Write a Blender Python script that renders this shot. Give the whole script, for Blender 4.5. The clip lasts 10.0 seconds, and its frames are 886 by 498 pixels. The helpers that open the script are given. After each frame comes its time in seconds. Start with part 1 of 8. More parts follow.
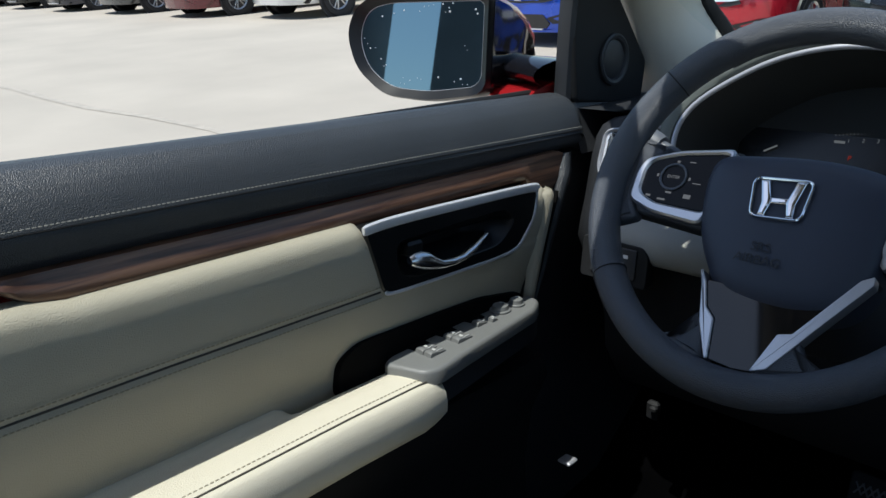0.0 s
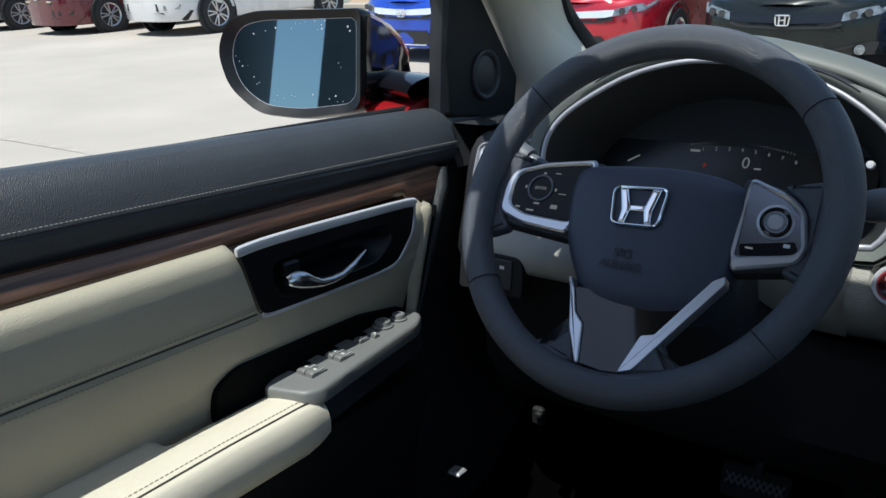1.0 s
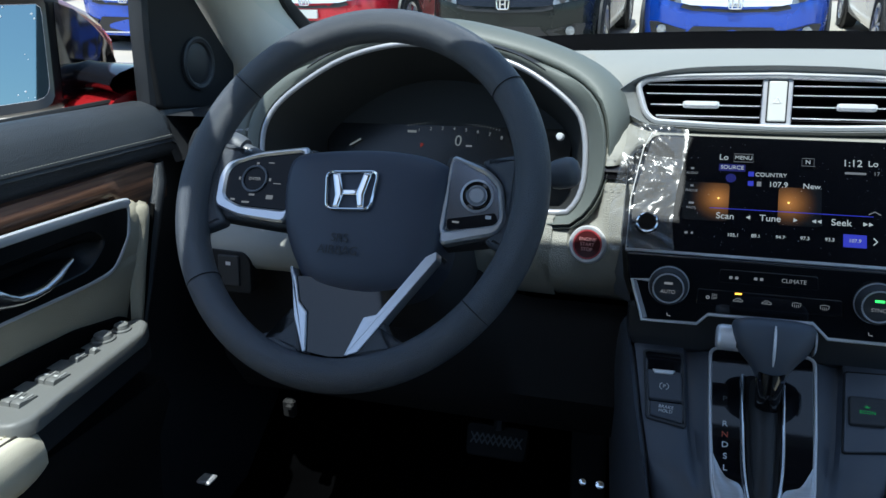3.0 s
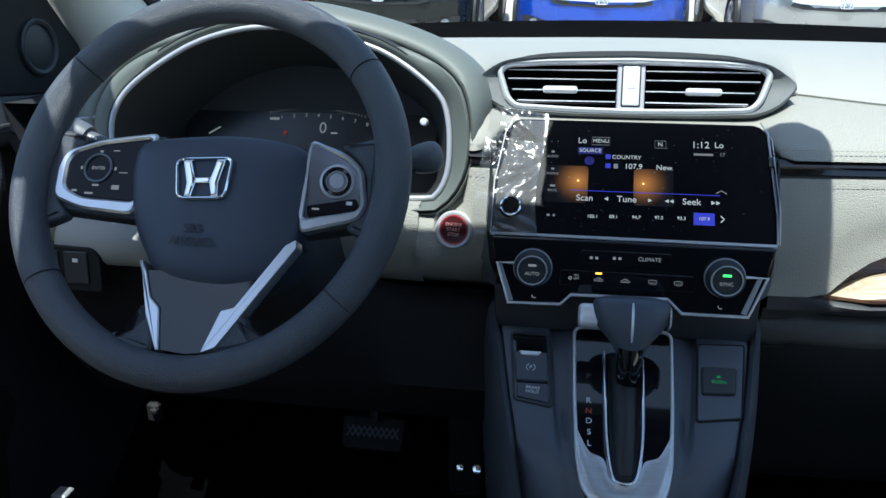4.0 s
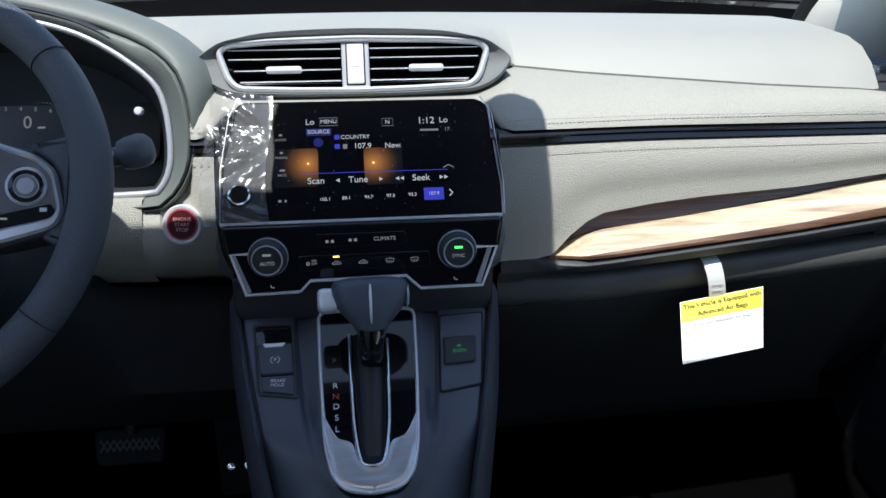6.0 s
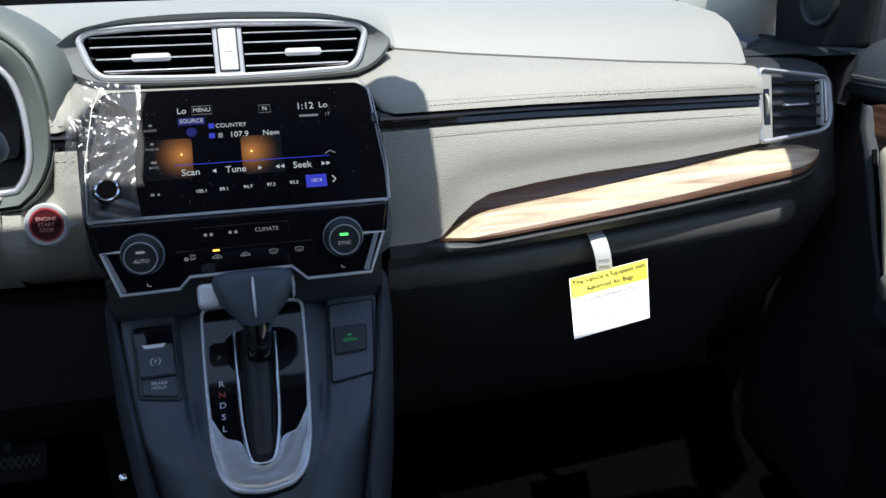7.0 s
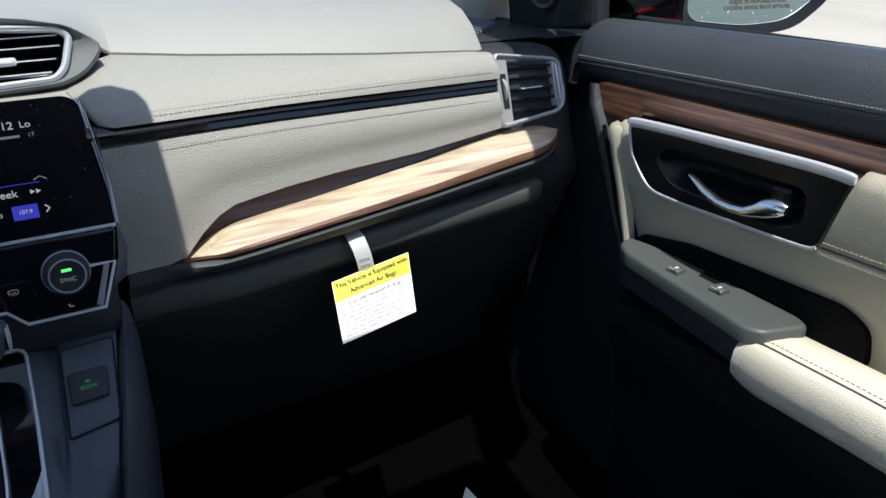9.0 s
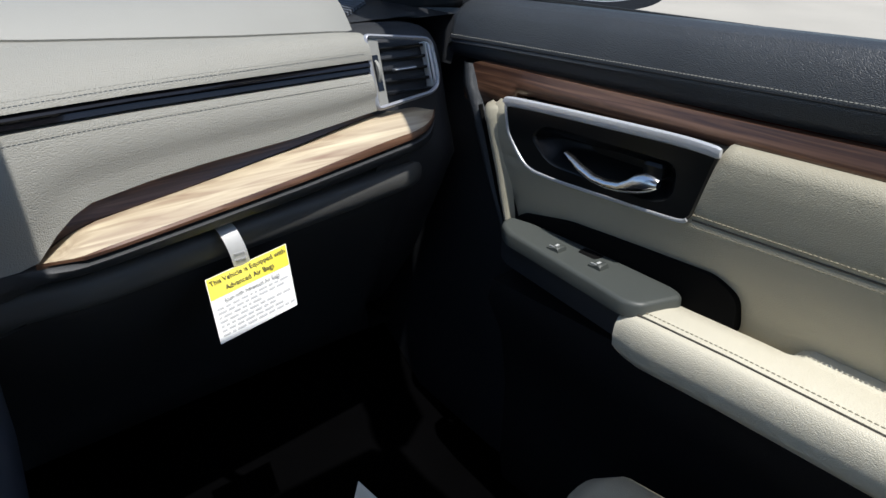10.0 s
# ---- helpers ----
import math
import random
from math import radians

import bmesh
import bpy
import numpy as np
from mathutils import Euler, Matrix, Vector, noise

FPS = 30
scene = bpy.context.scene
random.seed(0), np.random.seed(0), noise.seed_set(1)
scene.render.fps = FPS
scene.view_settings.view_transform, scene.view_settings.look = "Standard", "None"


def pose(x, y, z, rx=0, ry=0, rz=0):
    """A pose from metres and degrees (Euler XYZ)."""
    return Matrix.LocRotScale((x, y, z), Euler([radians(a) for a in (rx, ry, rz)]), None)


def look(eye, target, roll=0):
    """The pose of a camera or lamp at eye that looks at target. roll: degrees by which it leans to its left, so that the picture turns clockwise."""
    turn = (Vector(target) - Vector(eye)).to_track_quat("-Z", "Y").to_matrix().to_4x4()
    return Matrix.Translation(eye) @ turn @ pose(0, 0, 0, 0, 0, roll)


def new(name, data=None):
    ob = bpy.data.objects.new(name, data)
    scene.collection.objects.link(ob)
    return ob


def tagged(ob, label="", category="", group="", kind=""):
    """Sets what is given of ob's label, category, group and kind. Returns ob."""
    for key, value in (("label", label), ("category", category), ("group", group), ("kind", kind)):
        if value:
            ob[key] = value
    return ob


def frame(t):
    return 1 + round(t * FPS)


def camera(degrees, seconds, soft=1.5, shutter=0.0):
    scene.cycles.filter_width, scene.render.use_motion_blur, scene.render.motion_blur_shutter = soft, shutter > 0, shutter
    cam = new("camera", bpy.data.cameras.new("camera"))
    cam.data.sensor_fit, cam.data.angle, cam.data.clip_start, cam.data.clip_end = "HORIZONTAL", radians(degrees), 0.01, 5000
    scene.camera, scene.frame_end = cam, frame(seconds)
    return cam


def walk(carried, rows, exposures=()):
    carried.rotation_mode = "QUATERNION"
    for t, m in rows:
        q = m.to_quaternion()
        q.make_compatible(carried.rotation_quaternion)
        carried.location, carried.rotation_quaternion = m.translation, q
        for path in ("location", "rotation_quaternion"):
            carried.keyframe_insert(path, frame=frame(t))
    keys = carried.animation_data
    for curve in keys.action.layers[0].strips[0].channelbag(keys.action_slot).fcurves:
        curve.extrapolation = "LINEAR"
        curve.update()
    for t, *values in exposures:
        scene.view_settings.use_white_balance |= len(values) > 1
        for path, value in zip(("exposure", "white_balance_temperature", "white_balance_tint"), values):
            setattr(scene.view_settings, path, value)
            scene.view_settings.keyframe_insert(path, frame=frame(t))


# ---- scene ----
cam = camera(58.8, 10.0)
# The parked car stands slightly nose-down and leaning on the sloping lot; its parts are given in the car's own axes.
CAR = Matrix.Rotation(radians(-4.1), 4, "X") @ Matrix.Rotation(radians(-1.5), 4, "Y")
PATH = [
    (0, (-0.113, -0.767, 1.325), (-1.452, 0.589, 0.718), -1.2),
    (0.5, (-0.106, -0.763, 1.327), (-1.398, 0.647, 0.74), -2.0),
    (1, (-0.098, -0.756, 1.326), (-1.24, 0.781, 0.75), -1.2),
    (1.5, (-0.089, -0.752, 1.325), (-1.191, 0.823, 0.772), -2.0),
    (2, (-0.083, -0.745, 1.325), (-0.997, 0.947, 0.774), -1.6),
    (2.5, (-0.076, -0.738, 1.325), (-0.821, 1.017, 0.72), -1.1),
    (3, (-0.068, -0.733, 1.325), (-0.673, 1.069, 0.703), -1.3),
    (3.2, (-0.069, -0.734, 1.323), (-0.601, 1.092, 0.704), -1.1),
    (4.3, (-0.042, -0.715, 1.314), (-0.302, 1.154, 0.652), -0.4),
    (4.5, (-0.034, -0.716, 1.319), (-0.256, 1.149, 0.633), -0.8),
    (5, (-0.024, -0.711, 1.32), (-0.123, 1.169, 0.645), -0.5),
    (5.5, (-0.01, -0.706, 1.32), (0.032, 1.175, 0.641), -0.4),
    (5.7, (-0.005, -0.704, 1.318), (0.102, 1.17, 0.629), -0.2),
    (6.8, (0.005, -0.685, 1.329), (0.41, 1.13, 0.594), -0.7),
    (7, (0.018, -0.693, 1.311), (0.454, 1.117, 0.581), -0.5),
    (7.5, (0.029, -0.69, 1.313), (0.591, 1.072, 0.551), -0.8),
    (8, (0.039, -0.683, 1.319), (0.731, 1.028, 0.549), -1.3),
    (8.5, (0.05, -0.676, 1.322), (0.856, 0.981, 0.546), -1.0),
    (9, (0.062, -0.672, 1.322), (0.981, 0.923, 0.542), -0.8),
    (9.5, (0.068, -0.665, 1.325), (1.095, 0.848, 0.515), -0.6),
    (10, (0.08, -0.659, 1.321), (1.22, 0.759, 0.491), -0.2),
]
walk(cam, [(t, CAR @ look(eye, target, roll)) for t, eye, target, roll in PATH],
     exposures=((0.0, 0.14, 6350, 5), (1.5, 0.32, 6200, 5), (2.5, 0.44, 5950, 0), (3.5, 0.74, 5950, 1), (4.5, 0.90, 6000, 1), (5.0, 0.84, 6100, 4), (7.0, 0.74, 6300, 8), (8.5, 0.64, 6350, 9), (10.0, 0.15, 6400, 10)))

# ---- light ----
world = bpy.data.worlds.new("sky")
scene.world = world
world.use_nodes = True
wn = world.node_tree.nodes
sky = wn.new("ShaderNodeTexSky")
sky.sky_type, sky.sun_disc = "NISHITA", False
SUN_DIR = (CAR.to_3x3() @ Vector((-0.07, -0.42, 1.0))).normalized()   # high, from behind and the driver's side
SUN_EL, SUN_AZ = math.asin(SUN_DIR.z), math.atan2(SUN_DIR.x, SUN_DIR.y)
sky.sun_elevation, sky.sun_rotation = SUN_EL, SUN_AZ
wn["Background"].inputs["Strength"].default_value = 0.15
world.node_tree.links.new(sky.outputs[0], wn["Background"].inputs["Color"])
sun_data = bpy.data.lights.new("sun", "SUN")
sun_data.energy, sun_data.angle, sun_data.color = 4.1, radians(0.55), (1.0, 0.97, 0.925)
sun = new("sun", sun_data)
sun.matrix_world = look(SUN_DIR * 30, (0, 0, 0))


# ---- materials ----
def pbr(name, color, rough=0.5, metal=0.0, bump=0.0, scale=300.0, kind="noise", vary=0.12, vscale=6.0, coat=0.0, spec=0.5, stretch=(1, 1, 1)):
    m = bpy.data.materials.new(name)
    m.use_nodes = True
    nt = m.node_tree
    b = nt.nodes["Principled BSDF"]
    b.inputs["Roughness"].default_value = rough
    b.inputs["Metallic"].default_value = metal
    b.inputs["Coat Weight"].default_value = coat
    b.inputs["Coat Roughness"].default_value = 0.05
    b.inputs["Specular IOR Level"].default_value = spec
    co = nt.nodes.new("ShaderNodeTexCoord")
    mp = nt.nodes.new("ShaderNodeMapping")
    mp.inputs["Scale"].default_value = stretch
    nt.links.new(co.outputs["Object"], mp.inputs["Vector"])
    big = nt.nodes.new("ShaderNodeTexNoise")
    big.inputs["Scale"].default_value, big.inputs["Detail"].default_value = vscale, 5
    nt.links.new(mp.outputs[0], big.inputs["Vector"])
    ramp = nt.nodes.new("ShaderNodeValToRGB")
    lo, hi = 1 - vary, 1 + vary
    ramp.color_ramp.elements[0].position, ramp.color_ramp.elements[1].position = 0.3, 0.7
    ramp.color_ramp.elements[0].color = (*[min(1, c * lo) for c in color], 1)
    ramp.color_ramp.elements[1].color = (*[min(1, c * hi) for c in color], 1)
    nt.links.new(big.outputs["Fac"], ramp.inputs[0])
    nt.links.new(ramp.outputs[0], b.inputs["Base Color"])
    rr = nt.nodes.new("ShaderNodeMapRange")
    rr.inputs["To Min"].default_value, rr.inputs["To Max"].default_value = max(0, rough - 0.07), min(1, rough + 0.07)
    nt.links.new(big.outputs["Fac"], rr.inputs[0])
    if rough > 0.12:
        nt.links.new(rr.outputs[0], b.inputs["Roughness"])
    if bump > 0:
        if kind == "leather":
            tx = nt.nodes.new("ShaderNodeTexVoronoi")
            tx.feature = "SMOOTH_F1"
            tx.inputs["Smoothness"].default_value = 0.35
            out = tx.outputs["Distance"]
        else:
            tx = nt.nodes.new("ShaderNodeTexNoise")
            tx.inputs["Detail"].default_value = 4
            out = tx.outputs["Fac"]
        tx.inputs["Scale"].default_value = scale
        nt.links.new(mp.outputs[0], tx.inputs["Vector"])
        bp = nt.nodes.new("ShaderNodeBump")
        bp.inputs["Strength"].default_value = bump
        bp.inputs["Distance"].default_value = 0.002
        bp.invert = kind == "leather"
        nt.links.new(out, bp.inputs["Height"])
        nt.links.new(bp.outputs[0], b.inputs["Normal"])
    return m


def wood_material(name, gain=1.0, spread=0.0, grain=(7, 110, 190)):
    m = pbr(name, (0.2, 0.11, 0.06), 0.4, vary=0.1, coat=0.6)
    m.node_tree.nodes["Principled BSDF"].inputs["Coat Roughness"].default_value = 0.25
    m.node_tree.nodes["Principled BSDF"].inputs["Coat IOR"].default_value = 1.5
    nt = m.node_tree
    b = nt.nodes["Principled BSDF"]
    co = nt.nodes.new("ShaderNodeTexCoord")
    mp = nt.nodes.new("ShaderNodeMapping")
    mp.inputs["Scale"].default_value = grain
    nz = nt.nodes.new("ShaderNodeTexNoise")
    nz.inputs["Scale"].default_value, nz.inputs["Detail"].default_value, nz.inputs["Distortion"].default_value = 1.0, 8, 0.9
    ramp = nt.nodes.new("ShaderNodeValToRGB")
    e = ramp.color_ramp.elements
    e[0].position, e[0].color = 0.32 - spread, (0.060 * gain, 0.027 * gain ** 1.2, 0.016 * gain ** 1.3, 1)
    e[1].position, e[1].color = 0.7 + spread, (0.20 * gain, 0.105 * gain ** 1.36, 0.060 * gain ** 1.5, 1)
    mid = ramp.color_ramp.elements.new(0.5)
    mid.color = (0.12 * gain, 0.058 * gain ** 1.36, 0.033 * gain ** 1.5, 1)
    nt.links.new(co.outputs["Object"], mp.inputs[0])
    nt.links.new(mp.outputs[0], nz.inputs["Vector"])
    nt.links.new(nz.outputs["Fac"], ramp.inputs[0])
    nt.links.new(ramp.outputs[0], b.inputs["Base Color"])
    bp = nt.nodes.new("ShaderNodeBump")
    bp.inputs["Strength"].default_value, bp.inputs["Distance"].default_value = 0.12, 0.001
    nt.links.new(nz.outputs["Fac"], bp.inputs["Height"])
    nt.links.new(bp.outputs[0], b.inputs["Normal"])
    return m


def glass_material(name, tint=(0.93, 0.96, 0.95), gloss=0.6):
    m = bpy.data.materials.new(name)
    m.use_nodes = True
    nt = m.node_tree
    nt.nodes.remove(nt.nodes["Principled BSDF"])
    tr = nt.nodes.new("ShaderNodeBsdfTransparent")
    tr.inputs[0].default_value = (*tint, 1)
    gl = nt.nodes.new("ShaderNodeBsdfGlossy")
    gl.inputs["Roughness"].default_value = 0.02
    fr = nt.nodes.new("ShaderNodeFresnel")
    fr.inputs[0].default_value = 1.45
    mu = nt.nodes.new("ShaderNodeMath")
    mu.operation = "MULTIPLY"
    mu.inputs[1].default_value = gloss
    mx = nt.nodes.new("ShaderNodeMixShader")
    nt.links.new(fr.outputs[0], mu.inputs[0])
    nt.links.new(mu.outputs[0], mx.inputs[0])
    nt.links.new(tr.outputs[0], mx.inputs[1])
    nt.links.new(gl.outputs[0], mx.inputs[2])
    nt.links.new(mx.outputs[0], nt.nodes["Material Output"].inputs[0])
    return m


def glow(name, color, strength):
    m = bpy.data.materials.new(name)
    m.use_nodes = True
    b = m.node_tree.nodes["Principled BSDF"]
    b.inputs["Base Color"].default_value = (0.02, 0.02, 0.02, 1)
    b.inputs["Emission Color"].default_value = (*color, 1)
    b.inputs["Emission Strength"].default_value = strength
    b.inputs["Roughness"].default_value = 0.6
    b.inputs["Specular IOR Level"].default_value = 0.05
    return m


def plain(name, color, rough=0.5, metal=0.0):
    m = bpy.data.materials.new(name)
    m.use_nodes = True
    b = m.node_tree.nodes["Principled BSDF"]
    b.inputs["Base Color"].default_value = (*color, 1)
    b.inputs["Roughness"].default_value = rough
    b.inputs["Metallic"].default_value = metal
    return m


GREIGE = pbr("greige_leather", (0.325, 0.316, 0.276), 0.5, bump=0.38, scale=900, kind="leather", vary=0.04)
GREIGE_TOP = pbr("greige_soft_plastic", (0.30, 0.298, 0.272), 0.55, bump=0.15, scale=900, vary=0.04)
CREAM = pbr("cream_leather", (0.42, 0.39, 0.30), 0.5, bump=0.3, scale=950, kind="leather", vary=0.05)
# the panels' cream leather, brightened: sun on the armrest is in the colour
CREAM_SUNLIT = pbr("sunlit_cream_leather", (0.66, 0.62, 0.50), 0.5, bump=0.3, scale=950, kind="leather", vary=0.05)
CREAM_CLOTH = pbr("cream_pillar_cloth", (0.74, 0.70, 0.60), 0.85, bump=0.2, scale=1500, vary=0.05)
BLACK_LEATHER = pbr("black_leather", (0.044, 0.049, 0.055), 0.40, bump=0.45, scale=1000, kind="leather", vary=0.12)
WHEEL_LEATHER = pbr("steering_leather", (0.060, 0.068, 0.084), 0.42, bump=0.5, scale=1300, kind="leather", vary=0.12, spec=0.75)
PAD_PLASTIC = pbr("airbag_pad_plastic", (0.036, 0.045, 0.070), 0.45, bump=0.12, scale=1500, vary=0.1)
LEDGE = pbr("ledge_charcoal", (0.045, 0.047, 0.05), 0.5, bump=0.2, scale=1000, vary=0.1)
# lid plastic lightened for the lip: the sun it catches is in the colour
LID_SUNLIT = pbr("sunlit_glovebox_lip", (0.10, 0.10, 0.095), 0.5, bump=0.2, scale=1000, vary=0.1)
BLACK = pbr("black_plastic", (0.027, 0.029, 0.033), 0.5, bump=0.15, scale=1200, vary=0.15)
DARK_GREY = pbr("charcoal_plastic", (0.105, 0.115, 0.132), 0.42, bump=0.15, scale=1200, vary=0.1)
# the driver's switch plastic, darkened to carry the shade on the passenger's side
SWITCH_SHADED = pbr("shaded_switch_plastic", (0.075, 0.083, 0.077), 0.45, bump=0.12, scale=1400, vary=0.06)
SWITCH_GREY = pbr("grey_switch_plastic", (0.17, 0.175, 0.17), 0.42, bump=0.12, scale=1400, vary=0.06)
PIANO = pbr("piano_black", (0.006, 0.006, 0.008), 0.05, vary=0.1, spec=0.6)
CONSOLE = pbr("console_charcoal", (0.070, 0.080, 0.100), 0.38, bump=0.10, scale=1500, vary=0.06)
SWITCH_BLUE = pbr("console_switch_plastic", (0.055, 0.063, 0.080), 0.42, bump=0.1, scale=1500, vary=0.06)
KNOB = pbr("knob_leather", (0.070, 0.082, 0.105), 0.45, bump=0.06, scale=1800, vary=0.05)
SLIDER = pbr("slider_black", (0.016, 0.016, 0.017), 0.45, vary=0.1)
LOWER_DOOR = pbr("lower_door_black", (0.012, 0.012, 0.013), 0.7, bump=0.2, scale=900, vary=0.1, spec=0.2)
BRUSHED = pbr("brushed_silver", (0.62, 0.62, 0.63), 0.34, 0.85, bump=0.05, scale=700, vary=0.08, vscale=30, stretch=(1, 14, 14))
SPOKE_FACE = pbr("blue_grey_spoke_face", (0.24, 0.26, 0.31), 0.2, 0.8, vary=0.06)
KEY_BLACK = pbr("key_face_black", (0.006, 0.006, 0.008), 0.3, vary=0.1, spec=0.2)
SILVER = pbr("satin_silver", (0.78, 0.79, 0.82), 0.32, 0.4, vary=0.05)
SILVER_DARK = pbr("satin_silver_dark", (0.46, 0.47, 0.51), 0.38, 0.4, vary=0.06)
LEVER = pbr("satin_chrome", (0.78, 0.79, 0.80), 0.2, 1.0, vary=0.04)
SPOKE_SILVER = pbr("satin_spoke_silver", (0.60, 0.61, 0.64), 0.30, 0.8, vary=0.05)
CHROME = pbr("chrome", (0.85, 0.86, 0.88), 0.08, 1.0, vary=0.02)
LATCH_BLACK = pbr("latch_black", (0.008, 0.009, 0.010), 0.3, vary=0.1, spec=0.3)
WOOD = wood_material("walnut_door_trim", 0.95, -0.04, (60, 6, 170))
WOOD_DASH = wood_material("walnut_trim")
# the dash walnut again, brightened so the ledge's sunlight is in the colour
WOOD_SUNLIT = wood_material("sunlit_walnut", 4.2, 0.16, (5, 90, 160))
# dash greige darkened: the shade on the hood's flanks is in the colour
HOOD_SHADED = pbr("shaded_hood_plastic", (0.135, 0.150, 0.137), 0.55, bump=0.15, scale=900, vary=0.05)
SHROUD = pbr("shroud_grey_plastic", (0.16, 0.168, 0.165), 0.5, bump=0.15, scale=1000, vary=0.06)
RUBBER = pbr("black_rubber", (0.015, 0.0155, 0.0165), 0.65, bump=0.2, scale=800, spec=0.25)
FRIT = pbr("black_glass_border", (0.003, 0.003, 0.0035), 0.7, vary=0.1, spec=0.0)
# far below real carpet: deep shade is in the colour, so sun patches vanish
CARPET = pbr("shade_black_carpet", (0.0016, 0.0016, 0.0018), 0.95, bump=0.6, scale=1400, vary=0.3, spec=0.0)
GLASS = glass_material("window_glass", gloss=0.03)
SCREEN_GLASS = glass_material("windscreen_glass", (0.92, 0.95, 0.94), gloss=0.006)
MIRROR = pbr("mirror_silver", (0.25, 0.34, 0.36), 0.015, 1.0, vary=0.0)
RED_PAINT = pbr("red_car_paint", (0.36, 0.012, 0.016), 0.25, 0.2, vary=0.05, coat=1.0)
STITCH = plain("grey_thread", (0.31, 0.305, 0.27), 0.7)
STITCH_CREAM = plain("cream_thread", (0.30, 0.275, 0.20), 0.7)
WHITE_PRINT = plain("white_print", (0.75, 0.75, 0.75), 0.5)
SEAM = plain("seam_shadow_cord", (0.06, 0.055, 0.045), 0.8)
SCREEN = pbr("screen_glass", (0.005, 0.005, 0.007), 0.3, vary=0.2, spec=0.03)
# near black: the shade of hollows and gaps is in the colour
RECESS_SHADE = pbr("recess_shade_black", (0.006, 0.006, 0.006), 0.8, vary=0.1, spec=0.05)
SWITCH_MARK = plain("pale_switch_mark", (0.55, 0.56, 0.55), 0.4)
HEADLINER = pbr("grey_headliner", (0.36, 0.35, 0.32), 0.9, bump=0.2, scale=900)


# ---- mesh helpers ----
def frame_at(o, u, v):
    u, v = Vector(u).normalized(), Vector(v)
    n = u.cross(v).normalized()
    v = n.cross(u)
    return Matrix(((u.x, v.x, n.x, o[0]), (u.y, v.y, n.y, o[1]), (u.z, v.z, n.z, o[2]), (0, 0, 0, 1)))


def finish(bm, name, mat, smooth=True, angle=35):
    bmesh.ops.recalc_face_normals(bm, faces=bm.faces[:])
    me = bpy.data.meshes.new(name)
    bm.to_mesh(me)
    bm.free()
    me.materials.append(mat)
    if smooth:
        for p in me.polygons:
            p.use_smooth = True
        me.set_sharp_from_angle(angle=radians(angle))
    return me


def part(name, bm, mat, parent, label="", smooth=True, angle=35):
    ob = new(name, finish(bm, name, mat, smooth, angle))
    ob.parent = parent
    if label:
        tagged(ob, label)
    return ob


def thing(name, label, category, group="", kind="", m=None):
    ob = new(name)
    ob.matrix_world = CAR if m is None else m
    ob.empty_display_size = 0.05
    return tagged(ob, label, category, group, kind)


def solo(name, bm, mat, label, category, group="", kind="", m=None, smooth=True, angle=35):
    ob = new(name, finish(bm, name, mat, smooth, angle))
    ob.matrix_world = CAR if m is None else m
    return tagged(ob, label, category, group, kind)


def loft(rows, closed=False, bm=None, caps=False):
    bm = bm or bmesh.new()
    vs = [[bm.verts.new(p) for p in row] for row in rows]
    n = len(rows[0])
    for a, b in zip(vs, vs[1:]):
        for i in range(n if closed else n - 1):
            j = (i + 1) % n
            bm.faces.new((a[i], a[j], b[j], b[i]))
    if caps:
        bm.faces.new(vs[0])
        bm.faces.new(vs[-1])
    return bm


def catmull(pts, per=6, closed=False):
    P = [Vector(p) for p in pts]
    n = len(P)
    out = []
    for i in range(n if closed else n - 1):
        if closed:
            a, b, c, d = P[i - 1], P[i], P[(i + 1) % n], P[(i + 2) % n]
        else:
            a, b, c, d = P[max(i - 1, 0)], P[i], P[i + 1], P[min(i + 2, n - 1)]
        for k in range(per):
            t = k / per
            out.append(0.5 * (2 * b + (c - a) * t + (2 * a - 5 * b + 4 * c - d) * t * t + (3 * b - a - 3 * c + d) * t ** 3))
    if not closed:
        out.append(P[-1])
    return out


def rounded(pts, r, seg=4):
    """A closed outline with its corners rounded by the radius r."""
    P = [Vector(p) for p in pts]
    out = []
    for i, p in enumerate(P):
        a, b = P[i - 1] - p, P[(i + 1) % len(P)] - p
        d = min(r, a.length * 0.48, b.length * 0.48)
        s, e = p + a.normalized() * d, p + b.normalized() * d
        for k in range(seg + 1):
            t = k / seg
            out.append(s * (1 - t) ** 2 + p * 2 * t * (1 - t) + e * t * t)
    return out


def resample(pts, n, closed=True):
    P = [Vector(p) for p in pts]
    if closed:
        P = P + [P[0]]
    cum = [0.0]
    for a, b in zip(P, P[1:]):
        cum.append(cum[-1] + (b - a).length)
    out = []
    j = 0
    for k in range(n):
        s = cum[-1] * k / (n if closed else n - 1)
        while j < len(P) - 2 and cum[j + 1] < s:
            j += 1
        f = (s - cum[j]) / max(cum[j + 1] - cum[j], 1e-9)
        out.append(P[j].lerp(P[j + 1], min(f, 1)))
    return out


def inset(pts, d):
    P = [Vector((p[0], p[1])) for p in pts]
    area = sum(P[i - 1].x * P[i].y - P[i].x * P[i - 1].y for i in range(len(P)))
    s = 1 if area > 0 else -1
    out = []
    for i, p in enumerate(P):
        a, b = (p - P[i - 1]), (P[(i + 1) % len(P)] - p)
        a = a.normalized() if a.length > 1e-9 else b.normalized()
        b = b.normalized() if b.length > 1e-9 else a
        n = Vector((-(a.y + b.y), a.x + b.x))
        n = n.normalized() if n.length > 1e-6 else Vector((-a.y, a.x))
        k = max(0.5, n.dot(Vector((-a.y, a.x))))
        out.append(p + n * (d * s / k))
    return out


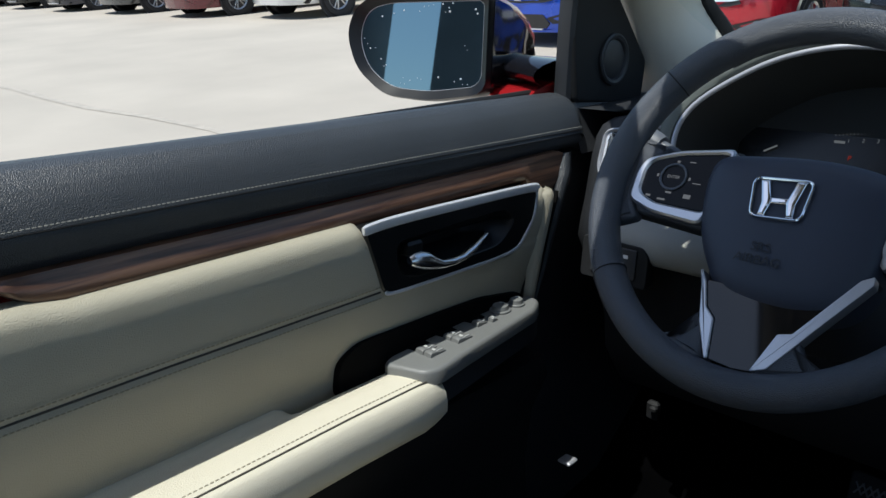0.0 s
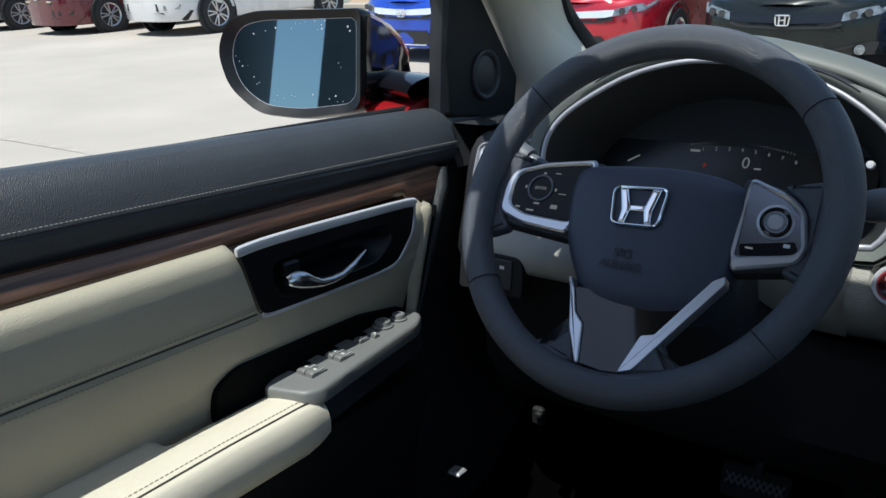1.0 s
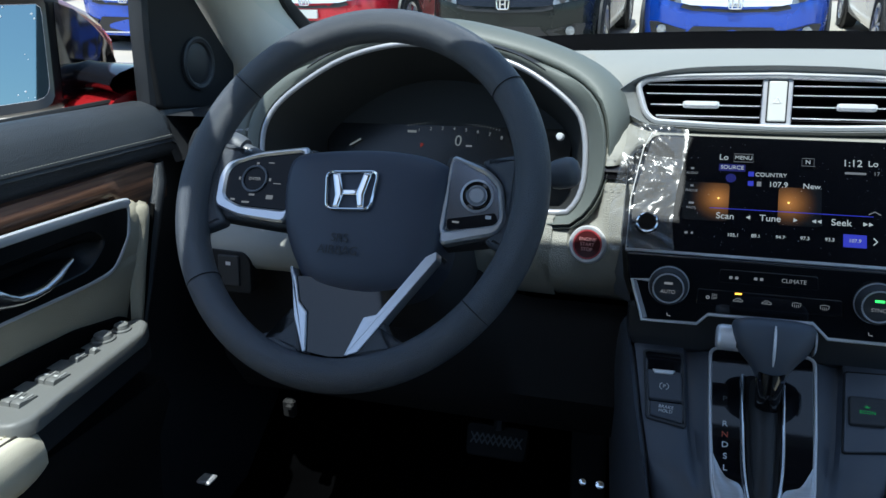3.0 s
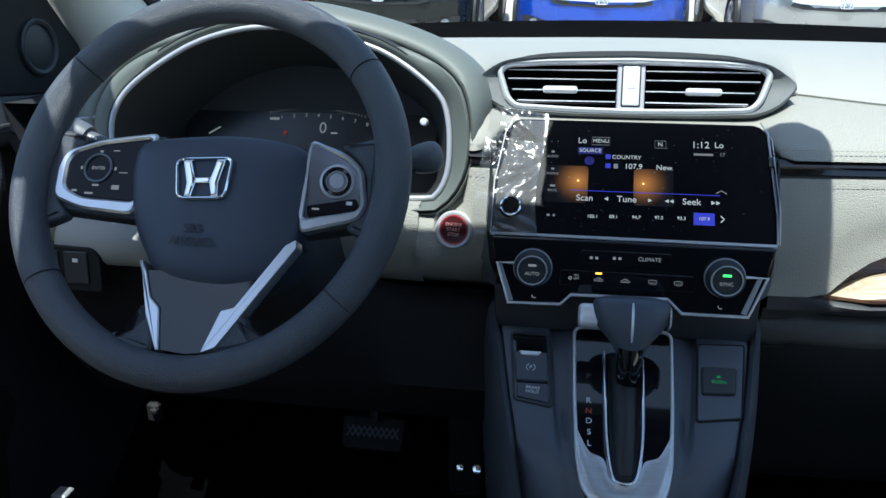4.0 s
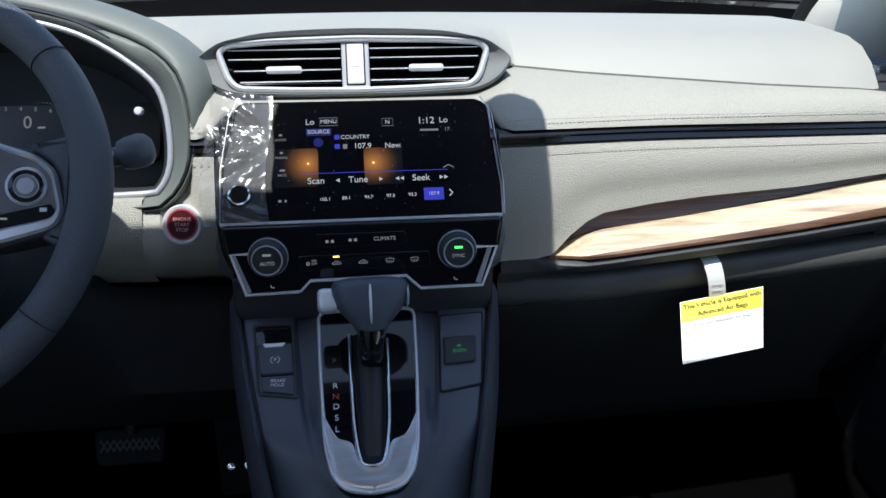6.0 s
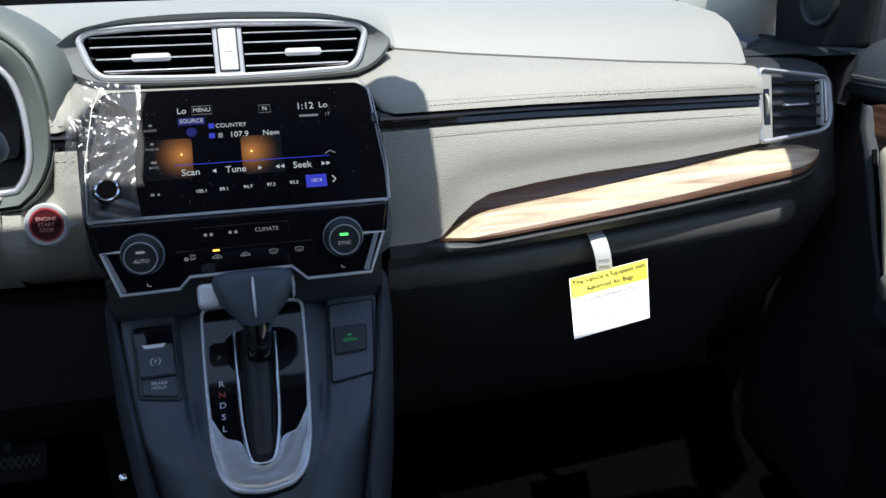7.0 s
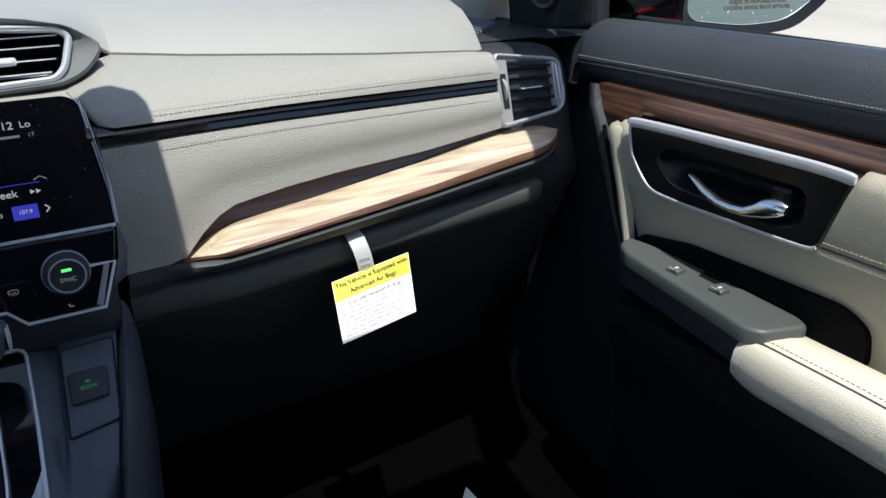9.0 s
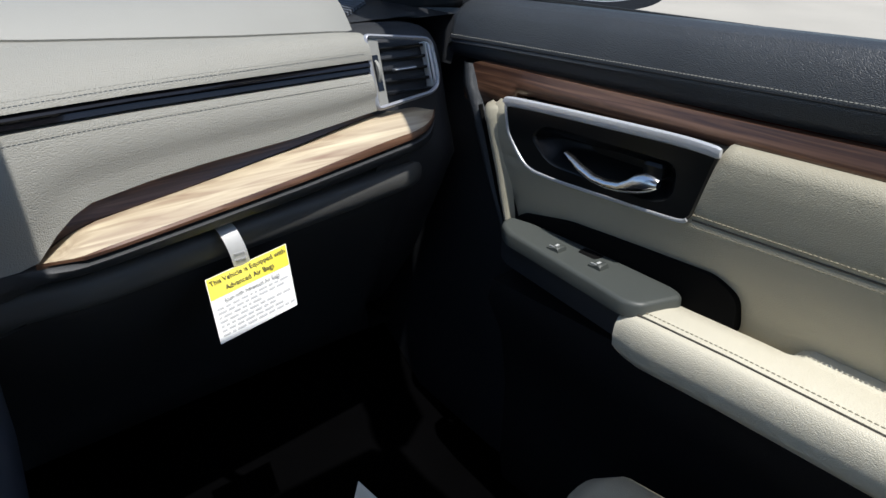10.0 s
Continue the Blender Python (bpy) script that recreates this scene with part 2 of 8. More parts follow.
def plate(pts, m, back=0.0, front=0.004, bevel=0.0012, bm=None):
    """A slab with a rounded front edge: an outline in the frame m, between two depths along its normal."""
    bm = bm or bmesh.new()
    rings = [(0, back), (0, front - bevel), (bevel * 0.35, front - bevel * 0.35), (bevel, front), (bevel * 1.5, front)]
    vs = []
    for d, h in rings:
        q = inset(pts, d) if d else [Vector((p[0], p[1])) for p in pts]
        vs.append([bm.verts.new(m @ Vector((p.x, p.y, h))) for p in q])
    n = len(pts)
    for a, b in zip(vs, vs[1:]):
        for i in range(n):
            j = (i + 1) % n
            bm.faces.new((a[i], a[j], b[j], b[i]))
    bm.faces.new(vs[-1])
    bm.faces.new(vs[0][::-1])
    return bm


def ringplate(outer, inner, m, back, front, n=64, bevel=0.001, bm=None):
    """A flat frame between two outlines."""
    bm = bm or bmesh.new()
    o, i = resample(outer, n), resample(inner, n)
    k = min(range(n), key=lambda q: (i[q] - o[0]).length)
    i = i[k:] + i[:k]
    rows = [(o, back), (o, front - bevel), (inset(o, bevel), front), (inset(i, -bevel), front), (i, front - bevel), (i, back)]
    return loft([[m @ Vector((p[0], p[1], h)) for p in q] + [m @ Vector((q[0][0], q[0][1], h))] for q, h in rows], bm=bm)


def sweep(path, rx, ry=None, closed=False, seg=8, up=(0, 0, 1), bm=None, taper=None, caps=True):
    ry = rx if ry is None else ry
    P = [Vector(p) for p in path]
    n = len(P)
    rows = []
    for i, p in enumerate(P):
        a = P[i - 1] if (i > 0 or closed) else p
        b = P[(i + 1) % n] if (i < n - 1 or closed) else p
        t = (b - a).normalized()
        s = t.cross(Vector(up))
        s = s.normalized() if s.length > 1e-5 else t.orthogonal().normalized()
        w = s.cross(t)
        k = taper[i] if taper else 1.0
        rows.append([p + (s * math.cos(2 * math.pi * j / seg) * rx + w * math.sin(2 * math.pi * j / seg) * ry) * k for j in range(seg)])
    if closed:
        rows.append(rows[0])
    bm = bm or bmesh.new()
    start = len(bm.verts)
    vs = [[bm.verts.new(p) for p in r] for r in (rows[:-1] if closed else rows)]
    if closed:
        vs.append(vs[0])
    for a, b in zip(vs, vs[1:]):
        for i in range(seg):
            bm.faces.new((a[i], a[(i + 1) % seg], b[(i + 1) % seg], b[i]))
    if not closed and caps:
        bm.faces.new(vs[0])
        bm.faces.new(vs[-1])
    return bm


def lathe(profile, m, seg=32, bm=None):
    bm = bm or bmesh.new()
    vs = []
    for r, h in profile:
        if r < 1e-6:
            vs.append([bm.verts.new(m @ Vector((0, 0, h)))])
        else:
            vs.append([bm.verts.new(m @ Vector((r * math.cos(2 * math.pi * k / seg), r * math.sin(2 * math.pi * k / seg), h))) for k in range(seg)])
    for a, b in zip(vs, vs[1:]):
        for k in range(seg):
            l = (k + 1) % seg
            if len(a) == 1 and len(b) == 1:
                continue
            if len(a) == 1:
                bm.faces.new((a[0], b[k], b[l]))
            elif len(b) == 1:
                bm.faces.new((a[k], a[l], b[0]))
            else:
                bm.faces.new((a[k], a[l], b[l], b[k]))
    return bm


def box(c, size, bevel=0.003, m=None, bm=None):
    bm = bm or bmesh.new()
    h = [s / 2 for s in size]
    b = min(bevel, min(h) * 0.9)
    m = (m or Matrix.Identity(4)) @ Matrix.Translation(c)
    pts = rounded([(-h[0], -h[1]), (h[0], -h[1]), (h[0], h[1]), (-h[0], h[1])], b * 1.5, 2)
    rows = [(inset(pts, b), -h[2]), (pts, -h[2] + b), (pts, h[2] - b), (inset(pts, b), h[2])]
    vs = [[bm.verts.new(m @ Vector((p[0], p[1], z))) for p in q] for q, z in rows]
    n = len(pts)
    for a, d in zip(vs, vs[1:]):
        for i in range(n):
            bm.faces.new((a[i], a[(i + 1) % n], d[(i + 1) % n], d[i]))
    bm.faces.new(vs[0][::-1])
    bm.faces.new(vs[-1])
    return bm


def text(name, body, size, m, mat, parent, align="CENTER", depth=0.0002, label=""):
    cu = bpy.data.curves.new(name, "FONT")
    cu.body, cu.size, cu.align_x, cu.align_y, cu.extrude = body, size, align, "CENTER", depth
    tmp = bpy.data.objects.new(name, cu)
    me = bpy.data.meshes.new_from_object(tmp)
    bpy.data.objects.remove(tmp)
    me.transform(m)
    me.materials.clear()
    me.materials.append(mat)
    ob = new(name, me)
    ob.parent = parent
    return tagged(ob, label) if label else ob


def lerp_table(tab, x):
    for (a, *p), (b, *q) in zip(tab, tab[1:]):
        if x <= b or (b, *q) == tab[-1]:
            f = (x - a) / (b - a)
            return [u + (v - u) * f for u, v in zip(p, q)]


def stitches(path, gap, length, r, up, bm=None, off=(0, 0, 0)):
    """A row of short thread stitches along a path."""
    bm = bm or bmesh.new()
    P = resample(path, max(2, int(sum((Vector(a) - Vector(b)).length for a, b in zip(path, path[1:])) / gap)), closed=False)
    o = Vector(off)
    for a, b in zip(P, P[1:]):
        d = (b - a).normalized() * length / 2
        c = (a + b) / 2 + o
        sweep([c - d, c, c + d], r, r, seg=5, up=up, bm=bm, taper=[0.5, 1, 0.5])
    return bm


# ---- the car's shell ----
# floor, tunnel and firewall
bm = bmesh.new()
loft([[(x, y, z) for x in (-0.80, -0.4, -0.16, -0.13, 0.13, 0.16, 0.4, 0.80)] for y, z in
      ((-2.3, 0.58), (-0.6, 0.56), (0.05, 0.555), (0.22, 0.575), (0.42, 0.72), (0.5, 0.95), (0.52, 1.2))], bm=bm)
solo("floor", bm, CARPET, "black carpeted car floor and toe board, coloured as if in deep shade", "car floor", kind="structure")

# unseen roof with a front header, an opening added for light, side rails, and the rear of the cabin
HEAD_Y = -0.315


def roof_z(x, y):
    return 1.60 + 0.035 * (1 - (x / 0.54) ** 2) - (0.02 if y < -2 else 0)


bm = bmesh.new()
rx = (-0.51, -0.43, -0.33, -0.15, 0.0, 0.15, 0.33, 0.43, 0.51)
ry = (HEAD_Y, -0.57, -0.74, -1.0, -1.4, -2.3)
for dz in (0.0, 0.05):
    g = [[bm.verts.new((x, y - 0.03 * (1 - (x / 0.54) ** 2) * (1 if y == HEAD_Y else 0), roof_z(x, y) + dz)) for x in rx] for y in ry]
    for j in range(len(ry) - 1):
        for i in range(len(rx) - 1):
            # hole left in both layers to let sun and sky in
            if 2 <= i < 6 and j == 1:
                continue
            bm.faces.new((g[j][i], g[j][i + 1], g[j + 1][i + 1], g[j + 1][i]))
solo("ceiling", bm, HEADLINER, "pale grey cloth headliner with an added opening that lets light in", "headliner", kind="structure")
for s in (-1, 1):
    bm = bmesh.new()
    sweep([(s * 0.505, HEAD_Y, 1.605), (s * 0.51, -1.2, 1.61), (s * 0.505, -2.3, 1.57)], 0.025, 0.024, seg=10, bm=bm)
    solo("roof_rail", bm, HEADLINER, "pale roof rail trim above the side windows", "roof rail", kind="structure")
    bm = bmesh.new()
    loft([[(s * 0.80, -0.90, 0.56), (s * 0.74, -0.86, 1.2), (s * 0.56, -0.92, 1.62)], [(s * 0.82, -1.12, 0.56), (s * 0.77, -1.10, 1.2), (s * 0.56, -1.05, 1.62)]], bm=bm)
    solo("center_pillar", bm, BLACK, "dark trim of the pillar behind the front door", "pillar", kind="structure")
    bm = bmesh.new()
    loft([[(s * 0.80, y, z) for z in (0.56, 0.9, 1.2)] for y in (-1.1, -2.3)], bm=bm)
    solo("rear_side_panel", bm, DARK_GREY, "dark rear door panel of the cabin", "side panel", kind="structure")
    bm = loft([[(s * a, y, z) for a, z in ((0.80, 1.20), (0.86, 1.09), (0.885, 0.9), (0.87, 0.7), (0.84, 0.52))] for y in (-0.89, -1.4, -2.0, -2.32)])
    solo("rear_body_side", bm, RED_PAINT, "red painted rear side of the car body", "car body", kind="structure")
    bm = loft([[(s * (0.742 + 0.01 * (z - 1.1)), y, z) for z in (0.5, 0.8, 1.0, 1.13)] for y in (0.0, 0.1, 0.25, 0.55)])
    loft([[(s * 0.72, y, 1.120), (s * 0.745, y, 1.185 - 0.02 * max(0, y - 0.15)), (s * 0.80, y, 1.175)] for y in (0.12, 0.2, 0.35, 0.55)], bm=bm)
    loft([[(s * x, y, 1.178) for x in (0.66, 0.745)] for y in (0.14, 0.3, 0.5)], bm=bm)
    solo("kick_panel", bm, BLACK, "black trim panel between door and footwell", "side panel", kind="structure")
bm = bmesh.new()
loft([[(x, -2.3, z) for x in (-0.82, 0, 0.82)] for z in (0.56, 1.2, 1.35)], bm=bm)
solo("rear_panel", bm, DARK_GREY, "dark panel closing the rear of the cabin", "rear panel", kind="structure")
# the interior mirror at the head of the windscreen, which shades the middle of the dashboard
im = thing("interior_mirror", "black interior mirror with a sensor box at the windscreen's head", "mirror")
part("housing", box((0.030, -0.070, 1.372), (0.26, 0.060, 0.085), 0.018), BLACK, im, "black mirror housing")
part("stem", sweep([(0.015, -0.12, 1.56), (0.018, -0.09, 1.48), (0.02, -0.065, 1.40)], 0.014, 0.012, seg=10, up=(1, 0, 0)), BLACK, im, "short mirror stem")
part("sensor_box", box((0.022, -0.200, 1.575), (0.266, 0.24, 0.05), 0.015), BLACK, im, "black sensor box")
part("mirror_glass", box((0.030, -0.1010, 1.372), (0.235, 0.003, 0.066), 0.001), MIRROR, im, "mirror glass")
# unseen visors, added and sized so their front edges cut off the sun
for s, c, w, y0, y1 in ((-1, -0.300, 0.44, -0.34, -0.176), (1, 0.345, 0.35, -0.40, -0.287)):
    vis = thing("sun_visor", "unseen pale cloth sun visor, added under the roof to block sun", "sun visor", "sun visors")
    part("board", box((c, (y0 + y1) / 2, 1.585), (w, y1 - y0, 0.016), 0.006), HEADLINER, vis, "cloth visor board")
    part("pivot", sweep([(s * 0.515, y0 + 0.02, 1.60), (s * 0.515, y0 + 0.03, 1.588), (s * 0.50, y0 + 0.04, 1.586)], 0.005, seg=8), BLACK, vis)
# front seats: only bits of the passenger cushion come into view
def seat(s):
    t = thing("car_seat", "cream leather front seat cushion with dark base", "car seat", "front seats")
    cx = s * 0.37
    rows = []
    for y, z in ((-0.385, 0.66), (-0.355, 0.70), (-0.365, 0.735), (-0.41, 0.757), (-0.5, 0.758), (-0.65, 0.75), (-0.98, 0.745)):
        row = []
        for k in range(15):
            u = -1 + 2 * k / 14
            side = max(0.0, (abs(u) - 0.62) / 0.38)
            row.append((cx + u * 0.25, y - 0.03 * side ** 2, z + 0.022 * math.sin(math.pi * min(1, side * 1.25)) - 0.06 * max(0, side - 0.8) / 0.2))
        rows.append(row)
    part("cushion", loft(rows), CREAM, t, angle=80)
    part("seat_base", box((cx, -0.68, 0.64), (0.44, 0.56, 0.14), 0.02), BLACK, t, "dark plastic base")
    ring = []
    for y, r, z in ((-0.262, 0.006, 0.765), (-0.272, 0.028, 0.775), (-0.30, 0.042, 0.785), (-0.36, 0.047, 0.785), (-0.5, 0.05, 0.78), (-0.9, 0.05, 0.775)):
        ring.append([(s * 0.565 + r * math.cos(2 * math.pi * k / 14), y, z + r * 0.6 * math.sin(2 * math.pi * k / 14)) for k in range(14)])
    part("thigh_bolster", loft(ring, closed=True, caps=True), CREAM, t, "cream outer thigh bolster", angle=70)
    return t


seat(-1)
seat(1)

# cream paper sheet left on the passenger seat, its corner sticking out
sheet = loft([[(0.393 - 0.30 * f * a + 0.02 * f * (1 - a), -0.137 - 0.42 * f + 0.10 * f * a, 0.798 - 0.006 * math.sin(3 * f)) for a in (0.0, 0.35, 0.7, 1.0)] for f in (0.0, 0.1, 0.3, 0.6, 1.0)])
solo("paper_sheet", sheet, pbr("paper", (0.62, 0.60, 0.52), 0.8, vary=0.04), "cream paper sheet lying on the passenger seat", "paper")


# ---- front doors ----
def door(s):
    side = "driver" if s < 0 else "passenger"
    t = thing(side + "_door", "front car door with black leather sill, walnut trim, cream leather panels and armrest", "car door", "front doors")

    def V(a, y, z):
        return (s * a, y, z)

    def M(a):
        """The frame of a plane that faces the cabin: first axis along y, second up."""
        return Matrix(((0, 0, -s, s * a), (1, 0, 0, 0), (0, 1, 0, 0), (0, 0, 0, 1)))

    def rise(y):
        return -0.018 * y

    ys = [0.16, 0.150, 0.138, 0.12, 0.06, 0.0, -0.1, -0.2, -0.3, -0.4, -0.5, -0.6, -0.7, -0.82]
    # black leather sill pad
    prof = [(0.79, 1.150), (0.785, 1.196), (0.776, 1.2015), (0.762, 1.2015), (0.748, 1.197), (0.735, 1.185), (0.726, 1.170), (0.7205, 1.157), (0.7185, 1.1515), (0.722, 1.149), (0.7215, 1.142), (0.727, 1.133), (0.735, 1.130)]
    rows = []
    for y in ys:
        f = max(0.0, (y - 0.11) / 0.05)
        rows.append([V(a + 0.02 * f * f, y - (0.012 if i > 5 else 0) * f, z + rise(y) * (1 if i < 9 else 0.4) - 0.018 * f * f) for i, (a, z) in enumerate(prof)])
    part("sill_pad", loft(rows), BLACK_LEATHER, t, "black grained leather door sill pad with a stitched seam", angle=60)
    line = [V(0.7215, y, 1.1595 + rise(y)) for y in ys[3:]]
    part("stitching", stitches(line, 0.0042, 0.0031, 0.0006, (s, 0, 0), off=(-s * 0.0014, 0, 0)), STITCH, t, "grey stitching")
    part("seam", sweep([V(0.7200, y, 1.1556 + rise(y)) for y in ys[3:]], 0.0009, seg=6), RUBBER, t, "dark seam under the stitching")
    # walnut trim
    out = rounded([(0.088, 1.120), (0.070, 1.1345), (-0.10, 1.131), (-0.37, 1.130), (-0.60, 1.139), (-0.628, 1.137), (-0.592, 1.113), (-0.56, 1.109), (-0.30, 1.1065), (-0.012, 1.1015), (-0.010, 1.076), (0.070, 1.084)], 0.012, 4)
    bm = bmesh.new()
    m = M(0.728)
    q = inset(out, 0.0)
    # a soft ridge along the strip
    n = 60
    top = [(0.086 + (-0.625 - 0.086) * k / n) for k in range(n + 1)]
    rows = []
    for y in top:
        lo = 1.0785 if y > 0.0 else 1.103
        if 0.0 < y < 0.015:
            lo = 1.0785
        hi = 1.133 + 0.004 * max(0, (-y - 0.3) / 0.3)
        if y < -0.575:
            lo = 1.106 + (hi - 1.108) * ((-y - 0.575) / 0.05) ** 1.5
        if y > 0.07:
            hi -= 0.012 * ((y - 0.07) / 0.016)
        rows.append([V(0.728, y, hi), V(0.719, y, hi - 0.001), V(0.7155, y, hi * 0.6 + lo * 0.4), V(0.713, y, hi * 0.42 + lo * 0.58), V(0.7145, y, hi * 0.15 + lo * 0.85), V(0.722, y, lo), V(0.730, y, lo)])
    part("wood_trim", loft(rows, bm=bm), WOOD, t, "dark walnut trim strip", angle=50)
    # cream leather panel
    ys2 = [0.022, 0.016, 0.0, -0.055, -0.062, -0.1, -0.15, -0.2, -0.250, -0.256, -0.28, -0.291, -0.3, -0.4, -0.5, -0.57, -0.60, -0.63, -0.68, -0.75, -0.82]
    rows = []
    for y in ys2:
        up = 0.006 * min(1, max(0, (-y - 0.57) / 0.04))
        top = 1.108 if y < -0.285 else 1.092
        sm = 1.036 + 0.004 * max(0, (-y - 0.3)) - 0.012 * max(0, (-y - 0.5)) * 5 * 0.2
        r = [(0.728, top + 0.004 + up), (0.708, top + 0.004 + up), (0.6985, top - 0.001 + up), (0.6945, top - 0.010 + up), (0.694, top - 0.03), (0.6945, sm + 0.012), (0.6955, sm + 0.003), (0.6968, sm), (0.6955, sm - 0.003),
             (0.6965, sm - 0.012), (0.701, 1.0), (0.708, 0.97), (0.713, 0.94), (0.716, 0.90), (0.72, 0.80), (0.72, 0.58)]
        e = 0.012 * max(0.0, (y - 0.01) / 0.012) ** 2
        if -0.253 < y < -0.058:
            r = [(0.735 if 1.045 < z < 1.100 else a, z) for a, z in r]
        rows.append([V(a + e, y + (0.0 if z > 1.07 else (z - 1.07) * 0.42 * (1 if y > 0.01 else (0.5 if y > -0.01 else 0))), z) for a, z in r])
    part("leather_panel", loft(rows), CREAM, t, "cream grained leather door panel with a double seam", angle=60)
    seam = [V(0.6962, y, 1.036 + 0.004 * max(0, -y - 0.3) - 0.012 * max(0, -y - 0.5)) for y in (-0.27, -0.35, -0.45, -0.5, -0.6, -0.75)]
    part("seam", sweep(seam, 0.0010, seg=6), SEAM, t, "dark recessed seam")
    bm = stitches([(p[0], p[1], p[2] + 0.006) for p in seam], 0.0045, 0.0034, 0.0008, (s, 0, 0), off=(-s * 0.0022, 0, 0))
    stitches([(p[0], p[1], p[2] - 0.006) for p in seam], 0.0045, 0.0034, 0.0008, (s, 0, 0), bm=bm, off=(-s * 0.0017, 0, 0))
    part("stitching", bm, STITCH_CREAM, t, "cream double stitching")
    # latch bezel with a cup and a lever
    out = rounded([(-0.291, 1.1085), (-0.020, 1.1035), (-0.012, 1.096), (-0.020, 1.063), (-0.050, 1.033), (-0.09, 1.0285), (-0.254, 1.0315), (-0.269, 1.036)], 0.006, 4)
    cup = rounded([(-0.248, 1.085), (-0.075, 1.085), (-0.055, 1.070), (-0.085, 1.046), (-0.225, 1.043), (-0.246, 1.052)], 0.014, 5)
    bz = part("latch_bezel", ringplate(out, cup, M(0.701), -0.02, 0.009, 90, 0.002), LATCH_BLACK, t, "black plastic latch bezel")
    o, i2 = resample(cup, 60), resample(inset(cup, 0.012), 60)
    c = Vector((-0.155, 1.064))
    rows = [[M(0.701) @ Vector((p[0], p[1], 0.008)) for p in o], [M(0.701) @ Vector((p[0], p[1], -0.012)) for p in i2], [M(0.701) @ Vector((c.x + (p[0] - c.x) * 0.5, c.y + (p[1] - c.y) * 0.5, -0.024)) for p in i2]]
    bm = loft(rows, closed=True)
    bm.faces.new([bm.verts.new(p) for p in rows[-1]])
    part("latch_cup", bm, LATCH_BLACK, bz, "black latch cup")
    bar = [V(0.692, y, z) for y, z in ((-0.292, 1.1075), (-0.25, 1.1095), (-0.15, 1.1075), (-0.03, 1.1035), (-0.013, 1.099))]
    bp = catmull(bar)
    part("silver_bar", sweep(bp, 0.0030, 0.0058, seg=8, up=(0, 0, 1), taper=[0.8] + [1.0] * (len(bp) - 3) + [0.8, 0.5]), SILVER, bz, "satin silver top bar", angle=25)
    edge = [V(0.6925, y, z) for y, z in ((-0.013, 1.098), (-0.0155, 1.08), (-0.022, 1.062), (-0.050, 1.034), (-0.09, 1.029), (-0.17, 1.030), (-0.252, 1.032), (-0.266, 1.036))]
    part("silver_edge", sweep(catmull(edge), 0.0016, 0.0022, seg=8), SILVER, bz, "thin silver edge")
    rows = []
    for y, lo, hi, af in ((-0.1105, 1.0648, 1.0662, 0.6875), (-0.122, 1.0575, 1.0635, 0.6850), (-0.134, 1.0505, 1.0585, 0.6830), (-0.155, 1.0445, 1.0525, 0.6810), (-0.172, 1.0430, 1.0520, 0.6805), (-0.188, 1.0435, 1.0540, 0.6808), (-0.198, 1.0448, 1.0600, 0.6815),
                          (-0.206, 1.0462, 1.0662, 0.6825), (-0.215, 1.0485, 1.0690, 0.6835), (-0.225, 1.0525, 1.0690, 0.6850), (-0.231, 1.0560, 1.0660, 0.6875)):
        h = hi - lo
        rows.append([V(a, y, z) for a, z in ((af + 0.008, lo), (af + 0.003, lo + 0.02 * h), (af + 0.0006, lo + 0.16 * h), (af, lo + 0.42 * h), (af + 0.0014, lo + 0.72 * h), (af + 0.0042, hi - 0.06 * h), (af + 0.0075, hi), (af + 0.010, lo + 0.5 * h))])
    part("latch_lever", loft(rows, closed=True, caps=True), LEVER, bz, "satin chrome latch lever", angle=60)
    part("lever_mount", box((s * 0.700, -0.222, 1.073), (0.018, 0.024, 0.016), 0.003), LATCH_BLACK, bz)
    # pocket behind the switch panel: a flat slab with the hollow's shade in its colour
    out = rounded([(-0.328, 0.93), (-0.326, 0.972), (-0.300, 0.9870), (-0.20, 0.985), (-0.11, 0.982), (-0.030, 0.967), (-0.028, 0.93)], 0.012, 4)
    part("grip_recess", plate(out, M(0.712), 0, 0.0125, 0.0006), RECESS_SHADE, t, "flat black slab for the shaded grip recess behind the switches")
    # armrest
    rows = []
    for y in (-0.240, -0.244, -0.252, -0.27, -0.30, -0.335, -0.35, -0.36, -0.37, -0.38, -0.39, -0.40, -0.42, -0.5, -0.6, -0.7, -0.82):
        f = max(0.0, (y + 0.27) / 0.03)
        dz = 0.005 * max(0, min(1, (-y - 0.36) / 0.2)) * -1
        k = max(0.0, min(1.0, (y + 0.40) / 0.05))
        dip = 0.04 * k * k * (3 - 2 * k)                 # open to the grip in front, closed against the panel behind
        up = 0.004 * (1 - k)
        prof = [(0.716, 0.944 - dip + up), (0.703, 0.9455 - dip + up * 0.6), (0.6965, 0.9455 - dip * 0.22), (0.690, 0.9470), (0.672, 0.9490), (0.656, 0.9495), (0.6465, 0.9488), (0.6425, 0.9468), (0.6395, 0.9475), (0.634, 0.9440), (0.629, 0.935), (0.6265, 0.922), (0.6275, 0.907), (0.635, 0.896), (0.660, 0.887), (0.715, 0.886)]
        cx, cz = 0.672, 0.918
        rows.append([V(cx + (a - cx) * (1 - 0.10 * f), y, cz + (z - cz) * (1 - 0.22 * f * f) + dz) for a, z in prof])
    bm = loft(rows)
    part("armrest", bm, CREAM_SUNLIT, t, "cream leather armrest, coloured as if sunlit, with a stitched seam", angle=60)
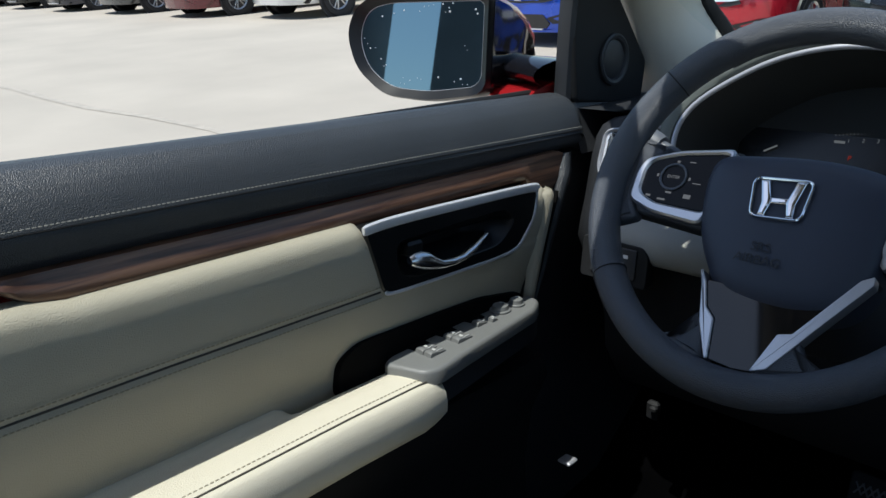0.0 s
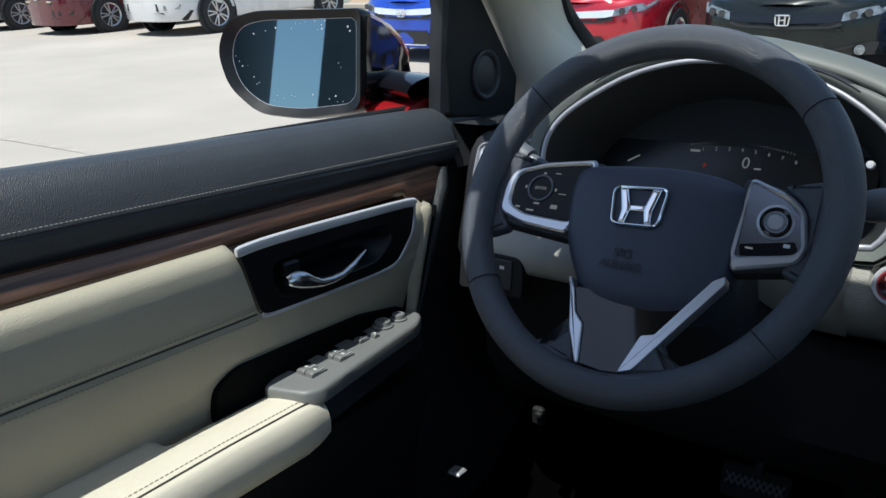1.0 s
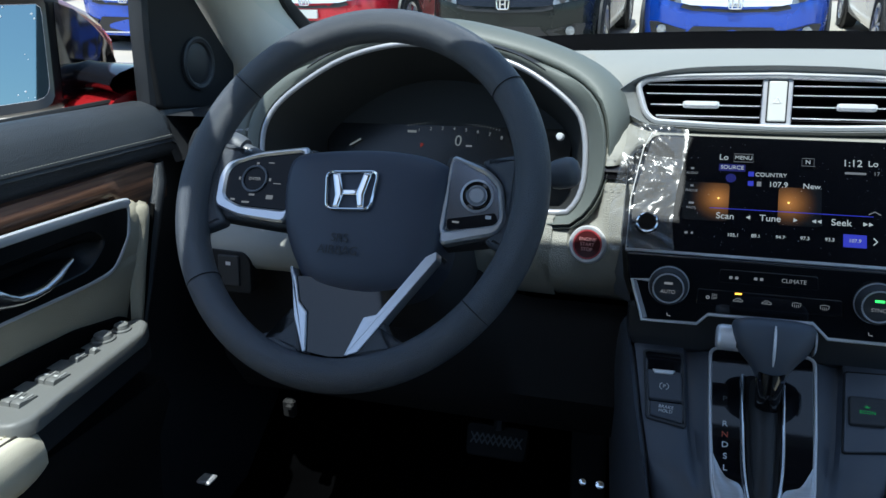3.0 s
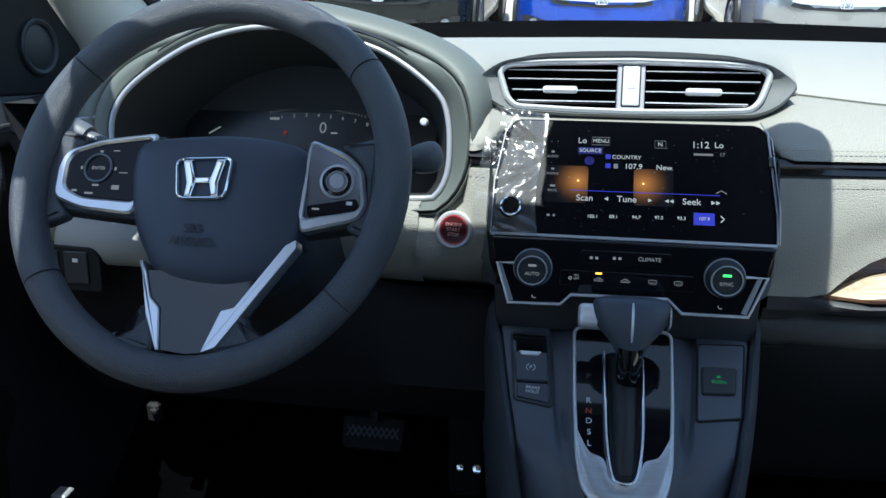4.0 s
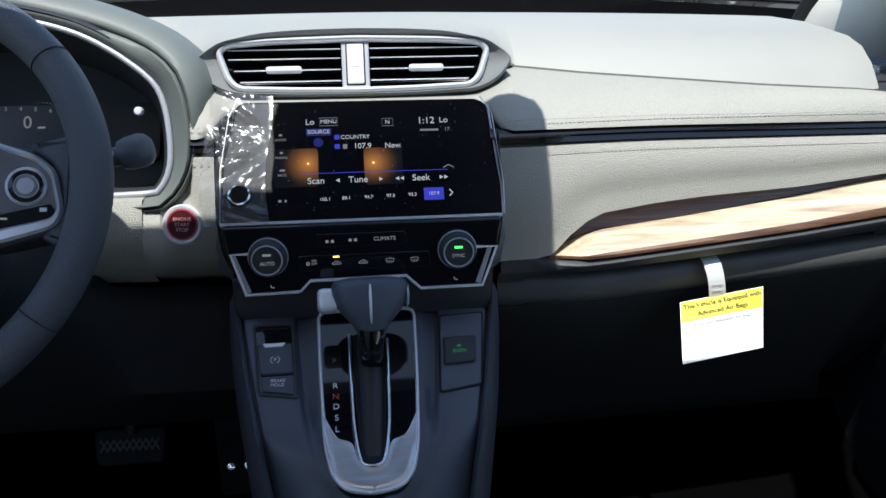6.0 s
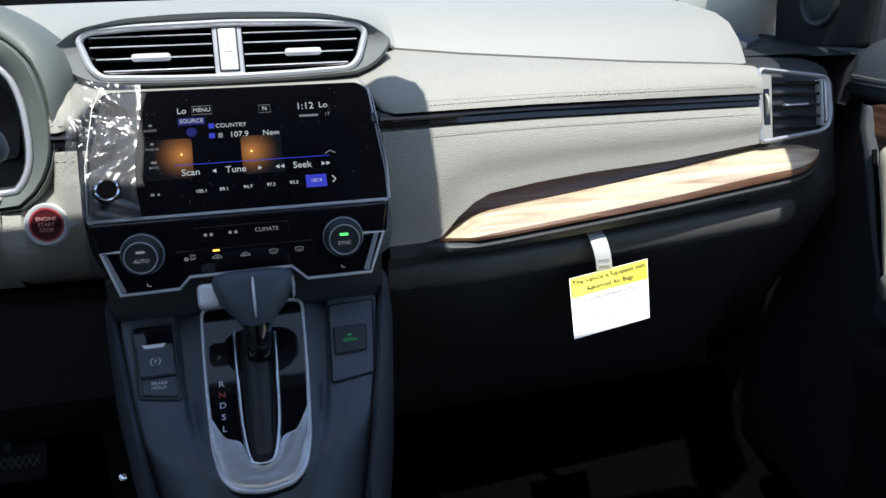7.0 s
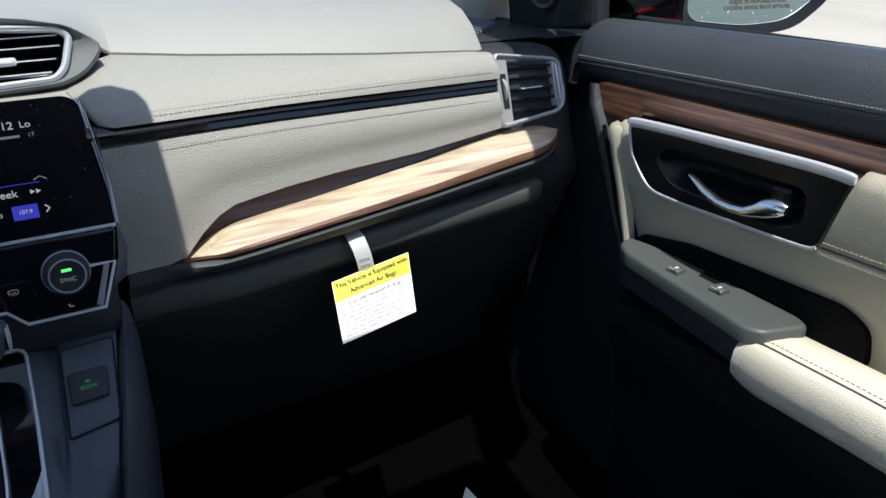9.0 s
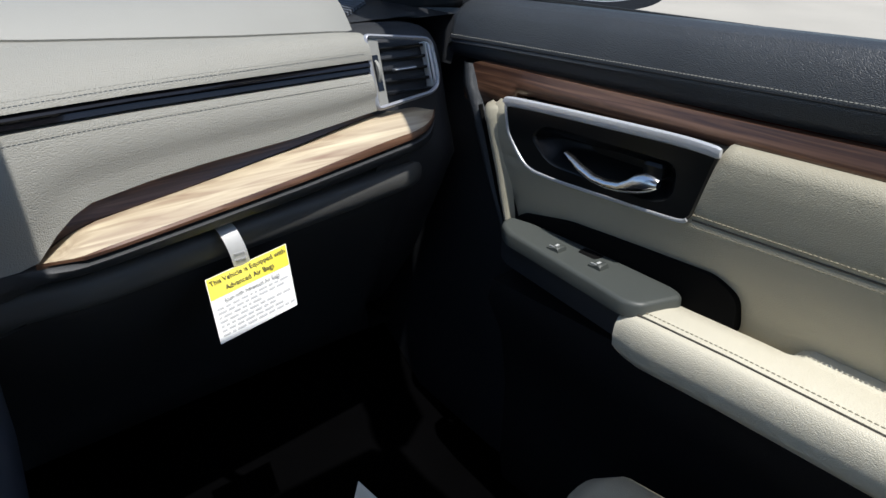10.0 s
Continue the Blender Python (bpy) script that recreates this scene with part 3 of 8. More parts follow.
    line = [V(0.6425, y, 0.9475 - 0.005 * max(0, min(1, (-y - 0.36) / 0.2))) for y in (-0.247, -0.3, -0.36, -0.46, -0.56, -0.7, -0.8)]
    part("seam", sweep(line, 0.0011, seg=6), SEAM, t, "dark seam along the armrest")
    part("stitching", stitches([(p[0] + s * 0.0065, p[1], p[2] + 0.0018) for p in line], 0.0050, 0.0036, 0.0008, (0, 0, 1)), STITCH_CREAM, t, "cream stitching")
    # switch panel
    # the passenger's panel takes the copy with shade in its colour
    GREY = SWITCH_GREY if s < 0 else SWITCH_SHADED
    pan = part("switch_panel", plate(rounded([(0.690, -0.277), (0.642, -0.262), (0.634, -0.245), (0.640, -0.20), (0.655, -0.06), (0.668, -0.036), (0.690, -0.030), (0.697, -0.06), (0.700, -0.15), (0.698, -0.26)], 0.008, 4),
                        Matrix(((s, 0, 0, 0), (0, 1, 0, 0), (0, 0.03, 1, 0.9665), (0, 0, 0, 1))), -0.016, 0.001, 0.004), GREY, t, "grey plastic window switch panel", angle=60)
    out = rounded([(0.694, -0.292), (0.646, -0.276), (0.639, -0.25), (0.648, -0.18), (0.664, -0.05), (0.676, -0.028), (0.694, -0.024)], 0.01, 4)
    part("panel_skirt", plate(out, Matrix(((s, 0, 0, 0), (0, 1, 0, 0), (0, 0.03, 1, 0.950), (0, 0, 0, 1))), -0.03, 0.001, 0.006), BLACK, pan, "black lower skirt", angle=60)
    SLOPE = Matrix(((s, 0, 0, 0), (0, 1, 0, 0), (0, 0.03, 1, 0.9675), (0, 0, 0, 1)))

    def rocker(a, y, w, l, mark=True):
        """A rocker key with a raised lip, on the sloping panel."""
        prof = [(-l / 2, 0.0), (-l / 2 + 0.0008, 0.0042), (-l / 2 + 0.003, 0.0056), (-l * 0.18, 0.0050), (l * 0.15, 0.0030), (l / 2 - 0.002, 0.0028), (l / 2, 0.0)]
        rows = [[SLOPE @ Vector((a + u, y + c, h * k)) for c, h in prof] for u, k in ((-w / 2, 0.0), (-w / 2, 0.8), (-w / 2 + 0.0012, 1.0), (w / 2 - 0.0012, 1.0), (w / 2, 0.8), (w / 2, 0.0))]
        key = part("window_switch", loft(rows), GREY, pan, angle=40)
        if mark:
            part("switch_mark", box((a, y - l * 0.06, 0.0050), (w * 0.42, 0.0030, 0.0008), 0.0002, SLOPE), SWITCH_MARK, pan, "pale window symbol")
            # thin pale line along one side of the key
            part("switch_line", box((a - w * 0.36, y, 0.0043), (0.0008, l * 0.62, 0.0010), 0.0002, SLOPE), SWITCH_MARK, pan, "thin pale line along the key")
        return key

    wells = [(-0.222, 0.6905), (-0.178, 0.6905), (-0.130, 0.6915)] if s < 0 else [(-0.158, 0.6865)]
    for y, a in wells:
        # flat dark plates draw the shade in the hollows behind the keys
        part("finger_shade", plate(rounded([(a - 0.0065, y - 0.012), (a + 0.008, y - 0.014), (a + 0.008, y + 0.014), (a - 0.0065, y + 0.012)], 0.003), SLOPE, -0.002, 0.0005, 0.0002), RECESS_SHADE, pan, "dark plate for the shade in the finger hollow")
    if s < 0:
        for y, a in ((-0.224, 0.671), (-0.180, 0.672)):
            for d in (-0.0062, 0.0062):
                rocker(a + d, y, 0.0112, 0.024)
        rocker(0.678, -0.137, 0.0105, 0.017)
        rocker(0.672, -0.120, 0.0075, 0.010)
        for y, a, r in ((-0.0925, 0.684, 0.0105), (-0.066, 0.681, 0.0085)):
            kn = part("mirror_knob", lathe([(r * 1.25, 0), (r * 1.25, 0.002), (r, 0.003), (r * 0.9, 0.0075), (r * 0.55, 0.0085), (0, 0.0085)], SLOPE @ Matrix.Translation((a, y, 0)), 20), GREY, pan, "round mirror adjuster")
            part("knob_mark", sweep([SLOPE @ Vector((a + 0.55 * r * math.cos(q), y + 0.55 * r * math.sin(q), 0.0087)) for q in (0.6, 1.2, 1.8, 2.4)], 0.0006, seg=5), SWITCH_MARK, pan, "pale mark on the knob")
    else:
        rocker(0.6665, -0.127, 0.0135, 0.018)
        rocker(0.6705, -0.183, 0.0135, 0.018)
    # dark lower door, front edge strips
    rows = [[V(a, y, z) for a, z in ((0.715, 0.888), (0.672, 0.884), (0.665, 0.86), (0.69, 0.80), (0.70, 0.72), (0.698, 0.68), (0.695, 0.60), (0.70, 0.56))] for y in (-0.02, -0.1, -0.3, -0.6, -0.85)]
    part("lower_panel", loft(rows), LOWER_DOOR, t, "black plastic lower door panel with a pocket", angle=50)
    rows = []
    for z, y0, y1 in ((1.0925, 0.002, 0.033), (1.0905, 0.0, 0.0335), (1.086, -0.001, 0.0335), (1.073, -0.0015, 0.0295), (1.045, -0.008, 0.020), (1.018, -0.0155, 0.0100), (0.985, -0.0215, -0.001), (0.957, -0.0260, -0.0120), (0.93, -0.030, -0.020)):
        d = 0.016 if z > 1.092 else (0.006 if z > 1.088 else (0.0015 if z > 1.08 else 0.0))
        rows.append([V(a + d, y0 + (y1 - y0) * f, z) for f, a in ((0, 0.702), (0.15, 0.6955), (0.4, 0.6915), (0.65, 0.6915), (0.88, 0.6965), (1.0, 0.708))])
    part("front_bolster", loft(rows), CREAM, t, "cream leather roll at the panel's front edge", angle=60)
    part("seam", sweep([V(0.7045, y, z) for y, z in ((0.0445, 1.085), (0.0400, 1.070), (0.0290, 1.042), (0.0190, 1.012), (0.0060, 0.975), (-0.0070, 0.945))], 0.0022, 0.003, seg=6, up=(s, 0, 0)), RECESS_SHADE, t, "dark gap beside the roll")
    rows = []
    for z, y0, y1 in ((1.128, 0.074, 0.098), (1.105, 0.060, 0.088), (1.078, 0.0465, 0.0715), (1.045, 0.0350, 0.0570), (1.015, 0.0245, 0.0440), (0.980, 0.012, 0.028), (0.952, -0.001, 0.014), (0.91, -0.016, 0.0)):
        rows.append([V(a + 0.012 * max(0.0, (z - 1.10) / 0.028), y0 + (y1 - y0) * f, z) for f, a in ((0, 0.714), (0.1, 0.7065), (0.4, 0.7030), (0.75, 0.7060), (1.0, 0.7150), (1.15, 0.735))])
    part("edge_strip", loft(rows), BLACK_LEATHER, t, "black trim strip at the door's front edge", angle=60)
    # window frame, corner trim with a tweeter, outer skin and glass
    tri = rounded([(0.134, 1.186), (0.305, 1.165), (0.315, 1.23), (0.215, 1.345), (0.09, 1.46), (0.075, 1.455), (0.12, 1.34)], 0.008, 3)
    tr = part("corner_trim", plate(tri, M(0.752), -0.01, 0.010, 0.004), RUBBER, t, "black triangular corner trim")
    tm = M(0.742) @ Matrix.Translation((0.222, 1.238, 0))
    part("tweeter", lathe([(0.036, -0.002), (0.036, 0.004), (0.033, 0.0055), (0.029, 0.004), (0.027, 0.001), (0.024, 0.002), (0.015, 0.0035), (0, 0.004)], tm, 36), BLACK, tr, "round dark tweeter")
    fr = [V(0.764, 0.133, 1.19), V(0.756, 0.128, 1.28), V(0.74, 0.11, 1.37), V(0.675, -0.02, 1.47), V(0.60, -0.16, 1.545), V(0.535, -0.31, 1.60), V(0.53, -0.6, 1.615), V(0.53, -0.9, 1.61)]
    part("window_frame", sweep(catmull(fr), 0.009, 0.014, seg=8, up=(s, 0, 0)), BLACK, t, "black window frame")
    part("outer_belt", box((s * 0.793, -0.34, 1.196), (0.012, 0.98, 0.014), 0.003, Matrix.Rotation(0.0, 4, "X")), RUBBER, t, "black rubber window seal")
    rows = [[V(a, y, z + rise(y)) for a, z in ((0.80, 1.188), (0.86, 1.08), (0.88, 0.9), (0.87, 0.7), (0.84, 0.52))] for y in (0.3, 0.1, -0.4, -0.88)]
    part("outer_skin", loft(rows), RED_PAINT, t, "red painted outer door skin", angle=60)
    rows = [[V(a, y, z) for a, z in ((0.788, 1.19), (0.765, 1.28), (0.69, 1.46), (0.58, 1.60))] for y in (0.13, -0.88)]
    rows[0] = [V(0.788, 0.135, 1.19), V(0.765, 0.128, 1.28), V(0.70, 0.06, 1.42), V(0.58, -0.25, 1.59)]
    if s > 0:
        g = part("window_glass", loft(rows), GLASS, t, "clear side window glass")
        g.visible_shadow = False
    return t


left_door = door(-1)
right_door = door(1)


# ---- pillars and windscreen ----
for s in (-1, 1):
    A = [(0.775, 0.36, 1.13), (0.752, 0.32, 1.22), (0.742, 0.265, 1.30), (0.72, 0.16, 1.385), (0.655, -0.01, 1.48), (0.632, -0.15, 1.545), (0.59, -0.30, 1.60)]
    B = [(0.655, 0.46, 1.16), (0.675, 0.44, 1.24), (0.70, 0.385, 1.31), (0.655, 0.25, 1.38), (0.612, 0.07, 1.46), (0.588, -0.075, 1.52), (0.55, -0.29, 1.60)]
    A, B = catmull(A, 5), catmull(B, 5)
    rows = []
    for a, b in zip(A, B):
        mid = (a + b) / 2 + Vector((-0.02, -0.022, 0.0))
        q1, q2 = a.lerp(mid, 0.55) + Vector((-0.006, -0.008, 0)), b.lerp(mid, 0.55) + Vector((-0.006, -0.008, 0))
        rows.append([(s * p.x, p.y, p.z) for p in (a + Vector((0.03, 0.02, 0)), a, q1, mid, q2, b, b + Vector((0.0, 0.03, 0.0)), a + Vector((0.03, 0.06, 0.02)))])
    solo("windscreen_pillar", loft(rows, closed=True), CREAM_CLOTH, "cream cloth-covered windscreen pillar trim", "pillar", kind="structure", angle=60)
    bm = sweep([(s * p.x, p.y + 0.012, p.z + 0.012) for p in B], 0.008, 0.012, seg=8)
    solo("windscreen_seal", bm, RUBBER, "black rubber seal along the windscreen edge", "seal", kind="structure")

rows = []
for k in range(7):
    f = k / 6
    rows.append([(x * (0.80 - 0.22 * f), 0.60 - 0.88 * f - 0.06 * x * x * (1 - f), 1.20 + 0.40 * f + 0.04 * (1 - x * x) * f) for x in (-1, -0.6, -0.2, 0.2, 0.6, 1)])
ob = solo("windscreen", loft(rows), SCREEN_GLASS, "clear windscreen glass", "windscreen", kind="structure")
ob.visible_shadow = False


# ---- dashboard ----
def face_y(x, z):
    """How far ahead the dashboard's front face lies."""
    return 0.056 + 0.0508 * (abs(x) - 0.132) + 0.192 * (z - 1.159)


def roll(x, z):
    """How far the pads turn away where they meet the instrument hood."""
    a, b = min(1.0, max(0.0, (-0.160 - x) / 0.02)), min(1.0, max(0.0, (z - 1.085) / 0.03))
    return 0.045 * a * a * (3 - 2 * a) * b


dash = thing("dashboard", "greige soft-touch dashboard with stitched pads, gloss black strip and walnut trim", "dashboard")
EDGE = [(0.0, 0.140, 1.2470), (0.06, 0.140, 1.2465), (0.10, 0.1405, 1.2435), (0.13, 0.145, 1.2360), (0.152, 0.157, 1.2190), (0.174, 0.168, 1.2035), (0.247, 0.151, 1.1975), (0.434, 0.121, 1.1855), (0.55, 0.110, 1.1795), (0.575, 0.112, 1.176)]
LOW = [(0.0, 0.117, 1.181), (0.118, 0.117, 1.1815), (0.140, 0.125, 1.190), (0.160, 0.145, 1.204), (0.174, 0.166, 1.2025), (0.247, 0.149, 1.1965), (0.434, 0.119, 1.1845), (0.55, 0.108, 1.1785), (0.575, 0.110, 1.175)]
xs = [k * 0.0175 for k in range(-32, 33)]
xs = sorted(set([round(x, 4) for x in xs] + [0.13, 0.152, 0.174, -0.13, -0.152, -0.174, 0.57, -0.57]))
rows = []
for x in xs:
    y0, z0 = lerp_table(EDGE, abs(x))
    if -0.56 < x < -0.20:
        y0, z0 = 0.24, 1.215
    far = 0.535 - 0.16 * x * x
    zt = 1.2455 - 0.03 * x * x
    zr = max(z0, zt - 0.01) if abs(x) < 0.14 else z0
    k = min(1.0, max(0.0, (abs(x) - 0.13) / 0.1))
    rows.append([(x, far, 1.236 - 0.05 * x * x), (x, 0.44, zt - 0.004), (x, 0.37, zt), (x, max(0.28, y0 + 0.08), zt), (x, y0 + 0.075, zt - 0.002 * k + (z0 - zt) * 0.10), (x, y0 + 0.045, zt + (z0 - zt) * 0.28), (x, y0 + 0.022, zt + (z0 - zt) * 0.55),
                 (x, y0 + 0.008, zt + (z0 - zt) * 0.82), (x, y0, z0), (x, y0 + 0.001, z0 - 0.003), (x, y0 + 0.02, z0 - 0.008)])
part("top_pad", loft(rows), GREIGE_TOP, dash, "greige soft top pad", angle=50)
# upper stitched pad
rows = []
pad_x = [-0.178] + [x for x in xs if -0.176 < x]
for x in pad_x:
    y0, z0 = lerp_table(LOW, abs(x))
    y1, z1 = face_y(x, 1.158) - 0.004, 1.1595 - 0.018 * max(0, abs(x) - 0.3)
    k = min(1.0, max(0.0, (abs(x) - 0.126) / 0.016))
    y1, z1 = 0.094 + (y1 - 0.094) * k, 1.176 + (z1 - 1.176) * k
    row = [(x, y0 + 0.015, z0 - 0.004), (x, y0 + 0.003, z0 - 0.0012)]
    for f in (0.12, 0.3, 0.5, 0.7, 0.86, 0.95, 1.0):
        b = math.sin(math.pi * f) * (0.003 + 0.007 * k)
        row.append((x, y0 + (y1 - y0) * f - b * 0.45, z0 + (z1 - z0) * f + b * 0.9 - (0.004 if f == 1.0 else 0)))
    row.append((x, y1 + 0.012, z1 - 0.006))
    rows.append([(a, b + roll(a, c), c) for a, b, c in row])
part("upper_pad", loft(rows), GREIGE, dash, "greige leather upper pad", angle=50)
# gloss strip, on each side of the centre stack
for x0, x1 in ((0.128, 0.566), (-0.179, -0.128)):
    bm = loft([[(x, face_y(x, z) + d + roll(x, z), z) for z, d in ((1.1575 - 0.018 * max(0, abs(x) - 0.3), 0.008), (1.1555 - 0.018 * max(0, abs(x) - 0.3), 0.0), (1.150 - 0.02 * max(0, abs(x) - 0.3), -0.0035), (1.1475 - 0.02 * max(0, abs(x) - 0.3), -0.001), (1.1425 - 0.016 * max(0, abs(x) - 0.3), -0.002), (1.140 - 0.016 * max(0, abs(x) - 0.3), 0.008))]
               for x in [x0 + (x1 - x0) * k / 20 for k in range(21)]])
    part("gloss_strip", bm, PIANO, dash, "gloss black trim strip", angle=40)
# lower stitched pad down to the walnut trim
WU = [(0.191, 1.0280), (0.205, 1.0450), (0.222, 1.060), (0.245, 1.0700), (0.30, 1.0770), (0.357, 1.0815), (0.46, 1.0860), (0.565, 1.0955), (0.66, 1.0965)]
WL = [(0.186, 1.0260), (0.25, 1.0290), (0.35, 1.0365), (0.45, 1.0445), (0.60, 1.0595), (0.64, 1.0665), (0.66, 1.0760)]
rows = []
low_x = [x for x in xs if -0.212 < x < 0.567] + [0.567]
for x in low_x:
    zt = 1.1405 - 0.016 * max(0, abs(x) - 0.3) if x > -0.18 else 1.092
    zb = lerp_table(WU, x)[0] + 0.001 if x > 0.191 else (1.027 if x > 0.125 else 1.000)
    behind = 0.03 * min(1.0, max(0.0, (0.126 - abs(x)) / 0.01))          # tucked away behind the display
    row = [(x, face_y(x, zt) + 0.01, zt)]
    for f in (0.02, 0.07, 0.2, 0.32, 0.45, 0.58, 0.7, 0.8, 0.9, 1.0):
        z = zt + (zb - zt) * f
        curl = 12.0 * max(0.0, 1.056 - z) ** 2 * min(1.0, max(0.0, (-0.12 - x) / 0.01)) * 1.6
        row.append((x, face_y(x, z) - max(0.007 * math.sin(math.pi * min(1, f * 1.05 + 0.06)), 0.004 if f > 0.5 and x > 0.2 else 0) + curl, z))
    row.append((x, row[-1][1] + 0.022, row[-1][2] - 0.001))
    rows.append([(a, b + roll(a, c) + behind, c) for a, b, c in row])
part("lower_pad", loft(rows), GREIGE, dash, "greige leather lower pad", angle=50)
for z0, dz, up in ((1.1655, 0.0, 1), (1.1335, 0.0, 0)):
    for x0, x1 in ((0.142, 0.56), (-0.160, -0.14)):
        line = []
        for k in range(24):
            x = x0 + (x1 - x0) * k / 23
            z = z0 - 0.018 * max(0, abs(x) - 0.3)
            if up:
                y = face_y(x, z) - 0.0045 + roll(x, z)
            else:
                y = face_y(x, z) - 0.0052 + roll(x, z)
            line.append((x, y, z))
        part("stitching", stitches(line, 0.0043, 0.0033, 0.00045, (0, -0.6, 0.8)), STITCH, dash, "grey stitching along the pad's edge")
rows = []
for k in range(10):
    x = -0.32 + 0.1115 * k / 9
    rows.append([(x, face_y(x, 1.095) + 0.03, 1.099), (x, face_y(x, 1.095), 1.0985), (x, face_y(x, 1.08) - 0.005, 1.085), (x, face_y(x, 1.06) - 0.006, 1.06), (x, face_y(x, 1.045) + 0.001, 1.043), (x, face_y(x, 1.03) + 0.013, 1.026), (x, face_y(x, 1.01) + 0.04, 1.005)])
part("lower_pad", loft(rows), GREIGE, dash, "greige leather pad beside the start button", angle=50)
# walnut trim
rows, band, edge = [], [], []
for k in range(64):
    x = 0.188 + (0.664 - 0.188) * k / 63
    u, l = lerp_table(WU, x)[0] if x > 0.191 else 1.0285, lerp_table(WL, x)[0]
    if x > 0.64:
        e = ((x - 0.64) / 0.024) ** 2
        c = (u + l) / 2
        u, l = u - (u - c) * e * 0.55, l + (c - l) * e * 0.55
    k2 = min(1.0, max(0.0, (x - 0.30) / 0.29))
    sp = l + (u - l) * (0.54 + 0.32 * k2 * k2 * (3 - 2 * k2))
    y = face_y(x, l) + 0.034 * max(0.0, (x - 0.60) / 0.064) ** 2
    full = min(1.0, (x - 0.186) / 0.04)
    band.append([(x, y + 0.024, u + 0.004), (x, y + 0.018, u + 0.002), (x, y + 0.0165, sp + 0.004), (x, y + 0.014, sp - 0.0005), (x, y + 0.016, sp - 0.004)])
    rows.append([(x, y + 0.020, sp - 0.004), (x, y + 0.0135, sp - 0.0012), (x, y + 0.011, sp - 0.0008), (x, y + 0.005, sp - 0.0025), (x, y - 0.004 * full, l + (sp - l) * 0.78 - 0.001), (x, y - 0.003 - 0.008 * full, l + (sp - l) * 0.58), (x, y - 0.004 - 0.015 * full, l + (sp - l) * 0.34)])
    edge.append([(x, y - 0.004 - 0.0148 * full, l + (sp - l) * 0.34 + 0.0002), (x, y - 0.004 - 0.0172 * full, l + 0.006), (x, y - 0.004 - 0.0172 * full, l + 0.003), (x, y - 0.002 - 0.015 * full, l + 0.001), (x, y + 0.015, l - 0.001)])
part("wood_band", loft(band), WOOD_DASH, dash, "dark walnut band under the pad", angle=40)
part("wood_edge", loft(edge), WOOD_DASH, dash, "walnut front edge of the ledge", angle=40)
part("wood_trim", loft(rows), WOOD_SUNLIT, dash, "walnut ledge, coloured as if in full sun", angle=40)
# charcoal ledge under the trim
rows = []
for k in range(50):
    x = 0.138 + (0.668 - 0.138) * k / 49
    l = lerp_table(WL, max(x, 0.187))[0] - 0.001
    b = l - 0.012 - 0.003 * min(1, max(0, (x - 0.2) / 0.3))
    y = face_y(x, l) + 0.036 * max(0.0, (x - 0.60) / 0.064) ** 2
    s = min(1.0, max(0.0, (x - 0.168) / 0.05))
    rows.append([(x, y + 0.015, l + 0.001), (x, y - 0.016 * s, l + 0.0015), (x, y - 0.022 * s, l - 0.002), (x, y - 0.020 * s, b + 0.004), (x, y - 0.014 * s, b), (x, y + 0.012, b - 0.003), (x, y + 0.015, b - 0.016)])
part("lower_ledge", loft(rows), LEDGE, dash, "charcoal ledge under the walnut trim", angle=50)
# glovebox
glove = thing("glovebox", "closed black glovebox with a sun-lightened lip below the passenger dashboard", "glovebox")
rows, rows2 = [], []
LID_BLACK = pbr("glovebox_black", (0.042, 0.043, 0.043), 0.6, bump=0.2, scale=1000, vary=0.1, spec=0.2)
for k in range(30):
    x = 0.138 + (0.645 - 0.138) * k / 29
    zt = 1.003 + 0.062 * max(0, x - 0.185) + (0.0 if x > 0.16 else -0.004)
    y = 0.030 + 0.05 * (x - 0.14)
    e = 0.03 * max(0, (x - 0.60) / 0.045) ** 2 + 0.022 * max(0.0, (0.235 - x) / 0.1)
    rows.append([(x, y + 0.03, zt - 0.001), (x, y + 0.004 + e, zt), (x, y - 0.002 + e, zt - 0.005), (x, y - 0.003 + e, zt - 0.014), (x, y - 0.002 + e, zt - 0.023), (x, y + 0.002 + e, zt - 0.031), (x, y + 0.008 + e, zt - 0.0345), (x, y + 0.02, zt - 0.035)])
    rows2.append([(x, y + 0.02, zt - 0.031), (x, y + 0.010 + e, zt - 0.033), (x, y + 0.010 + e, zt - 0.037), (x, y + 0.018 + e, zt - 0.05), (x, y + 0.038 + e, zt - 0.085), (x, y + 0.085 + e, 0.86), (x, y + 0.145 + e, 0.76), (x, y + 0.17, 0.715), (x, y + 0.20, 0.70)])
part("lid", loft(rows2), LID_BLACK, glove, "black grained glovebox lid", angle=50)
part("lid_lip", loft(rows), LID_SUNLIT, glove, "rounded upper lip of the lid, lightened as if sunlit", angle=50)
bm = loft([[(x, 0.245, 0.699), (x, 0.30, 0.699), (x, 0.42, 0.70)] for x in (0.13, 0.4, 0.70)])
part("under_panel", bm, RUBBER, glove)

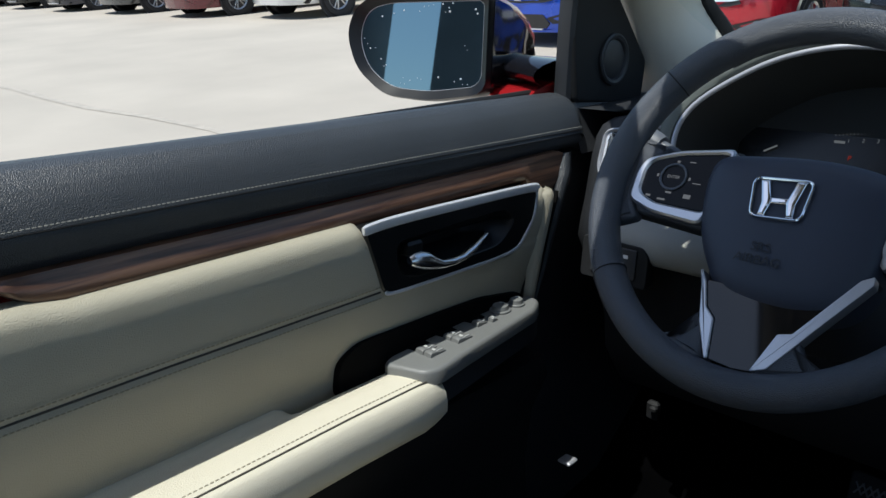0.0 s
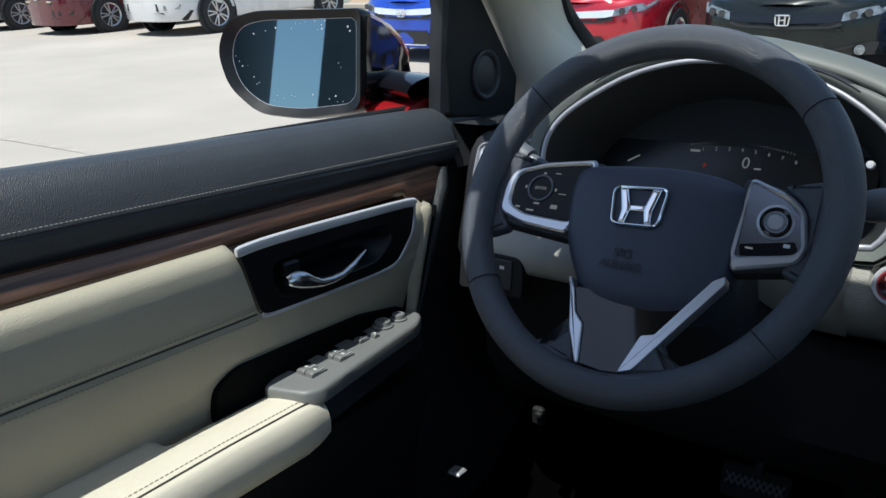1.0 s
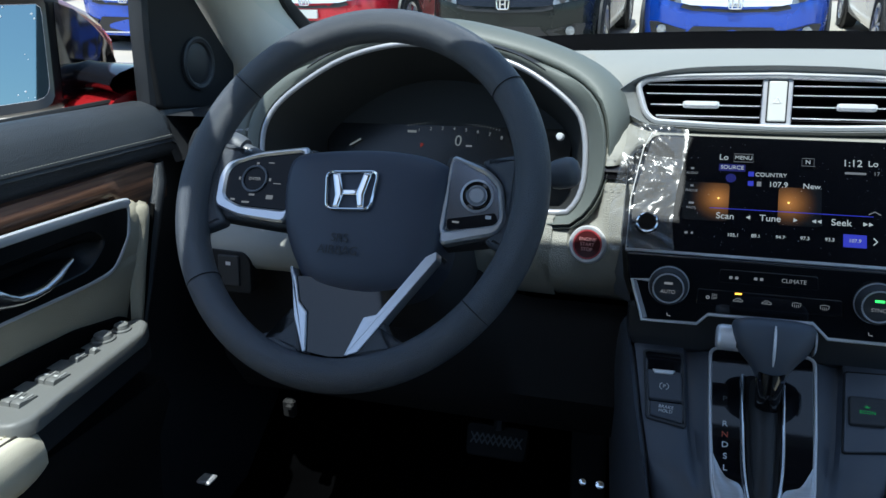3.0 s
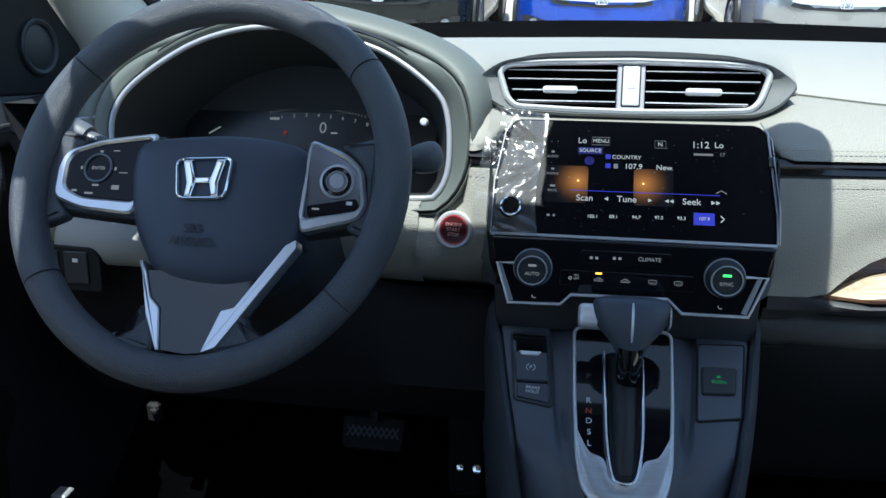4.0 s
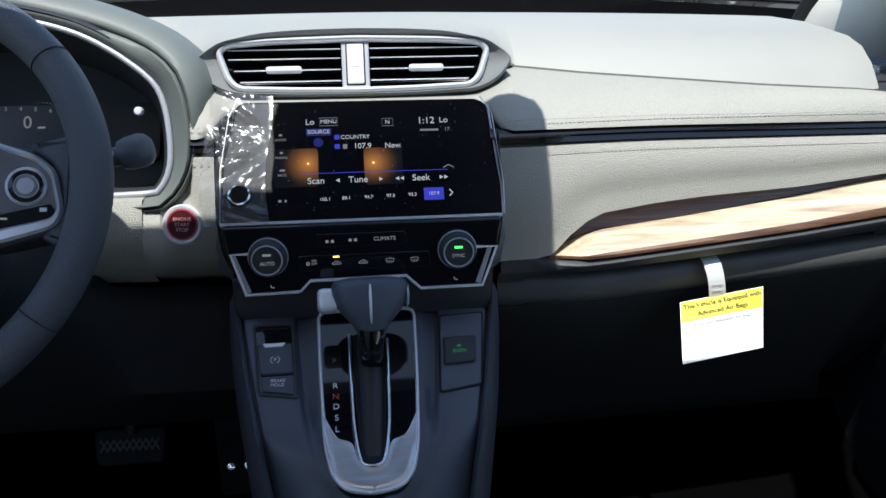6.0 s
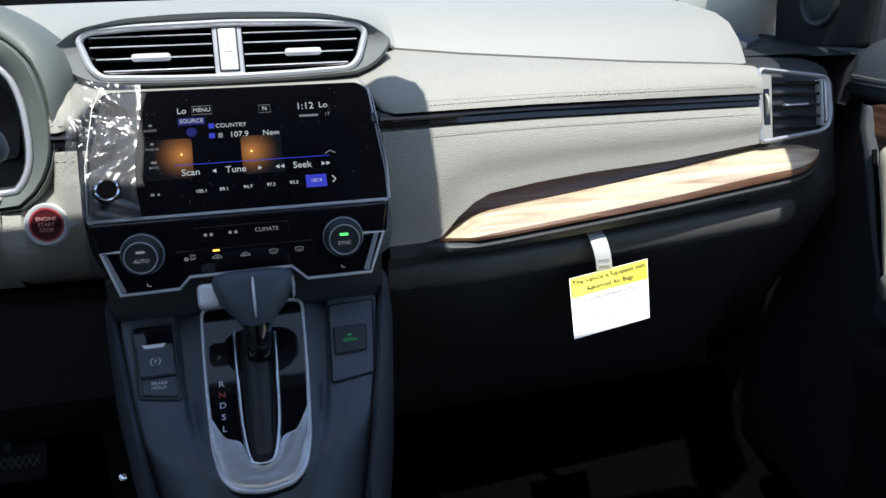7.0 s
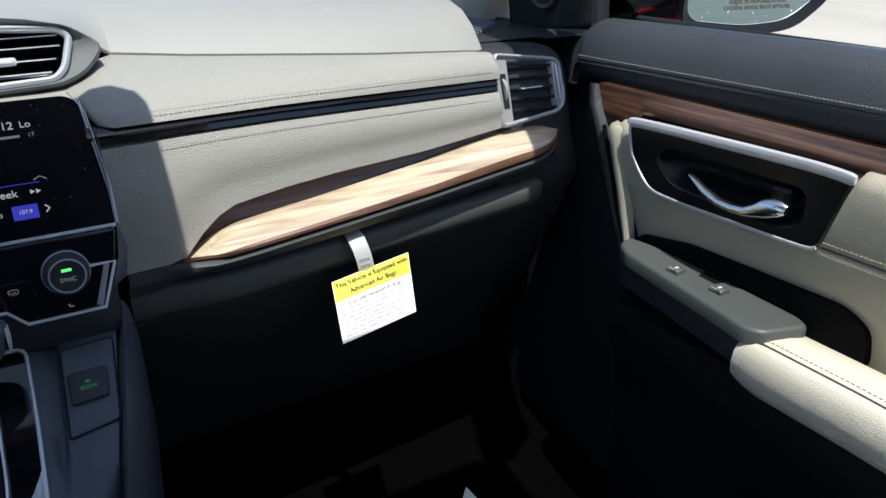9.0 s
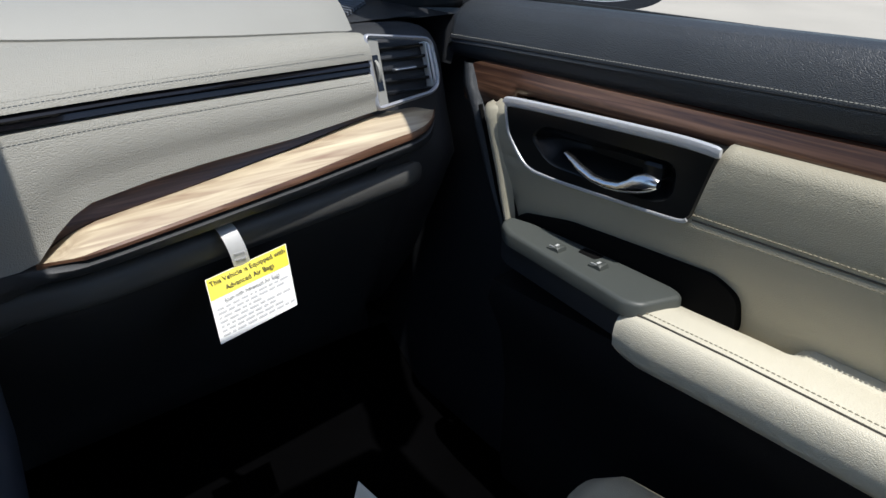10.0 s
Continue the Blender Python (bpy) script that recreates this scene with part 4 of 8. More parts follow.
# end caps beside the outer vents, with the outer vents and the windscreen side grilles
for s in (-1, 1):
    rows = []
    for x, dy, dz in ((0.560, 0.0, 0), (0.60, -0.002, 0), (0.655, 0.0, -0.004), (0.680, 0.010, -0.010), (0.700, 0.030, -0.018), (0.722, 0.075, -0.02), (0.735, 0.14, -0.02)):
        p = [(0.48, 1.172), (0.30, 1.180), (0.18, 1.181), (0.125, 1.181), (0.108, 1.177), (0.094, 1.164), (0.085, 1.14), (0.078, 1.11), (0.072, 1.085), (0.064, 1.06), (0.058, 1.035), (0.078, 0.98), (0.145, 0.86), (0.22, 0.76), (0.34, 0.74)]
        rows.append([(s * x, y + (dy if i > 2 else dy * 0.3), z + (dz if i < 11 else 0)) for i, (y, z) in enumerate(p)])
    part("end_cap", loft(rows), BLACK, dash, "black dashboard end cap", angle=50)
    vm = frame_at((s * 0.612, 0.0805, 1.135), (1, 0, 0), (0, 0.3, 0.954))
    vent = thing("side_air_vent", "outer dashboard air vent with dark slats and a silver frame", "air vent", "dashboard vents")
    half = [(-0.045, -0.041), (0.034, -0.033), (0.044, -0.026), (0.047, -0.012), (0.0455, 0.022), (0.040, 0.028), (0.028, 0.030), (-0.043, 0.040)]
    out = rounded([(s * u, v) for u, v in half], 0.005, 3)
    part("frame", sweep([vm @ Vector((p.x, p.y, 0.006)) for p in out], 0.0026, 0.004, closed=True, seg=8, up=vm.to_3x3() @ Vector((0, 0, 1))), SILVER_DARK, vent, "satin grey frame", angle=60)
    bm = plate(rounded([(s * u, v) for u, v in ((0.037, -0.028), (0.044, -0.020), (0.044, 0.022), (0.037, 0.027))], 0.003), vm, -0.01, 0.0075, 0.002)
    part("frame_side", bm, SILVER, vent, "wide silver side of the frame")
    part("duct", plate(out, vm, -0.06, -0.028, 0.001), RUBBER, vent, "dark duct behind the slats")
    for k in range(5):
        v = -0.026 + 0.0125 * k
        w0, w1 = -0.026, 0.036
        bm = loft([[vm @ Vector((s * u, v + 0.004 * (u - w0) / (w1 - w0) * -0.4 + dv, n)) for dv, n in ((0.0042, -0.024), (0.0015, 0.003), (0.0, 0.0042), (-0.0018, 0.003), (-0.0005, -0.024))] for u in (w0, 0.0, w1)])
        part("slat", bm, LATCH_BLACK, vent)
    part("tab", box((0.002 * s, -0.0015, 0.006), (0.032, 0.0035, 0.006), 0.0012, vm), DARK_GREY, vent, "slat adjuster tab")
    part("tab_line", box((0.002 * s, -0.0018, 0.0093), (0.030, 0.0012, 0.001), 0.0003, vm), SILVER, vent, "thin silver line on the tab")
    side = part("side_plate", plate(rounded([(s * u, v) for u, v in ((-0.0445, -0.040), (-0.0285, -0.038), (-0.0265, 0.036), (-0.0425, 0.0385))], 0.002), vm, -0.012, 0.0062, 0.0012), GREIGE_TOP, vent, "greige side plate with a thumbwheel")
    part("wheel_slot", box((s * -0.0352, -0.002, 0.0064), (0.008, 0.04, 0.001), 0.0004, vm), PIANO, side, "dark slot")
    bm = lathe([(0.0, -0.0018), (0.0165, -0.0018), (0.0172, 0), (0.0165, 0.0018), (0, 0.0018)], vm @ Matrix.Translation((s * -0.0352, 0.0, -0.0045)) @ Matrix.Rotation(radians(90), 4, "Y"), 28)
    part("thumbwheel", bm, GREIGE_TOP, side, "ribbed greige thumbwheel")
    # side grille on the dashboard's top corner
    gr = thing("window_demist_grille", "black slotted demist grille on the dashboard corner", "grille", "demist grilles")
    bm = loft([[(s * x, y, 1.1825 + 0.10 * max(0, y - 0.16) * 0.15) for x in (0.572, 0.61, 0.65, 0.685)] for y in (0.135, 0.17, 0.25, 0.34)])
    part("panel", bm, BLACK, gr)
    for k in range(8):
        part("rib", box((s * (0.588 + 0.012 * k), 0.19 + 0.012 * k, 1.187), (0.003, 0.07, 0.006), 0.0012, Matrix.Identity(4)), DARK_GREY, gr)

# black band of the windscreen foot, with a wiper beyond
bm = loft([[(x, 0.54 - 0.16 * x * x + d, z - 0.05 * x * x) for d, z in ((-0.01, 1.228), (0.0, 1.238), (0.03, 1.252), (0.06, 1.258), (0.10, 1.25), (0.12, 1.20))] for x in [-0.8 + 1.6 * k / 24 for k in range(25)]])
solo("windscreen_cowl", bm, FRIT, "black cowl band along the foot of the windscreen", "cowl", kind="structure", angle=60)

# ---- centre vents ----
vm = frame_at((0, 0.131, 1.2205), (1, 0, 0), (0, 0.37, 0.93))
cv = thing("center_air_vents", "centre air vents in a chrome frame with a hazard button", "air vent", "dashboard vents")
shroud = [(-0.164, -0.008), (-0.137, 0.0125), (-0.096, 0.0215), (-0.05, 0.0245), (0, 0.0255), (0.05, 0.0245), (0.096, 0.0215), (0.137, 0.0125), (0.164, -0.008), (0.146, -0.030), (0.125, -0.040), (0.06, -0.043), (0, -0.0435), (-0.06, -0.043), (-0.125, -0.040), (-0.146, -0.030)]
inner = [(-0.1365, 0.004), (-0.128, 0.0115), (-0.085, 0.0145), (0, 0.0165), (0.085, 0.0145), (0.128, 0.0115), (0.1365, 0.004), (0.127, -0.024), (0.1175, -0.033), (0.06, -0.0355), (0, -0.0365), (-0.06, -0.0355), (-0.1175, -0.033), (-0.127, -0.024)]
sh, inn = rounded(shroud, 0.01, 3), rounded(inner, 0.006, 3)
o, i2 = resample(sh, 110), resample(inn, 110)
k0 = min(range(110), key=lambda q: (i2[q] - o[0]).length)
i2 = i2[k0:] + i2[:k0]
rows = [[vm @ Vector((p.x, p.y, -0.012)) for p in o], [vm @ Vector((p.x, p.y, 0.012)) for p in o], [vm @ Vector((p.x * 0.985, p.y * 0.96, 0.0145)) for p in o]] + [[vm @ Vector((a.x * (1 - f) + b.x * f, a.y * (1 - f) + b.y * f, 0.0145 - 0.012 * f)) for a, b in zip(o, i2)] for f in (0.5, 1.0)]
part("shroud", loft([r + [r[0]] for r in rows]), SHROUD, cv, "charcoal shroud", angle=50)
part("frame", sweep([vm @ Vector((p.x, p.y, 0.005)) for p in inn], 0.0034, 0.006, closed=True, seg=8, up=vm.to_3x3() @ Vector((0, 0, 1))), SILVER, cv, "bright satin frame", angle=60)
part("duct", plate(inn, vm, -0.06, -0.03, 0.001), RUBBER, cv, "dark duct")
for s in (-1, 1):
    for k, (v, w) in enumerate(((-0.026, 0.117), (-0.0145, 0.123), (-0.003, 0.128), (0.0065, 0.128))):
        bm = loft([[vm @ Vector((s * u, v + dv, n)) for dv, n in ((0.003, -0.026), (0.0017, 0.001), (0.0, 0.003), (-0.002, 0.002), (-0.0018, -0.026))] for u in (0.014, w)])
        part("slat", bm, PIANO, cv)
        part("slat_edge", box((s * (0.014 + w) / 2, v + 0.0002, 0.0032), (w - 0.016, 0.0011, 0.0014), 0.0004, vm), SILVER, cv, "thin silver slat edge")
    part("tab", box((s * 0.072, -0.0145, 0.0055), (0.036, 0.0068, 0.008), 0.002, vm), SILVER, cv, "satin slat adjuster tab")
hz = part("hazard_plate", plate(rounded([(-0.0140, -0.035), (0.0140, -0.035), (0.0140, 0.0155), (-0.0140, 0.0155)], 0.002), vm, -0.02, 0.0058, 0.001), SILVER_DARK, cv, "silver plate round the hazard button")
part("hazard_gap", plate(rounded([(-0.0098, -0.0315), (0.0098, -0.0315), (0.0098, 0.0120), (-0.0098, 0.0120)], 0.0018), vm, 0, 0.0064, 0.0004), RUBBER, hz, "dark gap round the button")
part("hazard_button", plate(rounded([(-0.0084, -0.0300), (0.0084, -0.0300), (0.0084, 0.0105), (-0.0084, 0.0105)], 0.0015), vm, 0, 0.0082, 0.0008), plain("pale_button", (0.60, 0.60, 0.57), 0.3), hz, "pale hazard button")
tri = resample([(0.0042 * math.sin(a), -0.010 + 0.0042 * math.cos(a)) for a in (0, 2.0944, 4.1888)], 18)
part("hazard_triangle", sweep([vm @ Vector((p.x, p.y, 0.0083)) for p in tri], 0.0004, closed=True, seg=5, up=vm.to_3x3() @ Vector((0, 0, 1))), SILVER, hz, "triangle mark")

# ---- infotainment display ----
SM = frame_at((0.001, 0.004, 1.087), (1, 0, 0), (0, 0.635, 0.772))
disp = thing("touch_screen", "glossy touch screen with a radio page, under a half-peeled protective film", "touch screen")
out = rounded([(-0.131, -0.001), (0.132, -0.001), (0.1335, 0.03), (0.1275, 0.118), (0.118, 0.125), (-0.112, 0.126), (-0.119, 0.121), (-0.131, 0.06)], 0.006, 4)
part("screen_glass", plate(out, SM, -0.03, 0.0, 0.002), SCREEN, disp, "black glossy screen glass")
part("bottom_edge", sweep([SM @ Vector((u, -0.0015, 0.0)) for u in (-0.131, 0, 0.132)], 0.0012, 0.002, seg=6), SILVER, disp, "thin silver lower edge")
part("side_edge", sweep([SM @ Vector(p) for p in ((0.1328, 0.0, 0.0), (0.1338, 0.03, 0.0), (0.128, 0.118, 0.0))], 0.0011, seg=6), SILVER_DARK, disp, "thin grey side edge")
LIT = glow("screen_white", (0.8, 0.85, 0.9), 0.34)
LIT_DIM = glow("screen_grey", (0.7, 0.72, 0.8), 0.16)
LIT_BLUE = glow("screen_blue", (0.06, 0.07, 0.75), 0.40)
DIM_BLUE = glow("screen_dim_blue", (0.06, 0.06, 0.55), 0.15)


def on_screen(u, v, h=0.0006):
    return SM @ Matrix.Translation((u, v, h))


for body, u, v, size, mat in (("Lo", -0.0476, 0.1017, 0.0085, LIT), ("MENU", -0.0296, 0.1019, 0.0058, LIT), ("N", 0.0275, 0.1, 0.0062, LIT), ("1:12", 0.0653, 0.1004, 0.0100, LIT), ("Lo", 0.0826, 0.1006, 0.0085, LIT),
                              ("SOURCE", -0.0395, 0.0911, 0.0056, LIT), ("COUNTRY", -0.0044, 0.0846, 0.0058, LIT), ("107.9", 0.0023, 0.0748, 0.0078, LIT), ("New", 0.0313, 0.0746, 0.0078, LIT), ("Scan", -0.043, 0.0394, 0.0090, LIT), ("Tune", -0.0033, 0.0396, 0.0090, LIT), ("Seek", 0.0567, 0.0395, 0.0090, LIT),
                              ("105.1", -0.0349, 0.0205, 0.0047, LIT), ("89.1", -0.015, 0.021, 0.0047, LIT), ("94.7", 0.006, 0.0214, 0.0047, LIT), ("97.3", 0.0268, 0.0219, 0.0047, LIT), ("93.3", 0.0475, 0.0223, 0.0047, LIT), ("107.9", 0.068, 0.0227, 0.0047, LIT), ("17", 0.0855, 0.0905, 0.0055, LIT_DIM), ("VOL", -0.113, 0.037, 0.004, LIT_DIM)):
    text("screen_text", body, size, on_screen(u, v), mat, disp)


def bar(name, u, v, w, h, mat, parent, m, d=0.0005, label=""):
    return part(name, box((u, v, d / 2), (w, h, d), d * 0.3, m), mat, parent, label)


for u, v, w, h in ((-0.0296, 0.1019, 0.0175, 0.0085), (0.0275, 0.1, 0.0105, 0.008)):
    part("text_frame", sweep([SM @ Vector((u + a * w / 2, v + b * h / 2, 0.0005)) for a, b in ((-1, -1), (1, -1), (1, 1), (-1, 1))], 0.00025, closed=True, seg=4), LIT_DIM, disp)
bar("source_field", -0.0395, 0.0911, 0.024, 0.0075, DIM_BLUE, disp, SM, 0.0003, "blue field behind the source name")
bar("preset_field", 0.068, 0.0227, 0.019, 0.0125, LIT_BLUE, disp, SM, 0.0003, "blue highlight of the chosen preset")
bar("divider", 0.013, 0.0475, 0.140, 0.0006, LIT_BLUE, disp, SM, 0.0004, "blue dividing line")
for u, v in ((-0.022, 0.0852), (-0.022, 0.0752)):
    bar("icon", u, v, 0.005, 0.005, LIT_BLUE, disp, SM, 0.0003)
bar("icon", -0.0145, 0.0750, 0.004, 0.005, LIT_DIM, disp, SM, 0.0003)
part("source_icon", lathe([(0.0, 0.0003), (0.0045, 0.0003), (0.0048, 0)], on_screen(-0.040, 0.080, 0.0), 14), DIM_BLUE, disp, "round blue source icon")
for u, v, w in ((-0.0758, 0.0888, 0.003), (-0.0751, 0.070, 0.003), (-0.0743, 0.0516, 0.005), (-0.0768, 0.0203, 0.003), (-0.0715, 0.0203, 0.002), (0.068, 0.0905, 0.018)):
    bar("icon", u, v, w, 0.0022, LIT_DIM, disp, SM, 0.0004)
for body, u, v in (("AUDIO", -0.0758, 0.0835), ("PHONE", -0.0751, 0.0645), ("BACK", -0.0743, 0.0465)):
    text("screen_text", body, 0.0034, on_screen(u, v), LIT_DIM, disp)
for u, d in ((-0.0225, -1), (0.0185, 1), (0.034, -1), (0.0385, -1), (0.0765, 1), (0.081, 1)):
    bm = plate([(u - 0.0018 * d, 0.0377), (u + 0.0018 * d, 0.0397), (u - 0.0018 * d, 0.0417)], SM, 0.0, 0.0005, 0.0001)
    part("arrow", bm, LIT, disp)
part("arrow", sweep([SM @ Vector((u, v, 0.0005)) for u, v in ((0.079, 0.0495), (0.084, 0.0525), (0.089, 0.0495))], 0.0005, seg=5), LIT_DIM, disp)
part("arrow", sweep([SM @ Vector((u, v, 0.0005)) for u, v in ((0.083, 0.0265), (0.086, 0.0232), (0.083, 0.020))], 0.0006, seg=5), LIT, disp)
def glow_spot(name, cx, cy):
    m = glow(name, (0.85, 0.33, 0.08), 0.0)
    nt = m.node_tree
    co, mp, gr = nt.nodes.new("ShaderNodeTexCoord"), nt.nodes.new("ShaderNodeMapping"), nt.nodes.new("ShaderNodeTexGradient")
    gr.gradient_type = "QUADRATIC_SPHERE"
    p = SM @ Vector((cx, cy, 0))
    mp.vector_type = "TEXTURE"
    mp.inputs["Location"].default_value = p
    mp.inputs["Scale"].default_value = (0.027, 0.027, 0.027)
    pw = nt.nodes.new("ShaderNodeMath")
    pw.operation = "MULTIPLY_ADD"
    pw.inputs[1].default_value, pw.inputs[2].default_value = 0.36, 0.0
    nt.links.new(co.outputs["Object"], mp.inputs[0])
    nt.links.new(mp.outputs[0], gr.inputs[0])
    nt.links.new(gr.outputs["Fac"], pw.inputs[0])
    nt.links.new(pw.outputs[0], nt.nodes["Principled BSDF"].inputs["Emission Strength"])
    return m
for (u0, v0, u1, v1), c in (((-0.082, 0.034, -0.0405, 0.074), (-0.050, 0.058)), ((0.003, 0.034, 0.040, 0.073), (0.012, 0.057))):
    bm = plate(rounded([(u0, v0), (u1, v0), (u1, v1), (u0, v1)], 0.004), SM, 0.0, 0.0002, 0.0001)
    part("orange_picture", bm, glow_spot("screen_orange", *c), disp, "orange glowing speaker picture")
    part("orange_spark", lathe([(0, 0.0004), (0.0009, 0.0004), (0.0011, 0)], on_screen(c[0], c[1], 0.0), 10), glow("screen_spark", (1.0, 0.6, 0.15), 1.4), disp)
kn = part("volume_knob", lathe([(0.0115, 0), (0.0115, 0.006), (0.0105, 0.008), (0.0085, 0.0085), (0.008, 0.0078), (0, 0.0078)], on_screen(-0.113, 0.0249, 0), 28), PIANO, disp, "black volume knob")
part("knob_ring", sweep([on_screen(-0.113, 0.0249, 0.0085) @ Vector((0.0095 * math.cos(a), 0.0095 * math.sin(a), 0)) for a in [2 * math.pi * k / 28 for k in range(28)]], 0.001, closed=True, seg=6), CHROME, kn, "chrome ring")

# protective film: smooth over the picture, crumpled over the left edge
def film_material(name, gain, base, milk, rough=0.06):
    m = bpy.data.materials.new(name)
    m.use_nodes = True
    nt = m.node_tree
    nt.nodes.remove(nt.nodes["Principled BSDF"])
    tr, gl, mx, fr = (nt.nodes.new(n) for n in ("ShaderNodeBsdfTransparent", "ShaderNodeBsdfGlossy", "ShaderNodeMixShader", "ShaderNodeFresnel"))
    gl.inputs["Roughness"].default_value = rough
    fr.inputs[0].default_value = 1.5
    ad = nt.nodes.new("ShaderNodeMath")
    ad.operation = "MULTIPLY_ADD"
    ad.inputs[1].default_value, ad.inputs[2].default_value = gain, base
    nt.links.new(fr.outputs[0], ad.inputs[0])
    nt.links.new(ad.outputs[0], mx.inputs[0])
    nt.links.new(tr.outputs[0], mx.inputs[1])
    nt.links.new(gl.outputs[0], mx.inputs[2])
    df, mx2 = nt.nodes.new("ShaderNodeBsdfDiffuse"), nt.nodes.new("ShaderNodeMixShader")
    df.inputs[0].default_value = (0.8, 0.82, 0.85, 1)
    mx2.inputs[0].default_value = milk
    nt.links.new(mx.outputs[0], mx2.inputs[1])
    nt.links.new(df.outputs[0], mx2.inputs[2])
    nt.links.new(mx2.outputs[0], nt.nodes["Material Output"].inputs[0])
    return m


FILM = film_material("clear_film", 1.2, 0.04, 0.03, 0.28)
FLAT_FILM = film_material("clear_flat_film", 0.02, 0.0, 0.0015, 0.6)
nu, nv = 44, 88
rnd = random.Random(21)
rows = []
for j in range(nv + 1):
    row = []
    v = -0.004 + 0.133 * j / nv
    for i in range(nu + 1):
        u = -0.146 + 0.060 * i / nu - 0.004 * math.sin(v * 40)
        e = min(1.0, max(0.0, (-0.086 - u) / 0.012)) * 0.8 + 0.2
        q = Vector((u * 34 + 0.6 * math.sin(v * 60), v * 27, 1.7))
        a = abs(noise.noise(q)) + 0.5 * abs(noise.noise(q * 1.9 + Vector((5, 1, 0)))) + 0.18 * abs(noise.noise(q * 4.1))
        w = min(1.0, max(0.4, (v - 0.03) / 0.03))
        row.append(SM @ Vector((u, v, 0.0030 + 0.0165 * e * w * a + (0.003 if u < -0.131 else 0) - max(0.0, -0.131 - u) * 0.4)))
    rows.append(row)
film = thing("protective_film", "clear crumpled protective film peeling off the touch screen", "plastic film")
f1 = part("crumpled_edge", loft(rows), FILM, film, angle=28)
rows = [[SM @ Vector((-0.085 + 0.218 * i / 20, -0.002 + 0.127 * j / 12 - (0.012 * max(0, i - 16) / 4 if j == 12 else 0), 0.0032 + 0.0002 * noise.noise(Vector((i * 0.5, j * 0.6, 3))) + (0.003 * max(0, i - 17) / 3))) for i in range(21)] for j in range(13)]
f2 = part("flat_sheet", loft(rows), FLAT_FILM, film)
for f in (f1, f2):
    f.visible_shadow = False
# white cords stand in for the light caught along the clear film's edges
part("film_edge", sweep([SM @ Vector(p) for p in ((-0.1305, -0.003, 0.005), (-0.131, 0.05, 0.006), (-0.124, 0.105, 0.006), (-0.117, 0.124, 0.005))], 0.0005, seg=5), WHITE_PRINT, film, "folded edge of the film, its glint drawn as a white cord")
part("film_edge", sweep([SM @ Vector(p) for p in ((0.1335, -0.002, 0.0045), (0.1350, 0.03, 0.006), (0.1300, 0.105, 0.007), (0.120, 0.1235, 0.006))], 0.00045, seg=5), WHITE_PRINT, film, "right edge of the film, its glint drawn as a white cord")
bm = bmesh.new()
for k in range(150):
    c, r = Vector((rnd.uniform(-0.085, 0.128), rnd.uniform(0.004, 0.12), 0.0042)), 0.00016 + 0.0003 * rnd.random() ** 3
    bm.faces.new([bm.verts.new(SM @ (c + Vector((r * math.cos(a), r * math.sin(a), 0)))) for a in (0, 1.05, 2.09, 3.14, 4.19, 5.24)])
part("dust_specks", bm, plain("pale_dust", (0.42, 0.42, 0.42), 0.9), film, "pale dust specks on the film", smooth=False)

# ---- climate panel ----
CM = frame_at((0, -0.010, 1.058), (1, 0, 0), (0, 0.124, 0.992))
cl = thing("climate_panel", "gloss black climate control panel with two round dials and silver outline", "control panel")
out = rounded([(-0.128, 0.0285), (0.131, 0.0285), (0.1255, 0.0), (0.113, -0.0375), (0.053, -0.0375), (0.040, -0.0255), (-0.050, -0.0255), (-0.060, -0.0375), (-0.1115, -0.0375), (-0.124, 0.0)], 0.003, 3)
part("panel", plate(out, CM, -0.03, 0.0, 0.0015), PIANO, cl, "gloss black panel face")
trim = [(-0.104, 0.0035), (-0.1215, 0.0035), (-0.110, -0.0355), (-0.060, -0.0345), (-0.0505, -0.0245), (0.039, -0.0235), (0.0525, -0.0365), (0.1115, -0.0360), (0.1255, 0.0015), (0.106, 0.0015)]
part("silver_outline", sweep([CM @ Vector((u, v, 0.0015)) for u, v in trim], 0.0016, 0.0016, seg=8, up=CM.to_3x3() @ Vector((0, 0, 1))), SILVER, cl, "satin silver outline")
for s in (-1, 1):
    q = [(s * 0.1215, 0.002), (s * 0.117, 0.002), (s * 0.105, -0.033), (s * 0.110, -0.0345)]
    part("silver_flank", plate(q, CM, 0, 0.0012, 0.0004), SILVER_DARK, cl, "silver flank")
    c = CM @ Matrix.Translation((s * 0.0873, 0.0005, 0))
    dial = part("dial", lathe([(0.0182, 0), (0.0182, 0.004), (0.0172, 0.006), (0.0165, 0.014), (0.0155, 0.016), (0.0132, 0.0165), (0.0122, 0.0148), (0, 0.0146)], c, 40), BLACK, cl, "round temperature dial")
    part("dial_ring", sweep([c @ Vector((0.0136 * math.cos(a), 0.0136 * math.sin(a), 0.0163)) for a in [2 * math.pi * k / 36 for k in range(36)]], 0.0008, closed=True, seg=6), SILVER_DARK, dial, "silver ring")
    part("dial_foot", sweep([c @ Vector((0.0178 * math.cos(a), 0.0178 * math.sin(a), 0.0045)) for a in [2 * math.pi * k / 36 for k in range(36)]], 0.0008, closed=True, seg=6), SILVER_DARK, dial, "grey ring at the foot")
    part("dial_mark", box((0, 0.0045, 0.0148), (0.0075, 0.0022, 0.0004), 0.0001, c), glow("green_led", (0.1, 0.9, 0.15), 1.3) if s > 0 else LIT_DIM, dial, "indicator on the dial")
    text("dial_text", "SYNC" if s > 0 else "AUTO", 0.0048, c @ Matrix.Translation((0, -0.0035, 0.0149)), LIT_DIM, dial)
